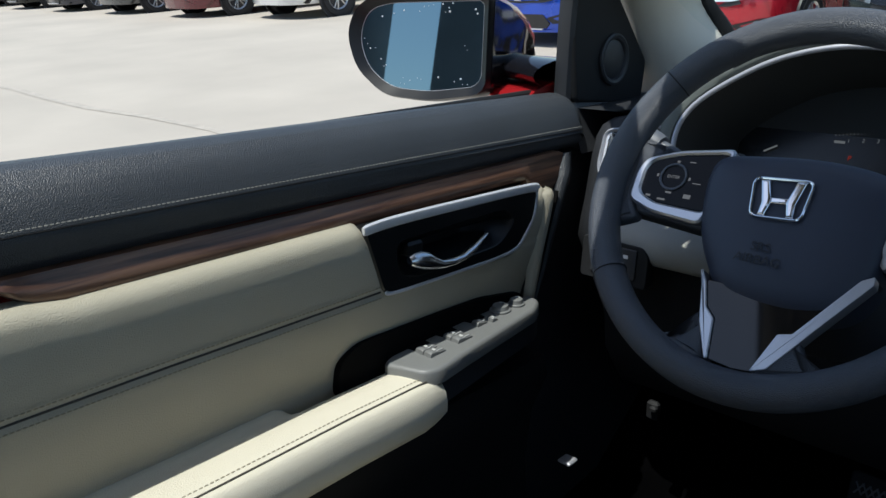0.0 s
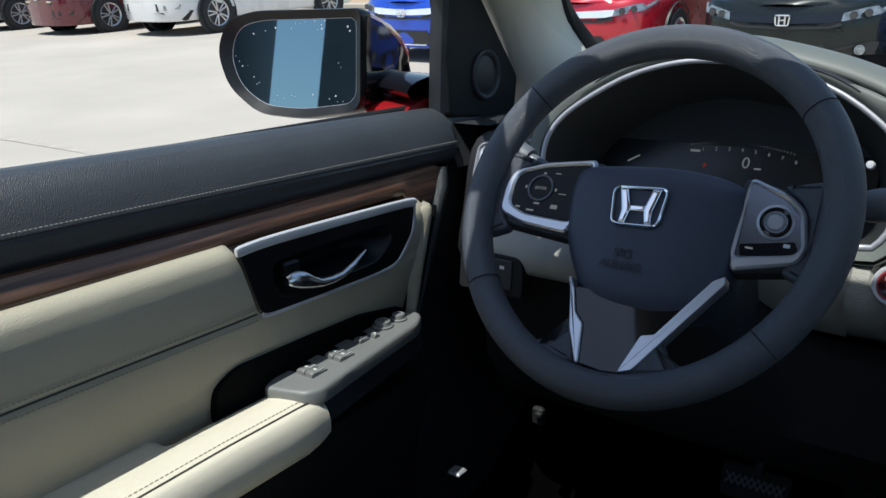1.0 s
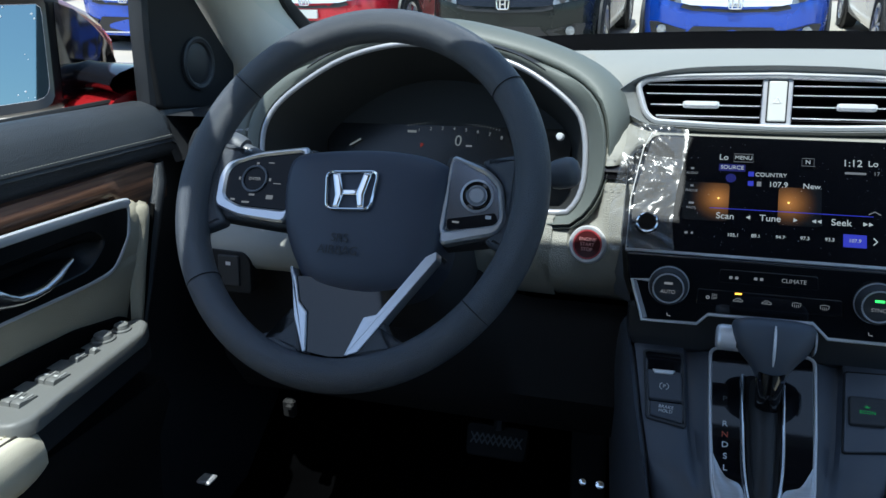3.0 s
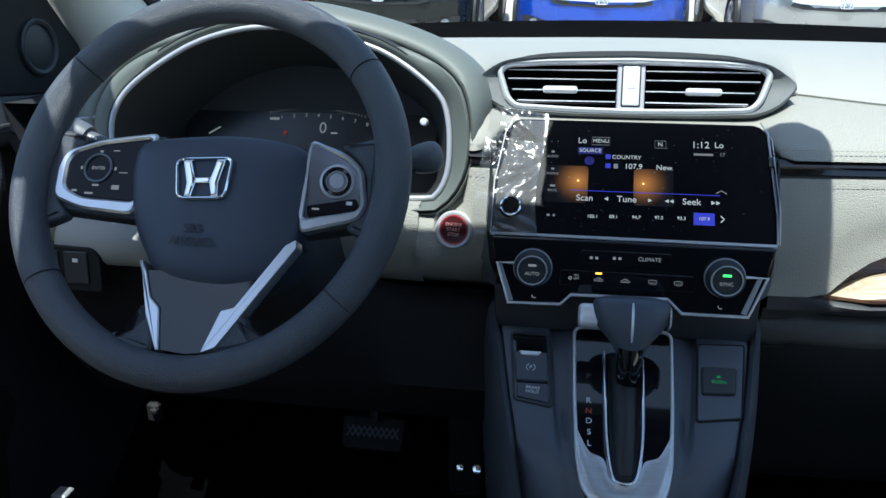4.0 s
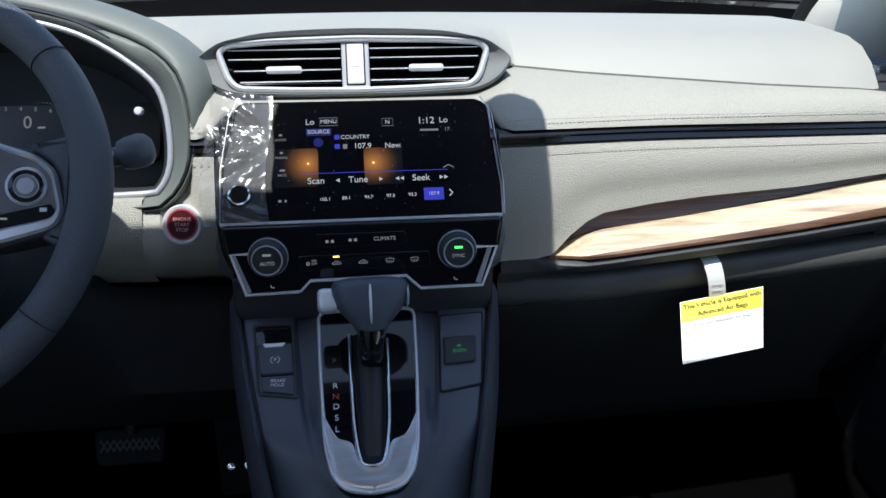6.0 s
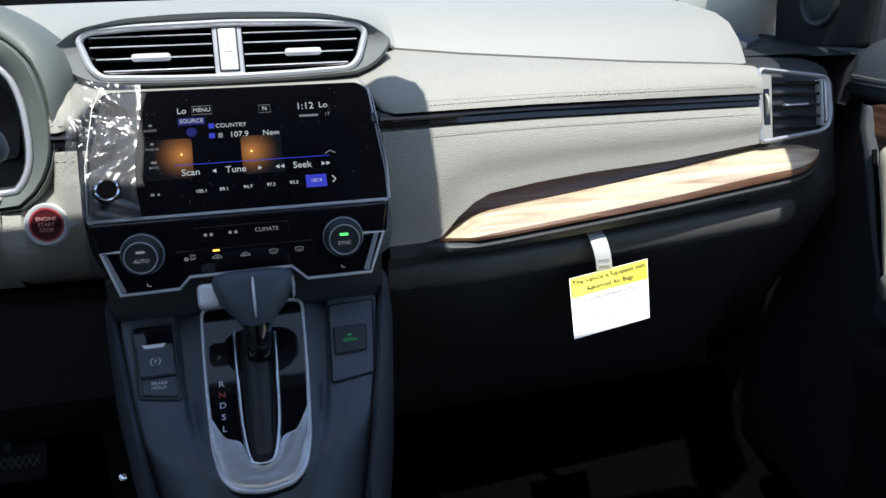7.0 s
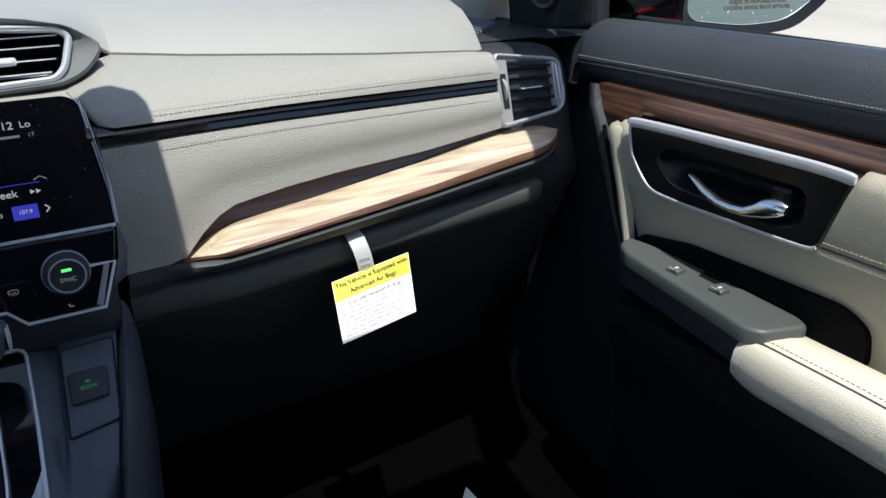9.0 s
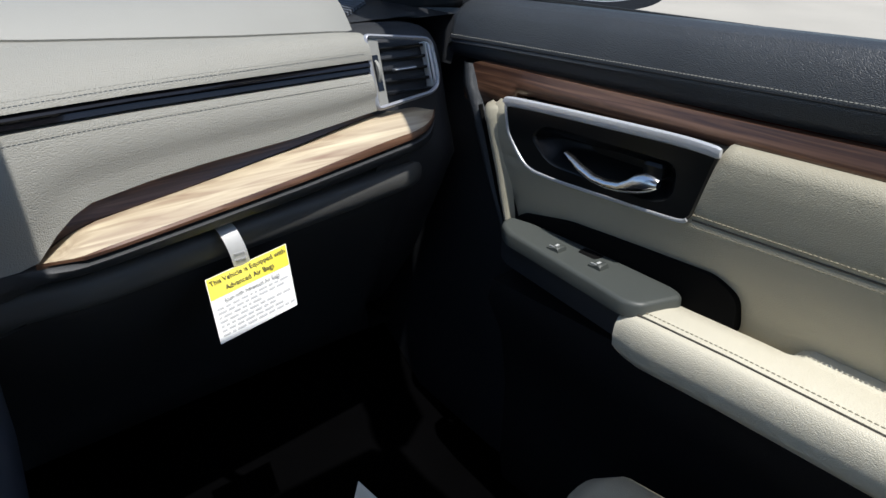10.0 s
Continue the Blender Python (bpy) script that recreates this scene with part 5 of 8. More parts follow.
part("upper_keys", plate(rounded([(-0.044, 0.007), (0.041, 0.007), (0.039, 0.0195), (-0.043, 0.0195)], 0.002), CM, 0, 0.0012, 0.0005), PIANO, cl, "row of fan keys")
part("lower_keys", plate(rounded([(-0.062, -0.0155), (0.063, -0.0155), (0.061, -0.0005), (-0.061, -0.0005)], 0.002), CM, 0, 0.0012, 0.0005), PIANO, cl, "row of climate keys")
text("panel_text", "CLIMATE", 0.0052, CM @ Matrix.Translation((0.0199, 0.0132, 0.0014)), LIT_DIM, cl)
for u, v in ((-0.0333, 0.0124), (-0.0283, 0.0124), (-0.0121, 0.013), (-0.0071, 0.013)):
    bar("key_mark", u, v, 0.0028, 0.0026, LIT_DIM, cl, CM @ Matrix.Translation((0, 0, 0.0012)), 0.0003)
KF = CM @ Matrix.Translation((0, 0, 0.0013))
KN = CM.to_3x3() @ Vector((0, 0, 1))
text("key_text", "ON\nOFF", 0.0030, KF @ Matrix.Translation((-0.0462, -0.0068, 0)), LIT_DIM, cl)
part("key_symbol", lathe([(0.0008, 0.0002), (0.0018, 0.0002)], KF @ Matrix.Translation((-0.0518, -0.0080, 0)), 12), LIT_DIM, cl, "fan symbol")


def symbol(u, v, pts, r=0.00028):
    part("key_symbol", sweep([KF @ Vector((u + a, v + b, 0.0001)) for a, b in pts], r, 0.0001, seg=4, up=KN), LIT_DIM, cl, "printed key symbol")


for u in (-0.0254, -0.0008):
    symbol(u, -0.0095, [(-0.0040, 0.0), (-0.0040, 0.0013), (-0.0026, 0.0016), (-0.0014, 0.0030), (0.0012, 0.0030), (0.0025, 0.0016), (0.0040, 0.0013), (0.0040, 0.0), (-0.0040, 0.0)])
    symbol(u, -0.0095, [(-0.0012, 0.0012), (0.0010, 0.0012), (0.0004, 0.0019)])
for u in (0.024, 0.0471):
    symbol(u, -0.0100, [(-0.0030, 0.0004), (-0.0038, 0.0036), (0.0, 0.0043), (0.0038, 0.0036), (0.0030, 0.0004)])
    for k in (-1, 0, 1):
        symbol(u + 0.0016 * k, -0.0105, [(0.0, 0.0), (0.0004, 0.0009), (-0.0002, 0.0018), (0.0002, 0.0028)], 0.00022)
for s in (-1, 1):
    symbol(s * 0.0857, -0.0300, [(-0.0014, 0.0032), (-0.0010, 0.0008), (0.0016, 0.0006), (0.0018, 0.0)], 0.0004)
bar("key_led", -0.0256, -0.0023, 0.0058, 0.0016, glow("orange_led", (1.0, 0.42, 0.05), 2.2), cl, CM @ Matrix.Translation((0, 0, 0.0012)), 0.0003, "orange indicator")

# ---- stack body and console ----
con = thing("center_console", "charcoal centre console with gear gate, parking brake and eco buttons", "center console")
OM = frame_at((0, -0.07, 0.967), (1, 0, 0), (0, 0.891, 0.454))   # the console's sloping face: first axis across, second up the slope
for s in (-1, 1):
    rows = [[(s * 0.138, 0.07, 1.16), (s * 0.134, 0.035, 1.155)], [(s * 0.140, 0.05, 1.09), (s * 0.1345, 0.008, 1.09)], [(s * 0.145, 0.04, 1.05), (s * 0.130, -0.002, 1.06)], [(s * 0.142, 0.040, 1.025), (s * 0.121, 0.002, 1.03)]]
    part("stack_flank", loft([r[::1] for r in rows]), DARK_GREY, con, "charcoal side of the centre stack")
E_TAB = [(-0.30, 0.080), (-0.119, 0.0850), (-0.065, 0.0990), (0.0, 0.1145), (0.083, 0.1280), (0.12, 0.131)]
G_TAB = [(-0.30, 0.072), (-0.119, 0.0770), (-0.098, 0.0820), (-0.065, 0.0905), (-0.010, 0.1025), (0.081, 0.1195), (0.12, 0.124)]
T_TAB = [(-0.30, 0.020), (-0.119, 0.0215), (-0.10, 0.0345), (-0.074, 0.0395), (-0.0145, 0.0430), (0.068, 0.0465), (0.12, 0.047)]
rows = []
for v in (0.098, 0.088, 0.07, 0.0645, 0.0615, 0.05, 0.03, 0.01, -0.01, -0.03, -0.045, -0.055, -0.065, -0.075, -0.085, -0.095, -0.105, -0.115, -0.13, -0.16, -0.22, -0.30):
    e, g, t = lerp_table(E_TAB, v)[0], lerp_table(G_TAB, v)[0], lerp_table(T_TAB, v)[0]
    k = min(1.0, max(0.0, (v + 0.075) / 0.035))          # the crease beside the gate fades out towards the foot
    c = t + (g - t) * (0.27 + 0.04 * k)
    half = []
    for u, h in ((t - 0.012, -0.004), (t + 0.001, -0.0035), (t + 0.005, -0.0045), (c - 0.006, -0.0050 - 0.0050 * k), (c - 0.002, -0.0046 - 0.0045 * k), (c + 0.0012, -0.0030 + 0.0008 * k), (c + 0.006, -0.0014), ((c + g) / 2, -0.0012),
                 (g - 0.005, -0.0014), (g - 0.0014, -0.0024), (g - 0.0002, -0.0120), (g + 0.0012, -0.0120), (g + 0.0020, -0.0002), (g + 0.0050, 0.0030), (e - 0.003, 0.0005), (e, -0.0045), (e + 0.004, -0.016), (e + 0.010, -0.06), (e + 0.018, -0.20), (e + 0.02, -0.42)):
        edge = -0.0545 - 0.0345 * (0.096 - u) / 0.055     # below this line the face folds away into a bowl
        if u < g + 0.003:
            h -= 0.75 * max(0.0, edge - v)
            h -= 0.005 * min(1.0, max(0.0, (v - 0.0615) / 0.003))
        else:
            h -= 0.30 * max(0.0, -0.075 - v)
        half.append((u, h))
    rows.append([OM @ Vector((-u, v, h)) for u, h in half[::-1]] + [OM @ Vector((u, v, h)) for u, h in half])
part("body", loft(rows), CONSOLE, con, "charcoal console body with ridged shoulders", angle=50)
part("stack_foot", box((0, 0.020, 1.012), (0.25, 0.05, 0.05), 0.006), BLACK, con, "black recess under the climate panel")
gate_half = [(0.0455, 0.068), (0.0425, -0.0145), (0.0388, -0.074), (0.0335, -0.100), (0.0235, -0.113)]
gate_out = rounded(gate_half + [(0.0, -0.118)] + [(-u, v) for u, v in gate_half[::-1]], 0.010, 4)
gate = part("gear_gate", plate(gate_out, OM, -0.012, 0.0012, 0.001), PIANO, con, "gloss black gear gate")
part("gate_rim", sweep([OM @ Vector((p.x, p.y, 0.0010)) for p in gate_out], 0.0017, 0.0026, closed=True, seg=10, up=OM.to_3x3() @ Vector((0, 0, 1))), SILVER, gate, "satin silver gate rim", angle=60)
# satin foot: a shallow dish between the rim and the slot
outer = [(-0.0398, -0.046), (-0.0385, -0.074), (-0.0330, -0.099), (-0.0232, -0.1115), (0.0, -0.1165)]
inner = [(-0.0350, -0.056), (-0.0280, -0.0676), (-0.0165, -0.0735), (-0.0105, -0.092), (0.0, -0.0975)]
outer = resample(catmull([(u, v, 0) for u, v in outer + [(-u, v) for u, v in outer[-2::-1]]], 5), 61, closed=False)
inner = resample(catmull([(u, v, 0) for u, v in inner + [(-u, v) for u, v in inner[-2::-1]]], 5), 61, closed=False)
rows = []
for f, h in ((0.0, 0.0005), (0.0, 0.0030), (0.06, 0.0042), (0.25, 0.0046), (0.5, 0.0040), (0.75, 0.0036), (0.93, 0.0040), (1.0, 0.0032), (1.0, 0.0005)):
    rows.append([OM @ Vector((a.x + (b.x - a.x) * f, a.y + (b.y - a.y) * f, h)) for a, b in zip(outer, inner)])
part("gate_foot", loft(rows), BRUSHED, gate, "brushed silver foot of the gate", angle=40)
slot = rounded([(-0.0140, 0.040), (0.0150, 0.040), (0.0150, -0.02), (0.0120, -0.07), (0.0085, -0.092), (-0.0075, -0.092), (-0.0110, -0.07), (-0.0135, -0.02)], 0.006, 4)
part("slot", plate(slot, OM, 0, 0.0022, 0.0005), RUBBER, gate, "dark bottom of the slot")
rows = []
for k in range(15):
    v = 0.036 - 0.122 * k / 14
    w = 0.0130 - 0.0052 * (k / 14) ** 2
    h = 0.0025 + 0.0065 * math.sin(math.pi * min(1.0, k / 14 * 1.02)) ** 0.7
    rows.append([OM @ Vector((0.001 + w * f, v, 0.001 + (h - 0.001) * (1 - abs(f) ** 3))) for f in (-1, -0.92, -0.7, -0.35, 0, 0.35, 0.7, 0.92, 1)])
part("slider", loft(rows), SLIDER, gate, "curved black slider", angle=50)
u_line = [(-0.0168, 0.036), (-0.0162, 0.0), (-0.0150, -0.045), (-0.0132, -0.070), (-0.0098, -0.090), (-0.0045, -0.0955), (0.0045, -0.0955), (0.0098, -0.090), (0.0138, -0.070), (0.0160, -0.045), (0.0172, 0.0), (0.0178, 0.030)]
part("slot_rim", sweep([OM @ Vector((p[0], p[1], 0.0036)) for p in catmull([(u, v, 0) for u, v in u_line], 4)], 0.0019, 0.0042, seg=10, up=OM.to_3x3() @ Vector((0, 0, 1))), CHROME, gate, "chrome rim of the slot", angle=60)
for ch, v, mat in (("P", 0.0112, plain("unlit_letter", (0.10, 0.10, 0.10))), ("R", -0.0152, WHITE_PRINT), ("N", -0.0261, plain("red_letter", (0.5, 0.08, 0.04))), ("D", -0.0362, WHITE_PRINT), ("S", -0.0473, WHITE_PRINT), ("L", -0.0584, WHITE_PRINT)):
    text("gear_letter", ch, 0.0078, OM @ Matrix.Translation((-0.0288 - (v + 0.06) * 0.03, v, 0.0014)), mat, gate)

# parking brake and hold buttons
pb = part("brake_panel", ringplate(rounded([(-0.1065, 0.0585), (-0.0690, 0.0585), (-0.0615, -0.0248), (-0.0972, -0.0190)], 0.003), rounded([(-0.1040, 0.0560), (-0.0712, 0.0560), (-0.0640, -0.0218), (-0.0952, -0.0165)], 0.002), OM, -0.006, 0.0006, 64, 0.0005), BLACK, con, "black frame of the brake buttons")
part("brake_well", plate(rounded([(-0.1045, 0.0565), (-0.0707, 0.0565), (-0.0635, -0.0222), (-0.0957, -0.0168)], 0.002), OM, -0.008, -0.0006, 0.0003), PIANO, pb, "gloss black well")
part("brake_switch", plate(rounded([(-0.1008, 0.0335), (-0.0692, 0.0338), (-0.0668, 0.0014), (-0.0964, 0.0010)], 0.002), OM, -0.004, 0.0026, 0.0012), SWITCH_BLUE, pb, "parking brake switch")
part("brake_tab", plate(rounded([(-0.0960, 0.0335), (-0.0748, 0.0338), (-0.0775, 0.0292), (-0.0932, 0.0290)], 0.001), OM, 0, 0.0040, 0.0006), SILVER, pb, "silver pull tab")
part("hold_button", plate(rounded([(-0.0955, -0.0010), (-0.0664, -0.0006), (-0.0653, -0.0212), (-0.0937, -0.0160)], 0.002), OM, -0.004, 0.0016, 0.001), SWITCH_BLUE, pb, "hold button")
text("park_letter", "P", 0.0052, OM @ Matrix.Translation((-0.0837, 0.0155, 0.0027)), WHITE_PRINT, pb)
for s in (-1, 1):
    arc = [OM @ Vector((-0.0837 + s * 0.0040 * math.cos(a), 0.0155 + 0.0040 * math.sin(a), 0.0028)) for a in [-1.1 + 2.2 * k / 10 for k in range(11)]]
    part("park_ring", sweep(arc, 0.0004, seg=5), WHITE_PRINT, pb)
text("hold_text", "BRAKE\nHOLD", 0.0044, OM @ Matrix.Translation((-0.0805, -0.0085, 0.0018)) @ Matrix.Rotation(radians(-3), 4, "Z"), WHITE_PRINT, pb)
# eco button
ep = part("eco_panel", plate(rounded([(0.0700, 0.0571), (0.1105, 0.0590), (0.0998, -0.0200), (0.0630, -0.0262)], 0.003), OM, -0.006, 0.0006, 0.0006), CONSOLE, con, "charcoal blank panel")
part("panel_gap", sweep([OM @ Vector((p.x, p.y, -0.0006)) for p in rounded([(0.0692, 0.0579), (0.1113, 0.0598), (0.1005, -0.0206), (0.0622, -0.0270)], 0.003)], 0.0008, 0.0012, closed=True, seg=6, up=OM.to_3x3() @ Vector((0, 0, 1))), RUBBER, ep, "dark gap round the panel")
part("eco_button", plate(rounded([(0.0701, 0.0302), (0.1008, 0.0308), (0.0974, 0.0022), (0.0685, 0.0002)], 0.003), OM, -0.004, 0.0040, 0.0014), BLACK, ep, "eco button")
ECO = glow("green_mark", (0.05, 0.5, 0.15), 0.2)
text("eco_text", "ECON", 0.0046, OM @ Matrix.Translation((0.0838, 0.0135, 0.0042)), ECO, ep)
for k in range(3):
    a = (k - 1) * 0.9
    leaf = [OM @ Vector((0.0838 + r * math.sin(a), 0.0176 + r * math.cos(a), 0.0042)) for r in (0.0004, 0.0018, 0.0034)]
    part("eco_leaf", sweep(leaf, 0.0009, 0.0003, seg=6, taper=[0.4, 1.0, 0.2]), ECO, ep)

# ---- gear lever ----
lever = thing("gear_lever", "black leather gear lever with a silver stripe and side button", "gear lever")
LM = frame_at((0.004, -0.0473, 1.034), (1, 0, 0), (0, 0.55, 0.835))   # second axis: up the lever
rows = []
for h, hw, hd, dn in ((-0.042, 0.0110, 0.010, -0.002), (-0.036, 0.0128, 0.0115, -0.002), (-0.030, 0.0160, 0.0135, -0.001), (-0.024, 0.0208, 0.0158, 0), (-0.017, 0.0270, 0.0180, 0), (-0.010, 0.0315, 0.0195, 0), (-0.003, 0.0340, 0.0200, 0), (0.003, 0.0348, 0.0195, 0),
                      (0.008, 0.0344, 0.0175, -0.001), (0.0115, 0.0330, 0.0140, -0.003), (0.0135, 0.0300, 0.0090, -0.005), (0.0142, 0.0240, 0.0040, -0.006)):
    ring = []
    for k in range(36):
        a = 2 * math.pi * k / 36
        c, sn = math.cos(a), math.sin(a)
        ring.append(LM @ Vector((hw * math.copysign(abs(c) ** 0.66, c), h - 0.0022 * abs(c) ** 3 * max(0.0, h / 0.014), dn + hd * math.copysign(abs(sn) ** 0.72, sn))))
    rows.append(ring)
part("knob", loft(rows, closed=True, caps=True), KNOB, lever, "dark smooth leather knob", angle=70)
part("stripe", sweep([LM @ Vector((0.0, h, n)) for h, n in ((0.004, 0.0195), (-0.003, 0.0203), (-0.010, 0.0198), (-0.017, 0.0183), (-0.024, 0.0161), (-0.030, 0.0128))], 0.0013, 0.0010, seg=8, taper=[0.5, 1, 1, 1, 0.9, 0.4]), SILVER, lever, "chrome stripe")
button = []
for u, r in ((-0.0300, 0.0105), (-0.0420, 0.0108), (-0.0455, 0.0098), (-0.0470, 0.0075), (-0.0473, 0.0)):
    button.append([LM @ Vector((u, -0.006 + r * 1.05 * math.copysign(abs(math.sin(a)) ** 0.6, math.sin(a)), -0.002 + r * 0.9 * math.copysign(abs(math.cos(a)) ** 0.6, math.cos(a)))) for a in [2 * math.pi * k / 20 for k in range(20)]])
part("side_button", loft(button, closed=True), SILVER, lever, "satin silver release button", angle=50)
part("cheek", lathe([(0.0, 0.0030), (0.009, 0.0022), (0.0125, 0)], LM @ Matrix.Translation((0.0325, -0.003, -0.001)) @ Matrix.Rotation(radians(90), 4, "Y"), 24), SILVER, lever, "silver cheek")
rows = []
for p, r in (((0.004, -0.067, 1.010), 0.0125), ((0.0037, -0.068, 0.998), 0.0118), ((0.0033, -0.068, 0.985), 0.0105), ((0.003, -0.067, 0.974), 0.0098), ((0.003, -0.064, 0.964), 0.0105)):
    rows.append([(p[0] + r * math.cos(2 * math.pi * k / 20), p[1] + r * 0.9 * math.sin(2 * math.pi * k / 20), p[2]) for k in range(20)])
part("shaft", loft(rows, closed=True), PIANO, lever, "black shaft", angle=60)
part("collar", sweep([(0.003 + 0.0055 * math.cos(a), -0.0735 + 0.003 * math.sin(a), 0.968) for a in [2 * math.pi * k / 16 for k in range(16)]], 0.0013, closed=True, seg=6), SILVER_DARK, lever, "small grey collar")

# ---- start button ----
sm = frame_at((-0.1705, face_y(-0.17, 1.077) - 0.006, 1.077), (1, -0.14, 0), (0, 0.30, 0.954))
sb = thing("start_button", "round red engine start button in a silver ring", "start button")
part("ring", lathe([(0.0195, -0.006), (0.0195, 0.002), (0.0180, 0.0035), (0.0155, 0.003), (0.0148, 0.001)], sm, 40), SILVER, sb, "silver ring")
part("cap", lathe([(0.0150, -0.004), (0.0150, 0.0012), (0.0142, 0.0022), (0, 0.0026)], sm, 36), pbr("red_button", (0.065, 0.012, 0.014), 0.25, coat=0.5), sb, "dark red cap")
RED_RING = plain("red_ring", (0.45, 0.06, 0.07), 0.4)
part("red_ring", sweep([sm @ Vector((0.0142 * math.cos(a), 0.0142 * math.sin(a), 0.0024)) for a in [2 * math.pi * k / 36 for k in range(36)]], 0.0008, closed=True, seg=5), RED_RING, sb)
text("button_text", "ENGINE\nSTART\nSTOP", 0.0050, sm @ Matrix.Translation((0, 0, 0.0028)), plain("pink_print", (0.85, 0.42, 0.40)), sb)

# ---- instrument cluster ----
KM = frame_at((-0.372, 0.080, 1.17), (1, 0, 0), (0, 0.243, 0.970))
HOUSING = pbr("dial_housing_black", (0.032, 0.034, 0.035), 0.6, bump=0.1, scale=900, vary=0.1, spec=0.3)
clu = thing("instrument_cluster", "dark instrument cluster in a silver bezel under a greige hood", "instrument cluster")
bez = catmull([(-0.190, -0.02), (-0.186, 0.014), (-0.161, 0.045), (-0.101, 0.083), (-0.044, 0.101), (0.005, 0.104), (0.051, 0.098), (0.116, 0.080), (0.170, 0.044), (0.187, 0.015), (0.190, -0.035), (0.180, -0.064), (0.160, -0.071), (0.05, -0.071), (-0.06, -0.071), (-0.160, -0.071), (-0.182, -0.062)], 4, True)
bez = resample(bez, 100)
part("bezel", sweep([KM @ Vector((p.x, p.y, 0.0)) for p in bez], 0.0032, 0.0034, closed=True, seg=8, up=KM.to_3x3() @ Vector((0, 0, 1))), SILVER_DARK, clu, "satin silver bezel", angle=60)
rows = []
for sc, n in ((0.985, 0.0), (0.955, -0.018), (0.90, -0.055), (0.86, -0.10), (0.84, -0.112)):
    rows.append([KM @ Vector((p.x * sc, (p.y - 0.01) * sc + 0.01 - 0.06 * (0.985 - sc), n)) for p in bez])
rows2 = [r + [r[0]] for r in rows]
bm = loft(rows2)
bm.faces.new([bm.verts.new(p) for p in rows[-1]])
part("dial_housing", bm, HOUSING, clu, "black dial housing", angle=50)


def ease(x):
    x = min(1.0, max(0.0, x))
    return x * x * (3 - 2 * x)


def hood_rows(profile):
    """Rings round the bezel; each step gives an offset, a share of the brow's rise and a depth."""
    wide = [0.0090 + 0.0140 * ease((b.x - 0.10) / 0.08) * ease((b.y + 0.075) / 0.035) + 0.003 * ease((-0.05 - b.y) / 0.02) for b in bez]
    wide = [w + 0.012 * ease((-b.x - 0.10) / 0.06) * ease((b.y + 0.06) / 0.04) for w, b in zip(wide, bez)]
    brow = [max(0.019 * ease((b.x + 0.12) / 0.06) * ease((b.y + 0.03) / 0.06), 0.030 * ease((-b.x - 0.08) / 0.06) * ease((b.y + 0.05) / 0.05)) for b in bez]
    proud = [0.022 * ease((b.x - 0.12) / 0.06) * ease((0.075 - b.y) / 0.06) for b in bez]
    wide = [sum(wide[(i + j) % 100] for j in (-2, -1, 0, 1, 2)) / 5 for i in range(100)]
    normals = [(p - b).normalized() for p, b in zip(inset(bez, -0.01), bez)]
    out = []
    for f, c, t, n in profile:
        ring = [KM @ Vector((b.x + m.x * (f * w + c + t * r), b.y + m.y * (f * w + c + t * r) - 0.05 * max(0, -n - 0.05), n + f * q * max(0.0, 1 + 20 * min(0, n)))) for b, m, w, r, q in zip(bez, normals, wide, brow, proud)]
        out.append(ring + [ring[0]])
    return out


part("hood_ring", loft(hood_rows(((0, 0.003, 0, -0.001), (0, 0.0042, 0, 0.003), (0.25, 0.0045, 0, 0.0050), (0.6, 0.003, 0, 0.0052), (0.9, 0.0005, 0, 0.0032), (1.0, 0, 0, -0.0005), (1.0, 0.0003, 0, -0.010)))), HOOD_SHADED, clu, "greige ring round the bezel, darkened as if in shade", angle=50)
part("hood", loft(hood_rows(((1.0, 0.0004, 0, -0.010), (1.0, 0.0014, 0.02, -0.003), (1.0, 0.003, 0.1, -0.001), (1.0, 0.004, 0.35, -0.003), (1.0, 0.005, 0.7, -0.010), (1.0, 0.005, 1.0, -0.022), (1.0, 0.006, 1.25, -0.05), (1.0, 0.006, 1.3, -0.12), (0.6, 0.002, 1.0, -0.22), (0, 0, 0, -0.30)))), HOOD_SHADED, clu, "greige brow over the instruments, darkened as if in shade", angle=60)
q = [p for p in inset(bez, -0.010) if p.y > 0.075]
q.sort(key=lambda p: p.x)
part("visor_lip", sweep([KM @ Vector((p.x, p.y, -0.004)) for p in q], 0.010, 0.004, seg=8, up=KM.to_3x3() @ Vector((0, 1, 0))), BLACK, clu, "black visor lip", angle=60)
gm = frame_at((-0.372, 0.186, 1.148), (1, 0, 0), (0, 0.42, 0.907))
face = [(-0.155, -0.045), (0.155, -0.045), (0.160, 0.01), (0.12, 0.045), (0.06, 0.060), (0, 0.064), (-0.06, 0.060), (-0.12, 0.045), (-0.160, 0.01)]
dial = part("dial_face", plate(rounded(face, 0.01, 3), gm, -0.006, 0.0, 0.001), pbr("dial_black", (0.008, 0.009, 0.010), 0.25), clu, "black dial face")
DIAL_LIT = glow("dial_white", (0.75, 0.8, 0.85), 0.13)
def on_dial(u):
    return 0.0168 - 2.0 * (u - 0.004) ** 2


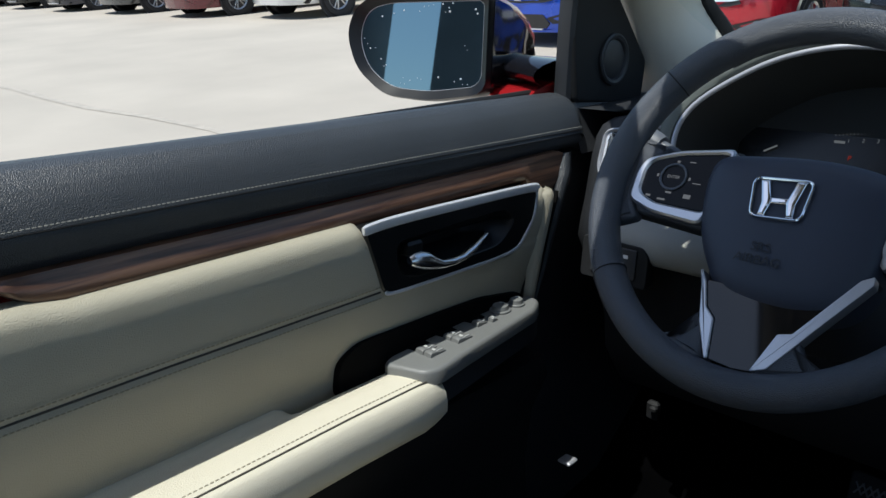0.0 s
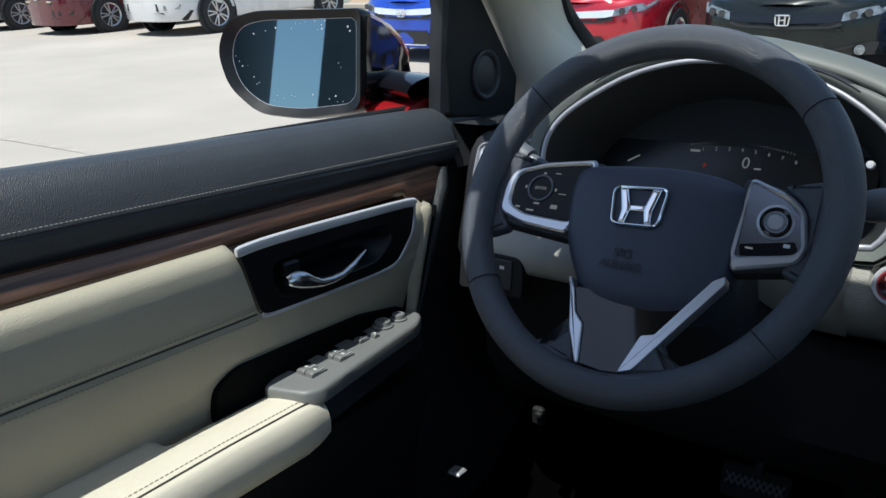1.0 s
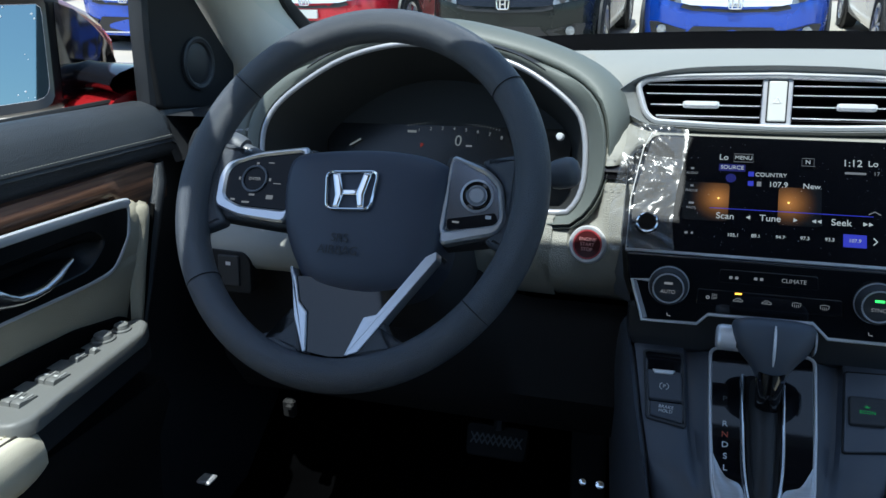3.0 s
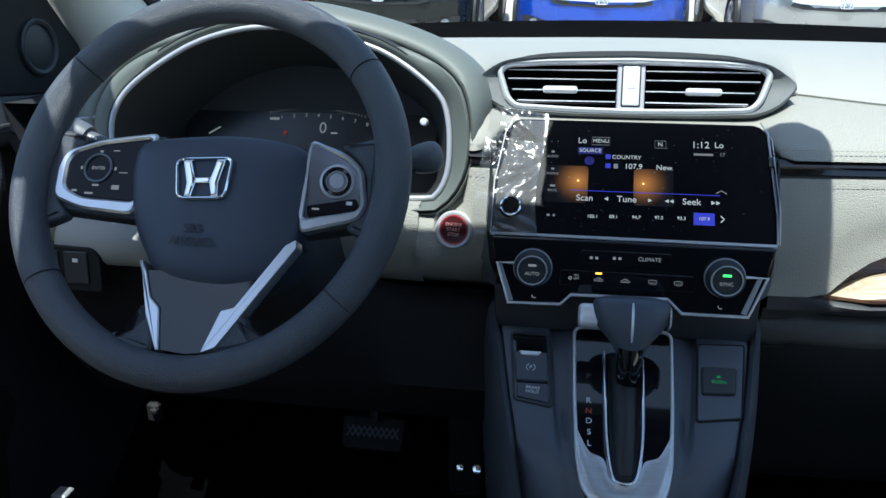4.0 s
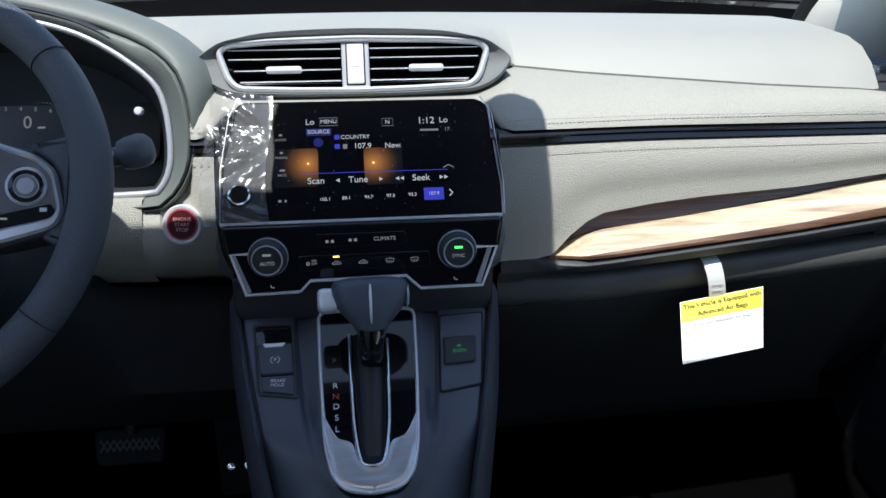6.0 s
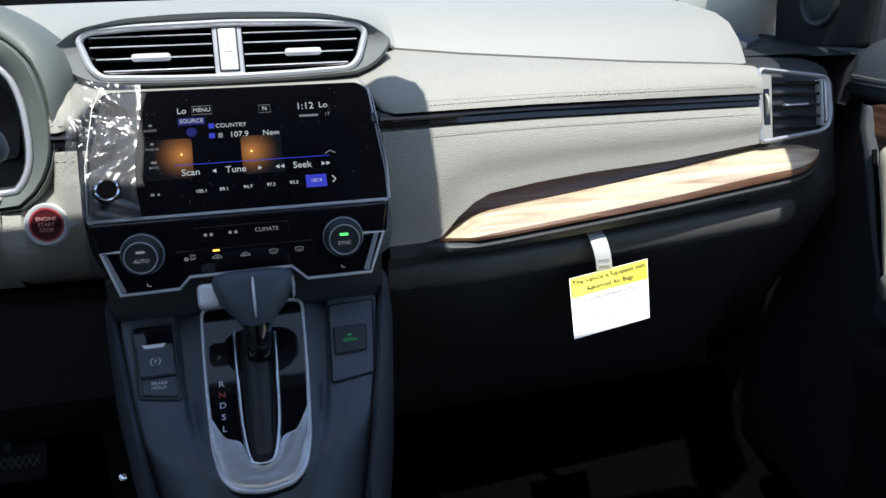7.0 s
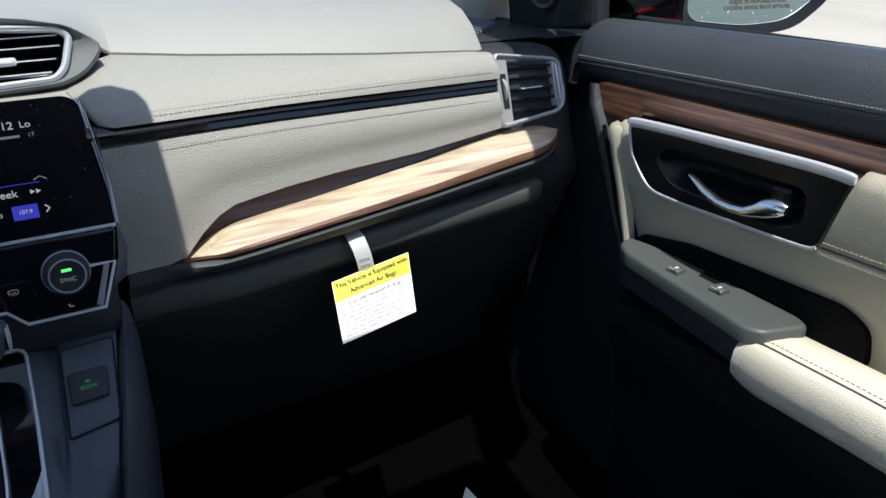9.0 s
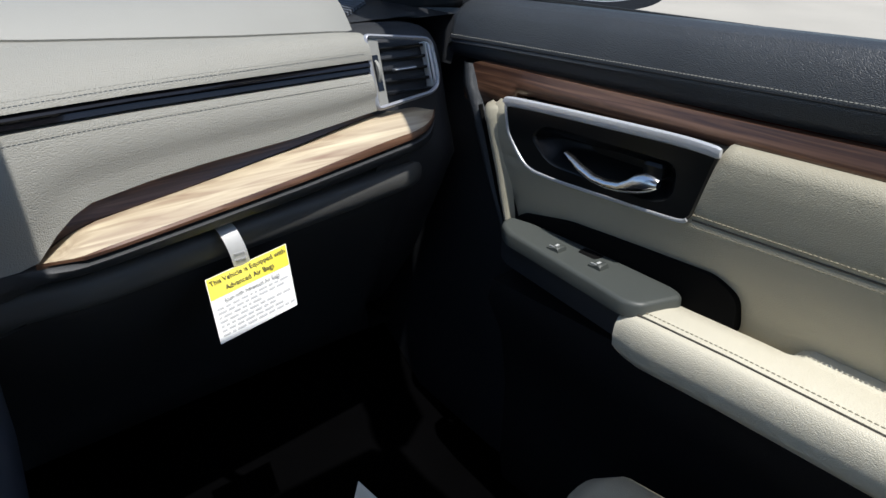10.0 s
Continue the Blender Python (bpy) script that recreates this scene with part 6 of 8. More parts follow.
part("arc_line", sweep([gm @ Vector((0.007 + u, 0.0446 - 1.5 * u * u, 0.0008)) for u in [-0.064 + 0.128 * k / 20 for k in range(21)]], 0.0006, seg=5), SILVER_DARK, dial, "thin silver arc")
cx = 0.0165
for k in range(9):
    u = -0.0495 + 0.0153 * k
    if k:
        text("dial_number", str(k), 0.0062, gm @ Matrix.Translation((u, on_dial(u), 0.0008)), DIAL_LIT, dial)
    for j in range(4):
        b = u + 0.0153 / 4 * j
        if k < 8:
            part("dial_tick", box((b, on_dial(b) + 0.0085, 0.0005), (0.0006, 0.0020, 0.0004), 0.0001, gm), DIAL_LIT, dial)
text("speed_number", "0", 0.019, gm @ Matrix.Translation((cx + 0.002, 0.0013, 0.0008)), DIAL_LIT, dial)
bar("speed_unit", cx + 0.016, -0.004, 0.008, 0.002, LIT_DIM, dial, gm, 0.0005)
bar("rev_bar", -0.0436, 0.012, 0.012, 0.003, DIAL_LIT, dial, gm @ Matrix.Translation((0, 0, 0)), 0.0005, "engine speed bar")
text("gear_mark", "P", 0.008, gm @ Matrix.Translation((cx - 0.045, -0.006, 0.0008)), glow("dial_red", (0.7, 0.06, 0.03), 0.25), dial)
part("needle", sweep([gm @ Vector(p) for p in ((-0.1245, -0.0095, 0.004), (-0.1105, -0.001, 0.004))], 0.0011, seg=6), DIAL_LIT, dial, "pale gauge needle")
bar("temp_bar", 0.118, -0.03, 0.010, 0.0015, DIAL_LIT, dial, gm, 0.0005)
bar("temp_bar", 0.121, -0.036, 0.006, 0.0022, glow("dial_red_mark", (0.8, 0.05, 0.02), 0.8), dial, gm, 0.0005)
part("trip_knob", lathe([(0.0042, 0), (0.0042, 0.006), (0.0032, 0.0075), (0, 0.008)], KM @ Matrix.Translation((0.161, 0.009, -0.012)), 16), SILVER, clu, "pale trip reset knob")

# ---- lower dashboard on the driver's side ----
knee = thing("knee_panel", "greige and black lower dashboard panel under the steering column", "dashboard panel")
rows = []
for k in range(26):
    x = -0.602 + 0.162 * k / 25
    f = 0.0
    g = min(1.0, max(0.0, (-0.575 - x) / 0.03))
    dy = 0.062 * f * f * (3 - 2 * f) + 0.05 * g
    rows.append([(x, 0.09, 1.105), (x, 0.03 + dy * 0.5, 1.094), (x, -0.012 + dy, 1.084), (x, -0.027 + dy, 1.073), (x, -0.032 + dy, 1.060), (x, -0.031 + dy, 1.047), (x, -0.024 + dy, 1.040), (x, 0.02 + dy * 0.6, 1.036)])
part("upper_panel", loft(rows), GREIGE_TOP, knee, "greige upper panel", angle=50)
rows = []
for k in range(20):
    x = -0.60 + 0.47 * k / 19
    g = min(1.0, max(0.0, (x + 0.45) / 0.03))
    d = min(1.0, max(0.0, (x + 0.30) / 0.06))
    rows.append([(x, 0.06, 1.042 + 0.013 * g - 0.06 * d), (x, 0.004 + 0.021 * g + 0.04 * d, 1.037 - 0.005 * g - 0.03 * d), (x, 0.0 + 0.005 * g + 0.035 * d, 0.99), (x, 0.01, 0.91), (x, 0.05, 0.85), (x, 0.12, 0.82), (x, 0.25, 0.82)])
part("lower_panel", loft(rows), LOWER_DOOR, knee, "black lower panel", angle=50)
fm = frame_at((-0.553, -0.034, 1.045), (1, 0, 0), (0, 0.1, 0.995))
bp = part("button_panel", plate(rounded([(-0.055, -0.030), (0.030, -0.030), (0.030, 0.006), (0.022, 0.016), (-0.055, 0.018)], 0.005, 4), fm, -0.015, 0.002, 0.001), RUBBER, knee, "black button panel")
for u in (-0.028, 0.004):
    part("button", plate(rounded([(u - 0.013, -0.022), (u + 0.013, -0.022), (u + 0.013, 0.012), (u - 0.013, 0.012)], 0.002), fm, 0, 0.0045, 0.001), BLACK, bp)
    bar("button_mark", u, 0.003, 0.006, 0.004, WHITE_PRINT, bp, fm @ Matrix.Translation((0, 0, 0.0045)), 0.0003)


# ---- steering wheel ----
WA = radians(33)
WM = frame_at((-0.3605, -0.11, 1.160), (1, 0, 0), (0, math.sin(WA), math.cos(WA)))
WN = WM.to_3x3() @ Vector((0, 0, 1))
wheel = thing("steering_wheel", "black leather steering wheel with silver spoke trim and chrome emblem", "steering wheel")


def W(u, v, n=0.0):
    return WM @ Vector((u, v, n))


def on_wheel(u, v, n):
    return WM @ Matrix.Translation((u, v, n))


ring = [W(0.162 * math.cos(a), (0.162 + 0.0045 * max(0.0, -math.sin(a)) ** 2) * math.sin(a)) for a in [2 * math.pi * k / 112 for k in range(112)]]
part("rim", sweep(ring, 0.0150, 0.0165, closed=True, seg=20, up=WN), WHEEL_LEATHER, wheel, "black grained leather rim", angle=80)
for a in (37.5, 143, 217, 322):
    c = Vector((math.cos(radians(a)), math.sin(radians(a)), 0))
    o = c * 0.162
    loop = [W(*(o + c * 0.01515 * math.cos(b) + Vector((0, 0, 1)) * 0.01665 * math.sin(b))) for b in [2 * math.pi * k / 24 for k in range(24)]]
    part("rim_seam", sweep(loop, 0.0006, closed=True, seg=5), RUBBER, wheel, "seam in the rim leather")
# airbag pad
pad = resample(catmull([(-0.062, 0.0295), (-0.030, 0.0355), (0.020, 0.0385), (0.060, 0.0350), (0.0840, 0.0270), (0.0900, 0.014), (0.0885, -0.020), (0.0868, -0.054), (0.0690, -0.083), (0.0320, -0.0955), (-0.0080, -0.0965), (-0.0285, -0.0900), (-0.0440, -0.0715), (-0.0590, -0.044), (-0.0665, -0.014), (-0.0690, 0.012)], 5, True), 90)
cx, cy = 0.008, -0.022
rows = []
for sc, n in ((0.97, -0.055), (1.0, -0.02), (1.0, -0.008), (0.985, -0.002), (0.95, 0.003), (0.88, 0.0062), (0.75, 0.0085), (0.5, 0.0102), (0.25, 0.0108)):
    rows.append([W(cx + (p.x - cx) * sc, cy + (p.y - cy) * sc, n - 0.004 * max(0, (cy - p.y) / 0.07) * sc) for p in pad])
bm = loft([r for r in rows], closed=True, caps=True)
part("airbag_pad", bm, PAD_PLASTIC, wheel, "black airbag pad", angle=70)
text("airbag_text", "SRS\nAIRBAG", 0.011, on_wheel(0.001, -0.0545, 0.0106) @ Matrix.Rotation(0.02, 4, "X"), plain("embossed_black", (0.012, 0.014, 0.018), 0.5), wheel)
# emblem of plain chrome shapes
EM = WM @ Matrix.Translation((0.0040, -0.0055, 0)) @ Matrix.Rotation(radians(3), 4, "Z")
em = part("emblem", sweep([EM @ Vector((p.x, p.y, 0.0128)) for p in rounded([(-0.0245, 0.0165), (0.0245, 0.0165), (0.0205, -0.0180), (-0.0205, -0.0180)], 0.007, 5)], 0.0014, 0.0016, closed=True, seg=8, up=WN), CHROME, wheel, "chrome emblem")
part("emblem_back", plate(rounded([(-0.0238, 0.0158), (0.0238, 0.0158), (0.0198, -0.0173), (-0.0198, -0.0173)], 0.006, 4), EM, 0.004, 0.0112, 0.0005), PAD_PLASTIC, em, "dark emblem ground")
for s in (-1, 1):
    q = [(s * 0.0190, 0.0148), (s * 0.0108, 0.0150), (s * 0.0062, -0.0015), (s * 0.0060, -0.0050), (s * 0.0085, -0.0165), (s * 0.0150, -0.0162), (s * 0.0140, -0.005)]
    part("emblem_bar", plate(q, EM, 0.010, 0.0150, 0.0018), CHROME, em, "flared chrome bar")
part("emblem_crossbar", plate([(-0.007, 0.0002), (0.007, 0.0002), (0.0066, -0.0052), (-0.0066, -0.0052)], EM, 0.010, 0.0143, 0.0012), CHROME, em, "chrome crossbar")
for s, lab in ((-1, "leather shoulder of the left spoke"), (1, "leather shoulder of the right spoke")):
    q = [(s * 0.112, 0.0330), (s * 0.148, 0.0420), (s * 0.158, 0.0), (s * 0.148, -0.0500), (s * 0.124, -0.0390), (s * 0.136, -0.024), (s * 0.139, 0.0), (s * 0.131, 0.019)]
    part("spoke_shoulder", plate(rounded(q, 0.006, 4), WM, -0.016, -0.0025, 0.004), WHEEL_LEATHER, wheel, lab, angle=70)
# left spoke
BODY = [(-0.152, 0.022), (-0.100, 0.034), (-0.045, 0.040), (-0.055, -0.040), (-0.105, -0.036), (-0.152, -0.032)]
part("spoke_body", plate(rounded(BODY, 0.008, 3), WM, -0.03, -0.009, 0.003), BLACK, wheel, "black left spoke")
LF = rounded([(-0.1405, 0.006), (-0.1345, 0.0205), (-0.102, 0.0315), (-0.050, 0.0390), (-0.062, -0.0365), (-0.112, -0.0325), (-0.139, -0.0235)], 0.007, 4)
LI = rounded([(-0.1315, 0.010), (-0.1255, 0.0185), (-0.102, 0.0265), (-0.055, 0.0335), (-0.062, -0.0245), (-0.112, -0.0225), (-0.1305, -0.0145)], 0.006, 4)
lsp = part("left_spoke_frame", ringplate(LF, LI, WM, -0.012, -0.0005, 72, 0.002), SPOKE_SILVER, wheel, "silver left spoke frame")
part("control_face", plate(LI, WM, -0.012, -0.0025, 0.001), KEY_BLACK, lsp, "gloss black control face")
part("joypad", sweep([W(-0.102 + 0.0125 * math.cos(a), 0.0045 + 0.0125 * math.sin(a), -0.0015) for a in [2 * math.pi * k / 24 for k in range(24)]], 0.0012, 0.001, closed=True, seg=6, up=WN), DARK_GREY, lsp, "round key pad")
text("key_text", "ENTER", 0.0042, on_wheel(-0.102, 0.0045, -0.0021), LIT_DIM, lsp)
for u, v, w, h in ((-0.102, 0.020, 0.003, 0.002), (-0.102, -0.011, 0.006, 0.0018), (-0.118, 0.0045, 0.002, 0.003), (-0.086, 0.0045, 0.002, 0.003), (-0.121, -0.0165, 0.005, 0.002), (-0.107, -0.0185, 0.008, 0.0018), (-0.083, -0.0125, 0.007, 0.004), (-0.088, 0.021, 0.006, 0.001), (-0.078, 0.001, 0.008, 0.0008)):
    bar("key_mark", u, v, w, h, LIT_DIM, lsp, on_wheel(0, 0, -0.0025), 0.0004)
# right spoke
BODY = [(0.155, 0.010), (0.122, 0.030), (0.080, 0.040), (0.080, -0.046), (0.135, -0.036), (0.155, -0.030)]
part("spoke_body", plate(rounded(BODY, 0.008, 3), WM, -0.03, -0.009, 0.003), BLACK, wheel, "black right spoke")
RF = rounded([(0.0875, 0.037), (0.122, 0.0240), (0.1355, 0.012), (0.1425, -0.020), (0.1365, -0.0325), (0.0870, -0.0455)], 0.006, 4)
RI = rounded([(0.0895, 0.0315), (0.1195, 0.0200), (0.1315, 0.009), (0.1370, -0.018), (0.1335, -0.0245), (0.0880, -0.0335)], 0.005, 4)
rsp = part("right_spoke_frame", ringplate(RF, RI, WM, -0.012, 0.0005, 72, 0.002), SPOKE_SILVER, wheel, "silver right spoke frame")
RT = WM @ Matrix.Translation((0.112, 0, -0.0015)) @ Matrix.Rotation(radians(6), 4, "Y") @ Matrix.Rotation(radians(7), 4, "X") @ Matrix.Translation((-0.112, 0, 0))   # tipped a little, so that it mirrors the open roof
part("control_face", plate(RI, RT, -0.012, -0.0024, 0.0006), SPOKE_FACE, rsp, "blue-grey glossy control face")
part("control_lower", plate(rounded([(0.0905, -0.0215), (0.1310, -0.0125), (0.1345, -0.0190), (0.1320, -0.0235), (0.0925, -0.0310)], 0.002), RT, -0.004, -0.0012, 0.0005), KEY_BLACK, rsp, "black lower key")
bar("key_mark", 0.126, -0.0170, 0.005, 0.003, WHITE_PRINT, rsp, RT @ Matrix.Translation((0, 0, -0.0012)), 0.0004)
bar("key_mark", 0.0985, -0.0235, 0.006, 0.0016, LIT_DIM, rsp, RT @ Matrix.Translation((0, 0, -0.0012)), 0.0004)
dl = part("dial_pad", lathe([(0.0145, -0.002), (0.0145, 0.0015), (0.0125, 0.0025), (0.0085, 0.0018), (0.0078, 0.0005), (0.006, 0.003), (0, 0.0032)], RT @ Matrix.Translation((0.1140, 0.0008, -0.003)), 30), SILVER_DARK, rsp, "round dial pad")
part("dial_groove", sweep([RT @ Matrix.Translation((0.1140, 0.0008, -0.0008)) @ Vector((0.0108 * math.cos(a), 0.0108 * math.sin(a), 0)) for a in [2 * math.pi * k / 30 for k in range(30)]], 0.0018, 0.0009, closed=True, seg=6, up=WN), PIANO, dl, "black ring")
# lower spoke: silver sides, satin face and a dark hollow
part("lower_spoke", plate(rounded([(-0.046, -0.070), (0.090, -0.050), (0.050, -0.105), (0.030, -0.150), (-0.024, -0.152), (-0.034, -0.100)], 0.006, 3), WM, -0.03, -0.010, 0.003), BLACK, wheel, "black lower spoke")
for pts in ([(-0.062, -0.138), (-0.047, -0.1335), (-0.0365, -0.122), (-0.0345, -0.108), (-0.026, -0.120), (-0.020, -0.150), (-0.050, -0.156)], [(0.082, -0.136), (0.062, -0.132), (0.054, -0.122), (0.050, -0.114), (0.032, -0.126), (0.022, -0.150), (0.050, -0.156)]):
    part("spoke_root", plate(rounded(pts, 0.004, 3), WM, -0.012, 0.002, 0.004), WHEEL_LEATHER, wheel, "leather root of the lower spoke", angle=70)
part("silver_side", plate(rounded([(-0.0440, -0.0750), (-0.0318, -0.1199), (-0.0175, -0.1500), (-0.0145, -0.1490), (-0.0200, -0.1150), (-0.0292, -0.1065), (-0.0362, -0.0860)], 0.0015), WM, -0.012, 0.0030, 0.0010), SPOKE_SILVER, wheel, "silver left edge of the lower spoke")
GT = WM @ Matrix.Rotation(radians(3), 4, "Y")
part("gloss_face", plate([(-0.0362, -0.0840), (-0.0288, -0.1062), (-0.0196, -0.1146), (-0.0140, -0.1490), (0.0060, -0.1510), (0.0207, -0.1492), (0.0326, -0.1150), (0.0440, -0.1105), (0.0700, -0.0700), (0.0300, -0.0850), (-0.0200, -0.0830)], GT, -0.012, 0.0008, 0.0006), PIANO, wheel, "gloss black face of the lower spoke")
part("silver_side", plate(rounded([(0.0208, -0.1490), (0.0330, -0.1141), (0.0438, -0.1108), (0.0793, -0.0573), (0.0880, -0.0520), (0.0888, -0.0590), (0.0579, -0.1055), (0.0441, -0.1270), (0.0328, -0.1440)], 0.0015), WM, -0.012, 0.0030, 0.0005), SPOKE_SILVER, wheel, "silver right edge of the lower spoke")
# steering column and stalks
col = thing("steering_column", "black steering column shroud with two stalks", "steering column")
rows = []
for n, w, h, dv in ((-0.035, 0.050, 0.045, -0.02), (-0.055, 0.058, 0.052, -0.02), (-0.12, 0.066, 0.06, -0.022), (-0.22, 0.072, 0.066, -0.03)):
    rows.append([W(math.copysign(abs(math.cos(a)) ** 0.6, math.cos(a)) * w, dv + math.copysign(abs(math.sin(a)) ** 0.6, math.sin(a)) * h, n) for a in [2 * math.pi * k / 32 for k in range(32)]])
part("shroud", loft(rows, closed=True, caps=True), BLACK, col, "black column shroud", angle=60)
for s, tip in ((-1, (-0.170, 0.058)), (1, (0.176, 0.046))):
    pts = catmull([W(s * 0.05, 0.0, -0.085), W(s * 0.09, 0.025, -0.075), W(s * 0.135, tip[1] * 0.8, -0.064), W(tip[0], tip[1], -0.060)], 5)
    st = part("stalk", sweep(pts, 0.0075, 0.0075, seg=12, taper=[0.75 + 0.45 * (k / (len(pts) - 1)) ** 2 for k in range(len(pts))]), DARK_GREY, col, "charcoal control stalk", angle=60)
    e = Vector(pts[-1])
    d = (Vector(pts[-1]) - Vector(pts[-2])).normalized()
    part("stalk_end", sweep([e - d * 0.012, e - d * 0.006, e + d * 0.004, e + d * 0.010, e + d * 0.0135, e + d * 0.015], 0.0145, 0.0145, seg=20, taper=[0.82, 0.95, 1, 0.88, 0.6, 0.15]), DARK_GREY, st, "twist end of the stalk", angle=60)
    for k in range(2):
        p = e - d * (0.018 + 0.006 * k) + WN * 0.0085
        part("stalk_mark", box((0, 0, 0), (0.003, 0.005, 0.0005), 0.0002, Matrix.Translation(p) @ WM.to_3x3().to_4x4()), WHITE_PRINT, st)


# ---- outside ----
WORLD = Matrix.Identity(4)
CONCRETE = pbr("pale_concrete", (0.43, 0.387, 0.328), 0.9, bump=0.4, scale=40, vary=0.09, vscale=0.6)
EARTH = pbr("tan_earth", (0.36, 0.27, 0.17), 0.95, bump=0.5, scale=8, vary=0.15, vscale=0.8)
LINE_WHITE = pbr("white_line_paint", (0.7, 0.69, 0.66), 0.8, vary=0.1, vscale=5)
bm = bmesh.new()
loft([[(x, y, 0) for x in (-400, -40, -20, 0, 20, 40, 400)] for y in (-400, -30, 0, 12, 30, 400)], bm=bm)
solo("ground", bm, CONCRETE, "sunlit pale concrete car park", "car park", kind="structure", m=WORLD)
bm = box((0, 15.2, 0.07), (120, 0.3, 0.14), 0.03)
solo("kerb", bm, CONCRETE, "pale concrete kerb behind the parked cars", "kerb", kind="structure", m=WORLD)
bm = loft([[(x, y, z) for x in (-60, -30, 0, 30, 60)] for y, z in ((15.35, 0.12), (18, 0.5), (24, 1.6), (40, 2.4))])
solo("bank", bm, EARTH, "bare tan earth bank beyond the kerb", "earth bank", kind="structure", m=WORLD)
JOINT = pbr("joint_filler", (0.41, 0.37, 0.315), 0.85, vary=0.12, vscale=9)
bm = loft([[(x + dx, 2.3 + 0.045 * (x + 10) + 0.06 * math.sin(x * 1.7) + w, 0.004) for w in (-0.05, 0.05)] for x in range(-19, 0) for dx in (0,)])
solo("joint", bm, JOINT, "paler filled joint across the concrete", "pavement joint", kind="structure", m=WORLD)
for x in (-8.0, -5.4, -3.15, -1.0, 1.25, 3.6, 5.9):
    solo("parking_line", box((x, 11.2, 0.003), (0.11, 5.0, 0.006), 0.002), LINE_WHITE, "white painted parking line on the concrete", "parking line", "parking lines", m=WORLD)

TYRE = pbr("tyre_rubber", (0.02, 0.02, 0.021), 0.8, bump=0.2, scale=60)
ALLOY = pbr("alloy_rim", (0.55, 0.55, 0.56), 0.3, 0.8)
CARGLASS = pbr("tinted_car_glass", (0.02, 0.025, 0.028), 0.05, vary=0.1, coat=0.5)
LAMP = pbr("headlamp_lens", (0.24, 0.26, 0.28), 0.08, 0.3, vary=0.5, vscale=26, coat=0.6)
LAMP_BOWL = pbr("headlamp_bowl", (0.05, 0.053, 0.06), 0.12, 0.3, coat=0.5)
BLACK_TRIM = pbr("black_bumper_trim", (0.022, 0.022, 0.024), 0.5)
PLATE_W = plain("pale_plate", (0.62, 0.62, 0.6), 0.5)


def paint(name, color, metal=0.3, coat=1.0):
    return pbr(name, color, 0.28, metal, vary=0.06, vscale=2.0, coat=coat, spec=0.5 * coat)


PAINTS = {"blue": paint("blue_car_paint", (0.01, 0.07, 0.5)), "red": paint("bright_red_car_paint", (0.5, 0.012, 0.03)), "black": paint("black_car_paint", (0.008, 0.012, 0.012), 0.1, 0.45), "white": paint("white_car_paint", (0.7, 0.7, 0.68), 0.0),
          "maroon": paint("maroon_car_paint", (0.11, 0.008, 0.018)), "grey": paint("grey_car_paint", (0.07, 0.075, 0.08)), "silver": paint("silver_car_paint", (0.42, 0.42, 0.42), 0.6), "dark": paint("dark_blue_car_paint", (0.012, 0.016, 0.035))}
PLAN = [(0.0, 0.0), (0.28, 0.008), (0.5, 0.04), (0.68, 0.11), (0.79, 0.22), (0.855, 0.40), (0.885, 0.7), (0.895, 1.2), (0.90, 2.0), (0.90, 3.0), (0.885, 3.7), (0.83, 4.2), (0.62, 4.42), (0.3, 4.48), (0.0, 4.5)]


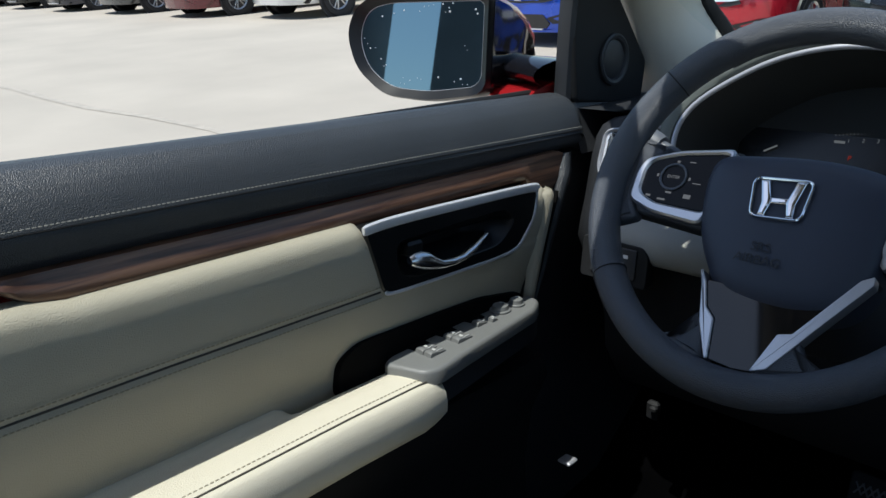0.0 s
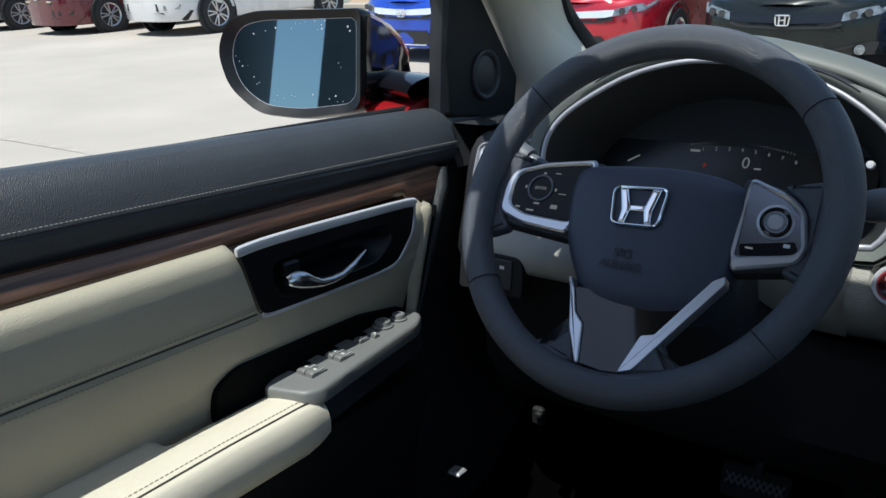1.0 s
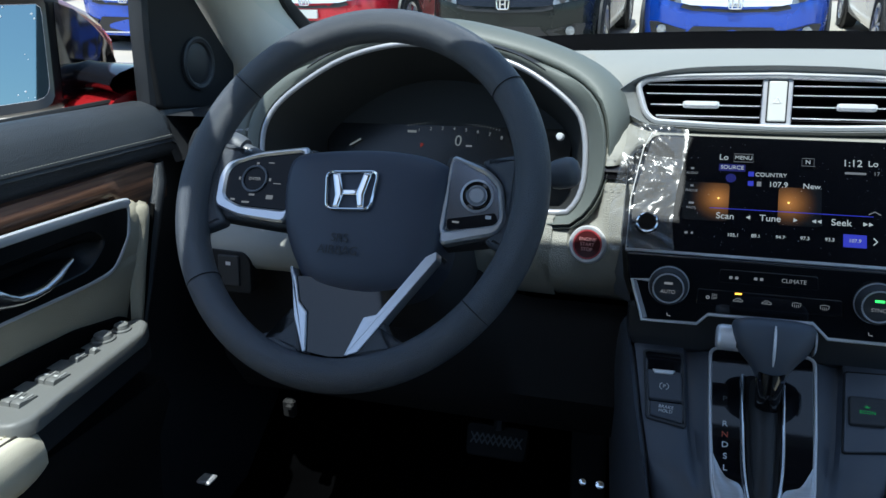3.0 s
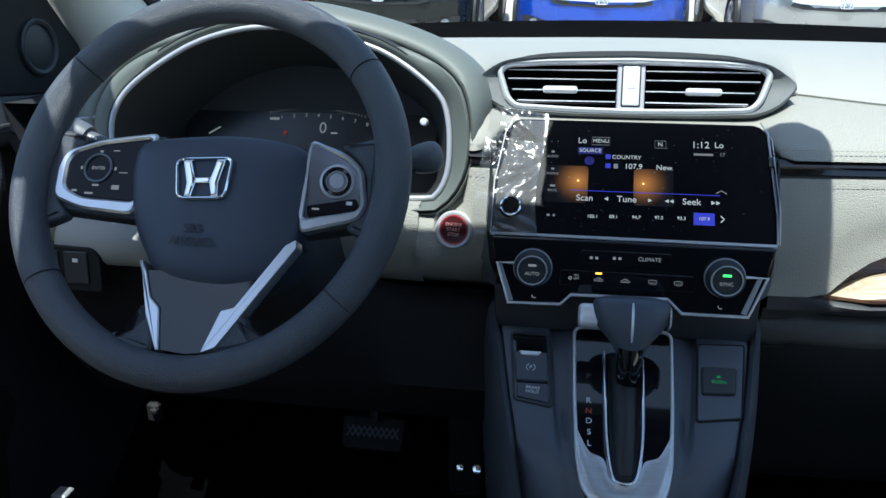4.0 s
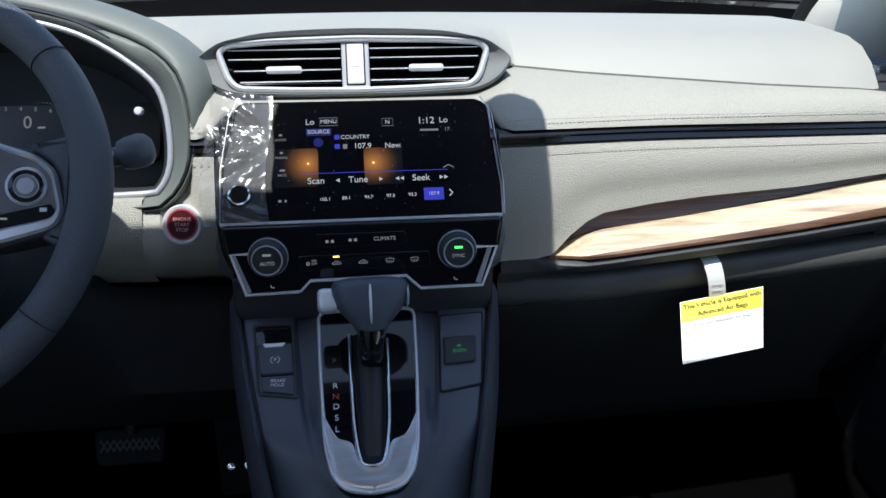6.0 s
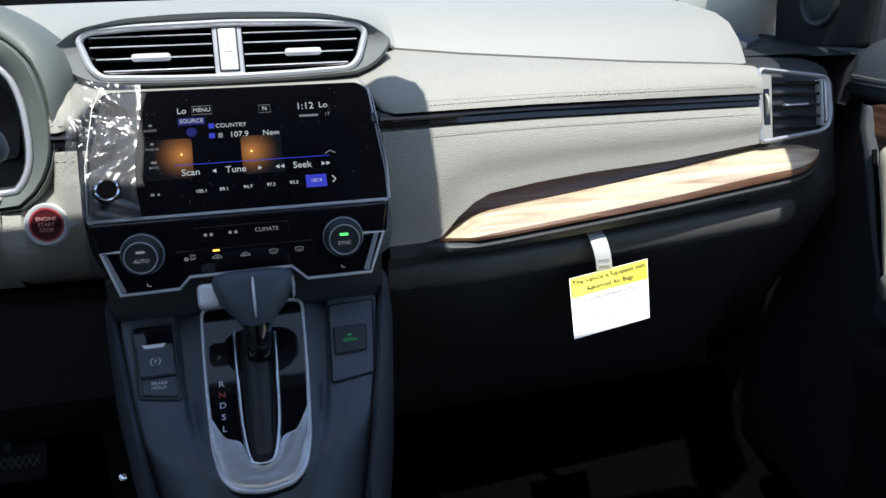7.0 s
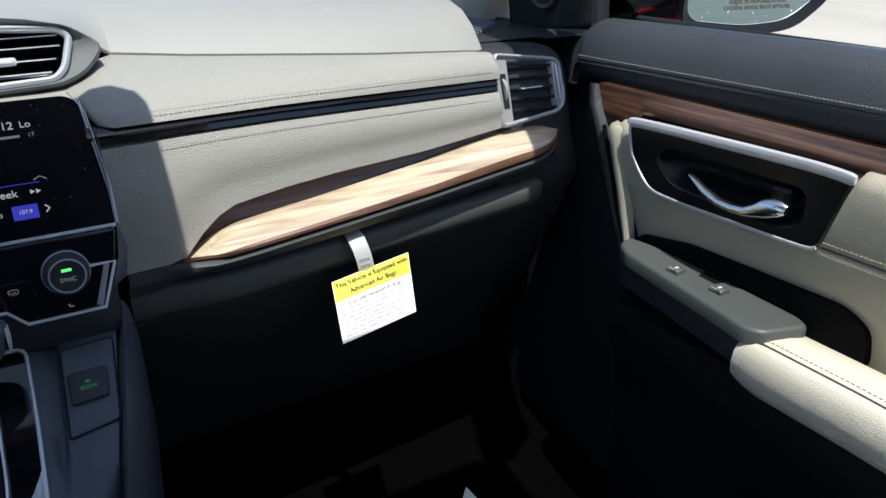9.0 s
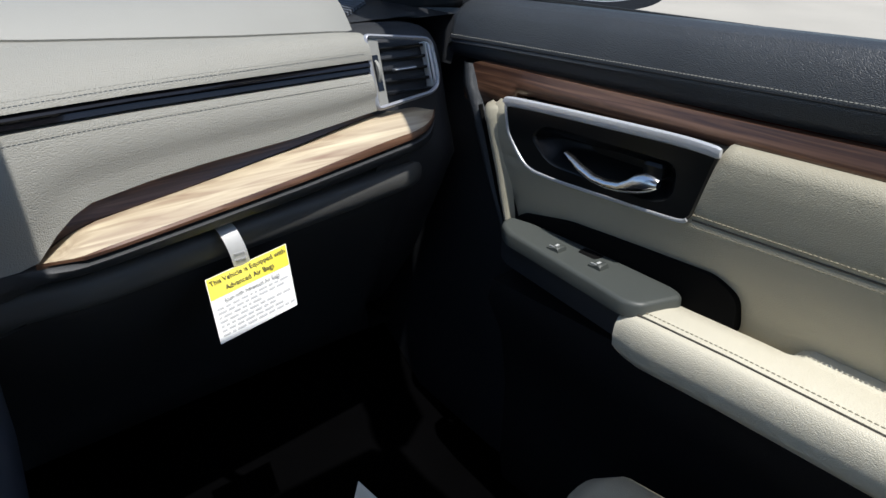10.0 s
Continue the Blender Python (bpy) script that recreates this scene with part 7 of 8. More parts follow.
def vehicle(name, label, x, y, color, kind="sedan", group="parked cars"):
    W, L = {"sedan": (1.0, 1.0), "pickup": (1.1, 1.18), "van": (1.1, 1.14), "suv": (1.04, 1.02)}[kind]
    nose, shoulder, roof, gnd, wr = {"sedan": (0.74, 0.93, 1.42, 0.19, 0.325), "pickup": (1.02, 1.16, 1.80, 0.28, 0.385), "van": (0.90, 1.05, 1.74, 0.2, 0.36), "suv": (0.95, 1.08, 1.68, 0.24, 0.36)}[kind]
    t = thing(name, label, "car", group, m=Matrix.Translation((x, y, 0)))
    P = [(px * W, py * L) for px, py in PLAN]

    def ztop(py):
        return nose + (shoulder - nose) * min(1.0, (py / (1.1 * L)) ** 0.7)

    def nose_y(px, z):
        u = abs(px) / (0.9 * W)
        base = 0.0
        for (a, b), (c, d) in zip(P, P[1:]):
            if a <= abs(px) <= c:
                base = b + (d - b) * (abs(px) - a) / (c - a)
                break
        f = (z - gnd) / (nose - gnd)
        return base + 0.10 * max(0, 0.42 - f) ** 1.5 + 0.28 * max(0.0, f - 0.72) ** 1.4

    loop = P + [(-px, py) for px, py in P[-2:0:-1]]
    rows = []
    for f, tuck in ((0.0, 0.07), (0.04, 0.03), (0.2, 0.012), (0.4, 0.0), (0.6, 0.0), (0.75, 0.004), (0.88, 0.02), (0.96, 0.05), (1.0, 0.09)):
        row = []
        for px, py in loop:
            z = gnd + (ztop(py) - gnd) * f
            yy = nose_y(px, gnd + (nose - gnd) * f) if py < 0.3 * L else py
            row.append((px * (1 - tuck), yy + (0 if py < 0.3 * L else -0.4 * tuck * (1 if py > 3 * L else 0)), z))
        rows.append(row)
    body = part("body", loft([r + [r[0]] for r in rows]), PAINTS[color], t, angle=45)
    n = len(P)
    top = rows[-1]
    rows = []
    for i in range(1, n - 1):
        r, l = Vector(top[i]), Vector(top[len(loop) - i])
        rows.append([r.lerp(l, k / 8) + Vector((0, -0.05 * math.sin(math.pi * k / 8) if i < 4 else 0, (0.05 if i > 3 else 0.02 * i) * math.sin(math.pi * k / 8))) for k in range(9)])
    part("hood", loft(rows), PAINTS[color], t, angle=60)
    # cabin
    g0, g1 = (1.15 * L, 3.95 * L) if kind != "pickup" else (1.35 * L, 3.0 * L)
    if kind == "van":
        g0, g1 = 0.95 * L, 4.35 * L
    def cab(w, a, b, z):
        q = rounded([(-w * 0.86, a), (w * 0.86, a), (w, a + 0.35), (w, b - 0.3), (w * 0.85, b), (-w * 0.85, b), (-w, b - 0.3), (-w, a + 0.35)], 0.12, 2)
        return [(p.x, p.y, z) for p in q]
    c1, c2 = cab(0.80 * W, g0, g1, shoulder - 0.04), cab(0.60 * W, g0 + 0.62, g1 - (0.5 if kind == "sedan" else 0.2), roof - 0.05)
    part("cabin_glass", loft([c1, c2], closed=True), CARGLASS, t, "dark tinted glass", angle=50)
    c4 = [(px * 0.8, (py - 2.4 * L) * 0.85 + 2.4 * L, roof) for px, py, z in c2]
    part("roof", loft([c2, c4], closed=True, caps=True), PAINTS[color], t, angle=60)
    # wheels
    for s in (-1, 1):
        for wy in (0.88 * L, 3.52 * L):
            m = Matrix.Translation((s * (0.9 * W - 0.078), wy, wr)) @ Matrix.Rotation(radians(90) * s, 4, "Y")
            arch = part("wheel_arch", lathe([(wr * 1.14, 0.05), (wr * 1.16, 0.075), (wr * 1.20, 0.078), (wr * 1.22, 0.05)], m, 28), BLACK_TRIM, t, "dark wheel arch lip")
            part("wheel_well", lathe([(0, 0.060), (wr * 1.14, 0.062), (wr * 1.15, 0.04)], m, 28), TYRE, arch, "dark wheel well")
            wh = part("wheel", lathe([(wr * 0.66, 0.03), (wr * 0.68, 0.088), (wr * 0.80, 0.098), (wr * 0.96, 0.088), (wr, 0.06), (wr, -0.09), (wr * 0.9, -0.11)], m, 32), TYRE, t, "black tyre")
            part("rim", lathe([(wr * 0.69, 0.075), (wr * 0.66, 0.088), (wr * 0.60, 0.07), (wr * 0.58, 0.02)], m, 32), ALLOY, wh, "alloy rim")
            part("brake_disc", lathe([(0, 0.062), (wr * 0.6, 0.0625)], m, 24), BLACK_TRIM, wh, "dark hollow behind the spokes")
            for k in range(10):
                a = 2 * math.pi * k / 10 + (0.12 if k % 2 else -0.12)
                part("spoke", box((wr * 0.36 * math.cos(a), wr * 0.36 * math.sin(a), 0.077), (wr * 0.58, wr * 0.085, 0.02), 0.006, m @ Matrix.Translation((wr * 0.36 * math.cos(a), wr * 0.36 * math.sin(a), 0)) @ Matrix.Rotation(a, 4, "Z") @ Matrix.Translation((-wr * 0.36 * math.cos(a), -wr * 0.36 * math.sin(a), 0))), ALLOY, wh)

    # front details laid on the nose
    def patch(name, pts, off, mat, lab="", parent=t, th=0.03):
        pts = rounded(pts, 0.012, 2)
        bm = bmesh.new()
        f = [bm.verts.new((px, nose_y(px, z) - off, z)) for px, z in pts]
        bm.faces.new(f)
        b = [bm.verts.new((px, nose_y(px, z) - off + th, z)) for px, z in pts]
        for i in range(len(pts)):
            bm.faces.new((f[i], f[i - 1], b[i - 1], b[i]))
        return part(name, bm, mat, parent, lab)

    h = nose - gnd
    Z = lambda f: gnd + h * f
    if kind == "sedan":
        patch("grille", [(-0.50 * W, Z(0.71)), (-0.38 * W, Z(0.66)), (0, Z(0.64)), (0.38 * W, Z(0.66)), (0.50 * W, Z(0.71)), (0.46 * W, Z(0.80)), (0, Z(0.83)), (-0.46 * W, Z(0.80))], 0.012, BLACK_TRIM, "black grille")
        patch("grille_bar", [(-0.52 * W, Z(0.80)), (-0.40 * W, Z(0.755)), (0, Z(0.735)), (0.40 * W, Z(0.755)), (0.52 * W, Z(0.80)), (0.50 * W, Z(0.90)), (0, Z(0.855)), (-0.50 * W, Z(0.90))], 0.022, SILVER if color in ("red", "blue", "silver") else PIANO, "wing-shaped grille bar")
        for s in (-1, 1):
            lp = patch("headlight", [(s * 0.49 * W, Z(0.78)), (s * 0.78 * W, Z(0.88)), (s * 0.85 * W, Z(1.04)), (s * 0.66 * W, Z(0.985)), (s * 0.50 * W, Z(0.91))], 0.035, LAMP, "clear headlight", th=0.06)
            for k in range(2):
                px = s * (0.58 + 0.11 * k) * W
                part("lamp_bowl", lathe([(0.035, 0), (0.035, 0.012), (0.028, 0.014), (0, 0.006)], Matrix.Translation((px, nose_y(px, Z(0.875 + 0.03 * k)) - 0.033, Z(0.875 + 0.03 * k))) @ Matrix.Rotation(radians(90), 4, "X"), 16), LAMP_BOWL, lp, "round lamp bowl")
            patch("bumper_pocket", [(s * 0.50 * W, Z(0.20)), (s * 0.76 * W, Z(0.22)), (s * 0.79 * W, Z(0.44)), (s * 0.70 * W, Z(0.45)), (s * 0.42 * W, Z(0.33))], 0.022, BLACK_TRIM, "black fog lamp pocket")
            part("fog_lamp", lathe([(0.045, 0), (0.045, 0.02), (0.038, 0.022), (0, 0.016)], Matrix.Translation((s * 0.66 * W, nose_y(0.66 * W, Z(0.33)) - 0.022, Z(0.33))) @ Matrix.Rotation(radians(90), 4, "X"), 18), LAMP, t, "round fog lamp")
        patch("lower_intake", [(-0.40 * W, Z(0.09)), (0.40 * W, Z(0.09)), (0.46 * W, Z(0.20)), (0.36 * W, Z(0.40)), (-0.36 * W, Z(0.40)), (-0.46 * W, Z(0.20))], 0.022, BLACK_TRIM, "black lower intake")
        patch("chin", [(-0.74 * W, Z(0.02)), (0.74 * W, Z(0.02)), (0.78 * W, Z(0.10)), (0.4 * W, Z(0.06)), (-0.4 * W, Z(0.06)), (-0.78 * W, Z(0.10))], 0.03, PAINTS[color] if color == "blue" else BLACK_TRIM, "front chin")
        patch("chrome_line", [(-0.36 * W, Z(0.062)), (0.36 * W, Z(0.062)), (0.36 * W, Z(0.085)), (-0.36 * W, Z(0.085))], 0.034, SILVER, "thin bright line on the chin")
        if color == "red":
            patch("number_plate", [(-0.155, Z(0.46)), (0.155, Z(0.46)), (0.155, Z(0.62)), (-0.155, Z(0.62))], 0.05, PLATE_W, "pale blank number plate")
        zl = Z(0.79)
    else:
        patch("grille", [(-0.42 * W, Z(0.60)), (0.42 * W, Z(0.60)), (0.47 * W, Z(0.90)), (-0.47 * W, Z(0.90))], 0.012, BLACK_TRIM, "black grille")
        for f in (0.68, 0.78, 0.88):
            patch("grille_bar", [(-0.45 * W, Z(f - 0.02)), (0.45 * W, Z(f - 0.02)), (0.46 * W, Z(f + 0.02)), (-0.46 * W, Z(f + 0.02))], 0.024, CHROME if kind == "van" else SILVER_DARK, "chrome grille bar")
        for s in (-1, 1):
            patch("headlight", [(s * 0.48 * W, Z(0.76)), (s * 0.80 * W, Z(0.82)), (s * 0.85 * W, Z(0.98)), (s * 0.49 * W, Z(0.92))], 0.014, LAMP, "clear headlight")
            patch("fog_pocket", [(s * 0.56 * W, Z(0.28)), (s * 0.78 * W, Z(0.30)), (s * 0.80 * W, Z(0.42)), (s * 0.56 * W, Z(0.40))], 0.012, LAMP if kind == "pickup" else BLACK_TRIM, "fog lamp")
        patch("bumper", [(-0.82 * W, Z(0.02)), (0.82 * W, Z(0.02)), (0.86 * W, Z(0.26)), (0.5 * W, Z(0.22)), (-0.5 * W, Z(0.22)), (-0.86 * W, Z(0.26))], 0.03, BLACK_TRIM if kind != "van" else PAINTS[color], "front bumper skirt")
        patch("lower_intake", [(-0.46 * W, Z(0.26)), (0.46 * W, Z(0.26)), (0.44 * W, Z(0.44)), (-0.44 * W, Z(0.44))], 0.008, BLACK_TRIM, "black lower intake")
        zl = Z(0.80)
    ey = nose_y(0, zl) - 0.04
    q = rounded([(-0.055, -0.045), (0.055, -0.045), (0.065, 0.045), (-0.065, 0.045)], 0.015, 3)
    em = part("emblem", sweep([(p.x, ey, zl + p.y) for p in q], 0.007, closed=True, seg=6), CHROME, t, "chrome emblem")
    for s in (-1, 1):
        part("emblem_bar", box((s * 0.026, ey, zl), (0.018, 0.012, 0.078), 0.004), CHROME, em)
    part("emblem_crossbar", box((0, ey, zl), (0.04, 0.012, 0.014), 0.003), CHROME, em)
    for s in (-1, 1):
        mr = part("door_mirror", box((s * 0.98 * W, g0 + 0.25, shoulder + 0.10), (0.2, 0.1, 0.13), 0.04), PAINTS[color], t, "door mirror")
    return t


vehicle("sedan_car", "blue compact sedan parked nose-out", -6.75, 7.45, "blue")
vehicle("sedan_car", "red compact sedan parked nose-out", -4.33, 7.40, "red")
vehicle("sedan_car", "black compact sedan parked nose-out", -2.07, 7.25, "black")
vehicle("sedan_car", "blue compact sedan parked beside an empty bay", 0.10, 7.55, "blue")
vehicle("sedan_car", "silver compact sedan parked nose-out", 2.42, 7.8, "silver")
vehicle("sedan_car", "dark grey sedan parked at the row's end", 4.75, 7.8, "grey")
vehicle("pickup_truck", "white pickup truck with black bumper trim", -14.15, 8.6, "white", "pickup")
vehicle("minivan", "dark red minivan parked nose-out", -17.0, 8.1, "maroon", "van")
vehicle("hatchback_car", "grey sport utility car in the row", -20.3, 8.0, "grey", "suv")
vehicle("sedan_car", "dark blue sedan in the row", -23.4, 7.9, "dark")
vehicle("sedan_car", "black sedan in the row", -26.6, 7.9, "black")
vehicle("sedan_car", "grey sedan at the row's far end", -29.8, 7.9, "grey")

# dark buildings behind, seen in the door mirror, with a lamp post
BUILDING = pbr("dark_building_panel", (0.07, 0.085, 0.11), 0.6, bump=0.2, scale=3, vary=0.2, vscale=0.4)
bm = box((-17.5, -32.0, 5.5), (11.6, 5.0, 11.0), 0.05)
b = solo("showroom_building", bm, BUILDING, "dark panelled showroom building behind the car", "building", m=WORLD)
bm = box((-3.2, -31.0, 5.5), (9.6, 5.0, 11.0), 0.05)
solo("showroom_building", bm, BUILDING, "dark panelled building beside the showroom", "building", m=WORLD)
lp = thing("street_lamp", "tall thin dark lamp post in the car park", "street lamp", m=Matrix.Translation((-10.2, -28.0, 0)))
part("pole", sweep([(0, 0, 0), (0, 0, 5.4)], 0.05, seg=10, up=(1, 0, 0)), BLACK_TRIM, lp)
part("arm", sweep([(0, 0, 5.4), (0.8, 0, 5.45)], 0.04, seg=8), BLACK_TRIM, lp)
part("lamp_head", box((1.0, 0, 5.43), (0.5, 0.25, 0.1), 0.03), BLACK_TRIM, lp)


# ---- door mirrors ----
def door_mirror(s, up):
    t = thing("door_mirror", "red door mirror with a black rim and wet mirror glass", "door mirror", "door mirrors")
    n = Vector((0.27, -0.96, up)).normalized()
    u = Vector((0.2, 0.057, 0.0)).normalized()
    v = n.cross(u) if n.cross(u).z > 0 else u.cross(n)
    dz = 0.0 if s < 0 else -0.012
    o = Vector((-0.958, 0.0485, 1.262 + dz))

    def Q(a, b, c):
        p = o + u * a + v * b + n * c
        return Vector((p.x * (-s), p.y, p.z))

    glass = resample(rounded([(-0.103, 0.012), (-0.088, 0.050), (-0.05, 0.059), (0.099, 0.060), (0.103, 0.054), (0.103, -0.046), (0.092, -0.057), (0.02, -0.066), (-0.045, -0.062), (-0.088, -0.032)], 0.022, 5), 72)
    rim = resample(rounded([(-0.124, 0.018), (-0.104, 0.060), (-0.06, 0.072), (0.108, 0.072), (0.114, 0.066), (0.114, -0.058), (0.102, -0.069), (0.02, -0.080), (-0.055, -0.074), (-0.105, -0.036)], 0.022, 5), 72)
    rows = []
    for sc, sv, c in ((0.22, 0.25, -0.190), (0.42, 0.5, -0.180), (0.66, 0.72, -0.145), (0.85, 0.90, -0.095), (0.96, 0.98, -0.045), (1.0, 1.0, -0.005)):
        rows.append([Q(0.098 + (p.x - 0.098) * sc, p.y * sv - 0.012 * (1 - sv), c) for p in rim])
    part("housing", loft(rows, closed=True, caps=False), RED_PAINT, t, "glossy red housing", angle=60)
    rows = [[Q(p.x * 1.012, p.y * 1.015, -0.02) for p in rim], [Q(p.x * 1.006, p.y * 1.006, 0.004) for p in rim], [Q(p.x * 0.985, p.y * 0.985, 0.009) for p in rim], [Q(p.x, p.y, 0.002) for p in glass]]
    part("rim", loft(rows, closed=True), LATCH_BLACK, t, "black rim", angle=50)
    bm = loft([[Q(0.116, -0.056 + 0.119 * f, -0.004), Q(0.1175, -0.056 + 0.114 * f, -0.05), Q(0.117, -0.054 + 0.096 * f, -0.10), Q(0.114, -0.050 + 0.070 * f, -0.15), Q(0.108, -0.046 + 0.044 * f, -0.18)] for f in (0, 0.25, 0.5, 0.75, 1.0)])
    part("inner_cheek", bm, PIANO, t, "black inner cheek of the housing", angle=60)
    bm = bmesh.new()
    bm.faces.new([bm.verts.new(Q(p.x * 0.995, p.y * 0.995, 0.001)) for p in glass])
    gl = part("mirror_glass", bm, MIRROR, t, "mirror glass with water drops")
    part("glass_edge", sweep([Q(p.x, p.y, 0.0015) for p in glass], 0.0006, closed=True, seg=5), SILVER_DARK, gl, "pale edge of the glass")
    DROP = pbr("water_drop", (0.75, 0.8, 0.85), 0.05, 0.3)
    rnd = random.Random(5 if s < 0 else 9)
    for k in range(34):
        i = rnd.randrange(72)
        f = 0.72 + 0.24 * rnd.random()
        p = glass[i]
        r = 0.0006 + 0.0011 * rnd.random() ** 2
        c = Q(p.x * f, p.y * f, 0.001)
        m = Matrix.Translation(c) @ (Vector((n.x * -s, n.y, n.z))).to_track_quat("Z", "Y").to_matrix().to_4x4()
        part("water_drop", lathe([(r, 0), (r * 0.8, r * 0.5), (0, r * 0.75)], m, 8), DROP, gl)
    if s > 0:
        gx = (Q(0.0, 0, 0) - Q(0.01, 0, 0)).normalized()
        gm = frame_at(Q(0.0, -0.040, 0.0022), gx, Q(0, 0.01, 0) - Q(0, 0, 0))
        text("mirror_text", "OBJECTS IN MIRROR ARE\nCLOSER THAN THEY APPEAR", 0.0075, gm, plain("mirror_print", (0.16, 0.13, 0.12), 0.6), gl)
    # arm to the door
    rows = []
    for px, py, pz, hy, hz in ((0.778, 0.160, 1.222, 0.075, 0.020), (0.81, 0.155, 1.225, 0.06, 0.018), (0.85, 0.15, 1.228, 0.045, 0.017), (0.89, 0.15, 1.232, 0.04, 0.020)):
        rows.append([(s * px, py + hy * math.cos(a), pz + dz + hz * math.sin(a)) for a in [2 * math.pi * k / 16 for k in range(16)]])
    part("arm", loft(rows, closed=True), PIANO, t, "black mirror arm", angle=60)
    rows = []
    for px, py, pz, hy, hz in ((0.782, 0.155, 1.185, 0.08, 0.026), (0.83, 0.155, 1.190, 0.07, 0.022), (0.89, 0.15, 1.195, 0.05, 0.014)):
        rows.append([(s * px, py + hy * math.cos(a), pz + dz + hz * math.sin(a)) for a in [2 * math.pi * k / 16 for k in range(16)]])
    part("arm_foot", loft(rows, closed=True, caps=True), RED_PAINT, t, "red foot of the arm", angle=60)
    return t


door_mirror(-1, 0.12)
door_mirror(1, -0.01)


# ---- small things ----
# warning tag hanging from the glovebox
TAGW = pbr("white_tag_card", (0.82, 0.82, 0.8), 0.5, vary=0.02)
TAGY = pbr("yellow_tag_print", (0.85, 0.72, 0.02), 0.5, vary=0.02)
tag = thing("warning_tag", "white and yellow airbag warning tag hanging from the glovebox", "tag")
tl, trc, br, bl = Vector((0.3316, 0.03, 0.971)), Vector((0.4224, 0.03, 0.985)), Vector((0.4094, -0.01, 0.9336)), Vector((0.324, -0.01, 0.919))


def tag_at(a, b, h=0.0):
    top, bot = tl.lerp(trc, a), bl.lerp(br, a)
    n = (trc - tl).cross(bl - tl).normalized()
    n = n if n.y < 0 else -n
    return top.lerp(bot, b) + n * (h + 0.002 * math.sin(math.pi * a) * math.sin(math.pi * b))


part("card", loft([[tag_at(i / 8, j / 8) for i in range(9)] for j in range(9)]), TAGW, tag, "white card")
part("yellow_field", loft([[tag_at(0.008 + 0.984 * i / 8, 0.012 + 0.33 * j / 3, 0.0004) for i in range(9)] for j in range(4)]), TAGY, tag, "yellow heading")
tu, tv = (tag_at(1, 0.5) - tag_at(0, 0.5)).normalized(), (tag_at(0.5, 0) - tag_at(0.5, 1)).normalized()
INK = plain("black_ink", (0.02, 0.02, 0.02), 0.6)
for body, b, size in (("This Vehicle is Equipped with", 0.10, 0.0072), ("Advanced Air Bags", 0.245, 0.0072), ("Even with Advanced Air Bags", 0.42, 0.0052)):
    text("tag_text", body, size, frame_at(tag_at(0.5, b, 0.0013), tu, tv), INK if b < 0.4 else plain("grey_ink", (0.25, 0.25, 0.25)), tag)
rnd = random.Random(3)
FAINT = plain("faint_ink", (0.5, 0.5, 0.5), 0.6)
for k in range(7):
    a, a1, bm = 0.05, 0.93 - 0.25 * rnd.random() * (k % 3), bmesh.new()
    while a < a1:
        w = 0.03 + 0.09 * rnd.random()
        loft([[tag_at(c, b, 0.0006) for c in (a, a + w / 2, min(a + w, 0.95))] for b in (0.493 + 0.066 * k, 0.522 + 0.066 * k)], bm=bm)
        a += w + 0.022
    part("print_bar", bm, FAINT, tag, "unreadable printed line")
st = [Vector(p) for p in ((0.3535, 0.048, 1.0165), (0.3530, 0.034, 1.0150), (0.3545, 0.0275, 1.008), (0.3585, 0.0260, 0.994), (0.3625, 0.0285, 0.978), (0.3650, 0.0315, 0.966))]
part("strap", loft([[p, p + Vector((0.009, -0.0008, 0.001)), p + Vector((0.018, 0.0, 0.002))] for p in catmull(st, 4)]), TAGW, tag, "white paper strap", angle=60)
for k in range(5):
    for j in range(6):
        if (k * 3 + j * j) % 3 != 1:
            f = (0.990 - 0.0024 * j - 0.978) / 0.016
            p = Vector((0.3625 - 0.004 * f + 0.0042 + 0.0024 * k, 0.0270 - 0.0022 * f, 0.9915 - 0.0024 * j))
            part("print_bar", box(p, (0.0018, 0.0006, 0.0018), 0.0002), FAINT, tag)

# pedals, mat wrap and footwell bits
brk = thing("brake_pedal", "black ribbed brake pedal hanging in the footwell", "pedal", "pedals")
pm = frame_at((-0.309, 0.20, 0.724), (1, 0, 0), (0, 0.45, 0.89))
part("pad", plate(rounded([(-0.042, -0.022), (0.042, -0.022), (0.045, 0.024), (-0.045, 0.024)], 0.008), pm, -0.012, 0.002, 0.002), RUBBER, brk, "black rubber pad")
for k in range(9):
    for d in (-1, 1):
        part("tread_rib", box((-0.032 + 0.008 * k, 0.003, 0.0026), (0.0022, 0.018, 0.002), 0.0006, pm @ Matrix.Translation((-0.032 + 0.008 * k, 0.003, 0)) @ Matrix.Rotation(radians(32 * d), 4, "Z") @ Matrix.Translation((0.032 - 0.008 * k, -0.003, 0))), DARK_GREY, brk)
part("arm", sweep([(-0.305, 0.20, 0.745), (-0.30, 0.24, 0.85), (-0.295, 0.32, 0.97)], 0.008, 0.012, seg=8), BLACK, brk, "steel pedal arm")
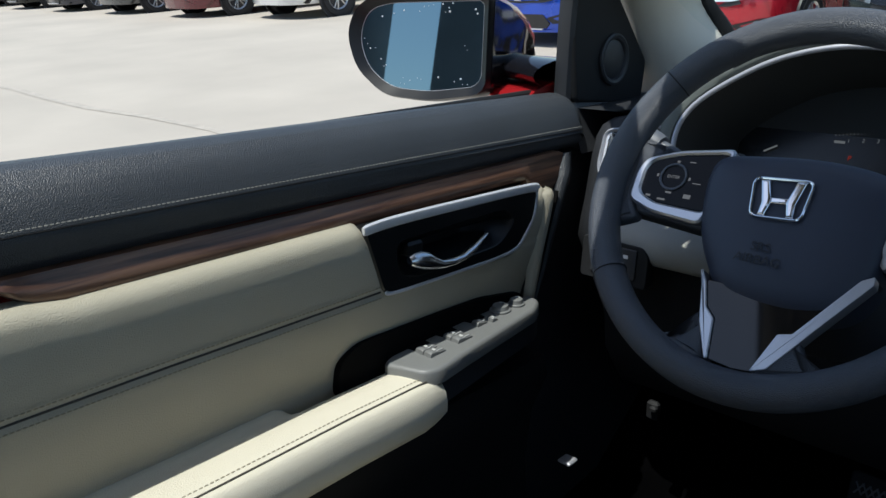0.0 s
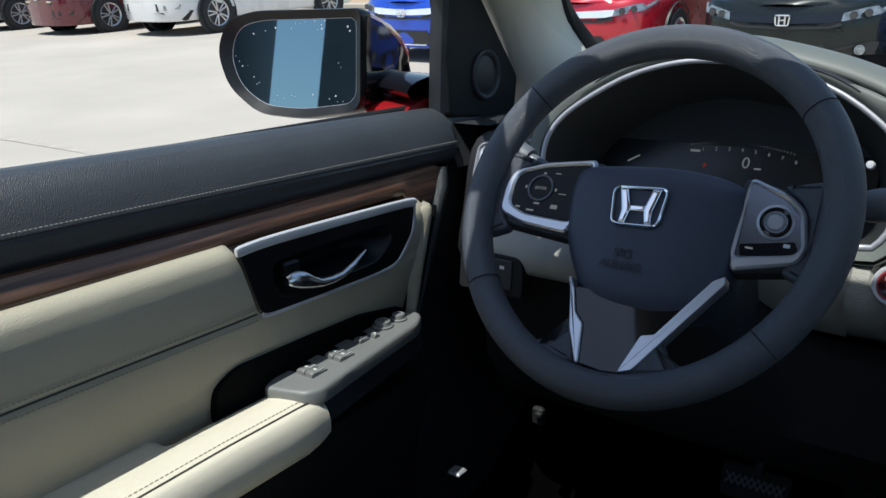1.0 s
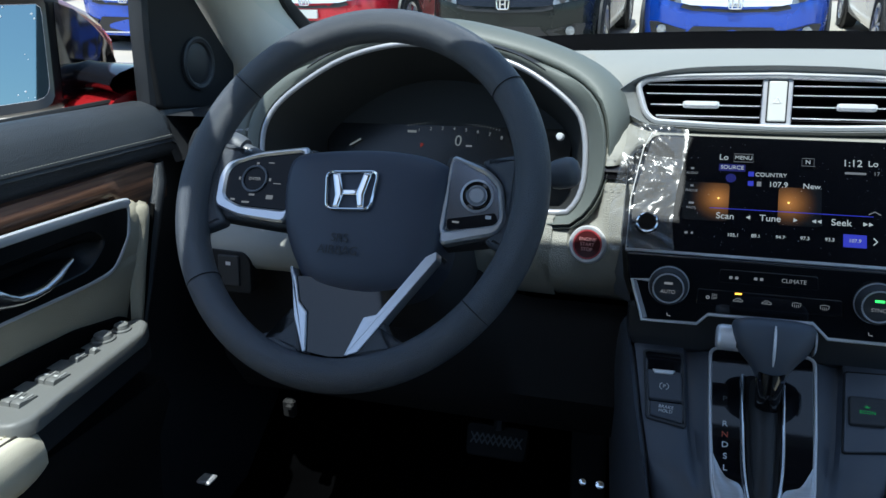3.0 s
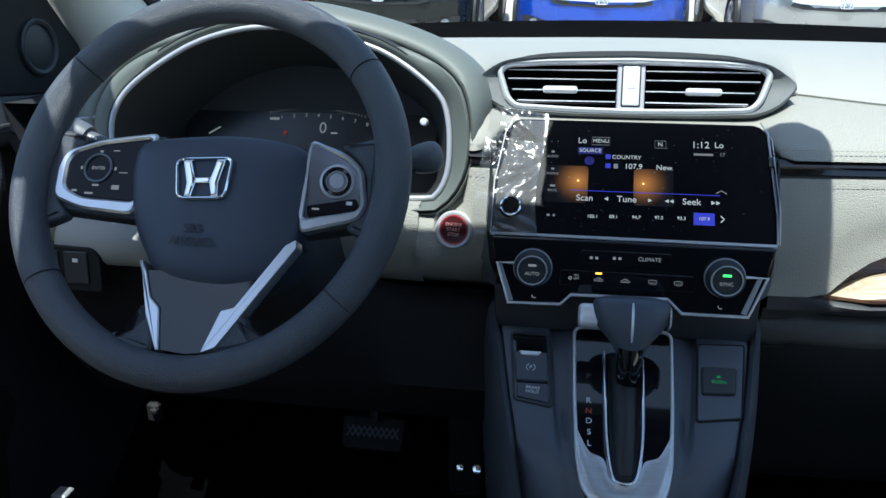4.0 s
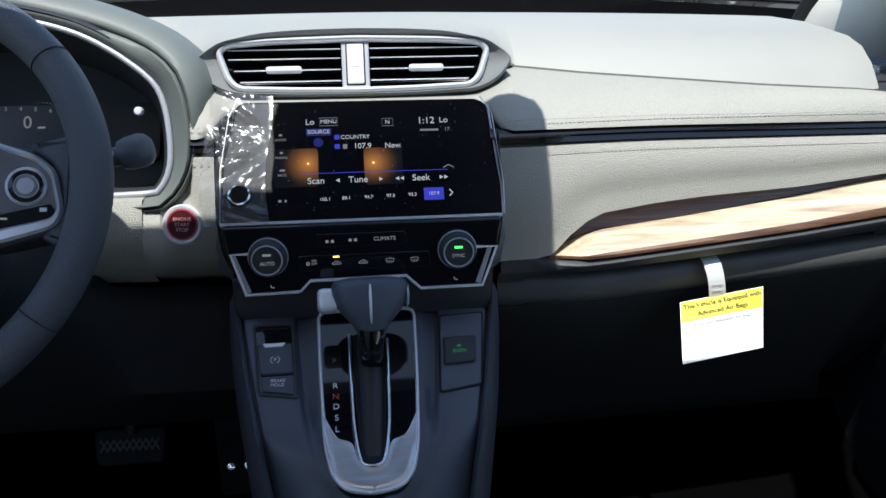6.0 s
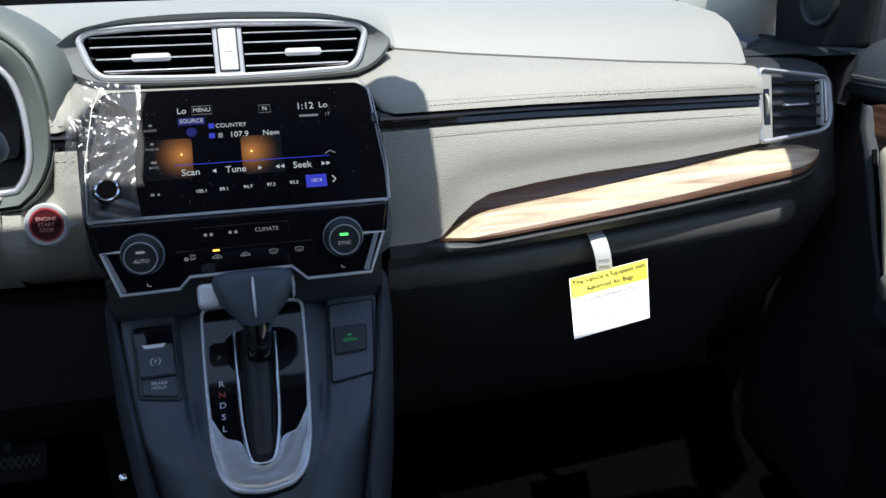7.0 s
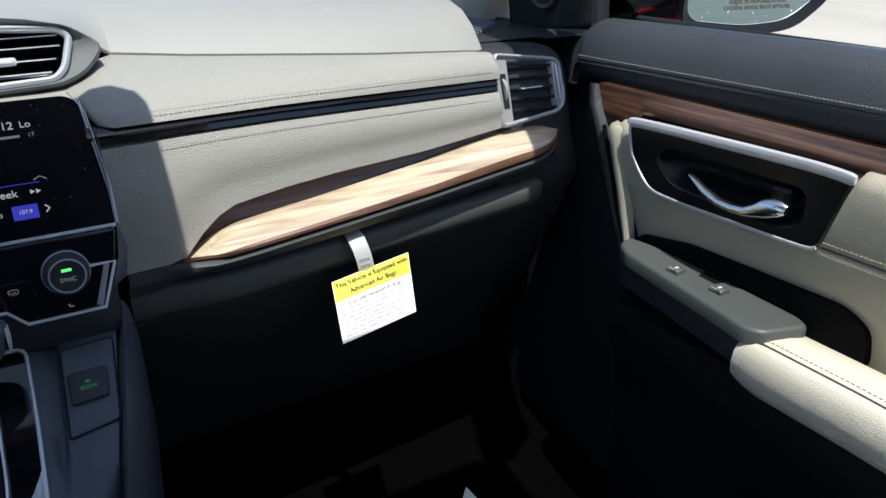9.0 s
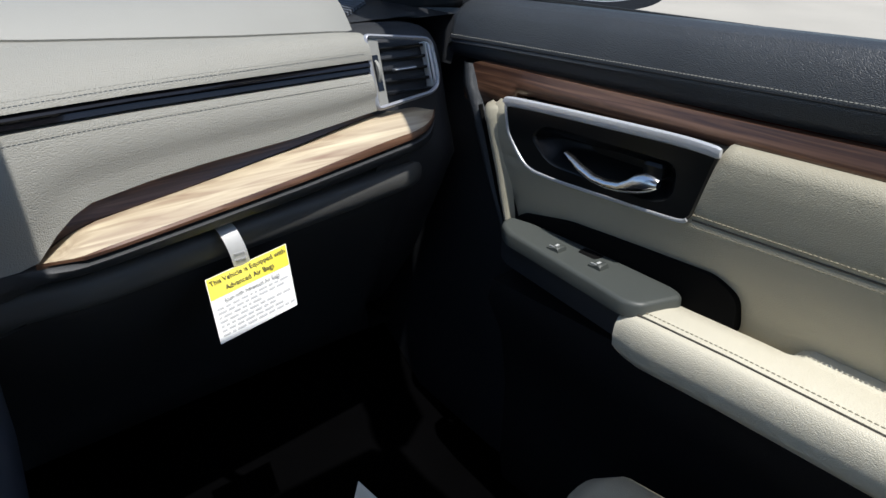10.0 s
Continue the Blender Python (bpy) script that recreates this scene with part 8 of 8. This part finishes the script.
acc = thing("accelerator_pedal", "black accelerator pedal beside the console", "pedal", "pedals")
part("pad", box((-0.185, 0.24, 0.68), (0.05, 0.015, 0.14), 0.006, Matrix.Identity(4)), RUBBER, acc)
part("bolt", lathe([(0.006, 0), (0.006, 0.004), (0, 0.005)], frame_at((-0.166, 0.222, 0.668), (1, 0, 0), (0, 0.5, 0.87)), 12), CHROME, acc, "shiny bolt")
part("bolt", lathe([(0.005, 0), (0.005, 0.004), (0, 0.005)], frame_at((-0.19, 0.224, 0.667), (1, 0, 0), (0, 0.5, 0.87)), 12), CHROME, acc, "shiny bolt")
wrap = thing("mat_wrap", "clear crinkled plastic wrap over the black floor mat", "plastic wrap")
rows = []
for j in range(30):
    row = []
    for i in range(50):
        x, y = -0.50 + 0.30 * i / 49, -0.12 + 0.28 * j / 29
        q = Vector((x * 9, y * 55, 2.0))
        row.append((x, y, 0.568 + 0.034 * abs(noise.noise(q)) + 0.014 * abs(noise.noise(q * 2.1))))
    rows.append(row)
w = part("sheet", loft(rows), pbr("black_plastic_wrap", (0.012, 0.012, 0.014), 0.06, coat=1.0, spec=1.0), wrap, angle=80)
rel = thing("hood_release", "small black release lever by the driver's kick panel", "release lever")
part("lever", box((-0.607, 0.157, 0.757), (0.012, 0.01, 0.010), 0.003), RUBBER, rel)
part("lever_foot", box((-0.612, 0.166, 0.75), (0.02, 0.012, 0.03), 0.004), RUBBER, rel)
sill = thing("door_catch", "bright metal door check strap beside the footwell", "door catch")
part("strap", box((-0.64, -0.005, 0.735), (0.02, 0.02, 0.006), 0.002, Matrix.Identity(4)), SILVER_DARK, sill)
# wiper resting on the windscreen's foot
wip = thing("wiper", "black wiper arm at the foot of the windscreen", "wiper", kind="")
part("blade", sweep([(0.42, 0.66, 1.232), (0.50, 0.655, 1.246), (0.62, 0.64, 1.247), (0.80, 0.60, 1.238)], 0.007, 0.006, seg=8), RUBBER, wip, "black blade")
part("arm_cap", box((0.53, 0.65, 1.256), (0.06, 0.02, 0.012), 0.004), SILVER_DARK, wip, "grey arm cap")
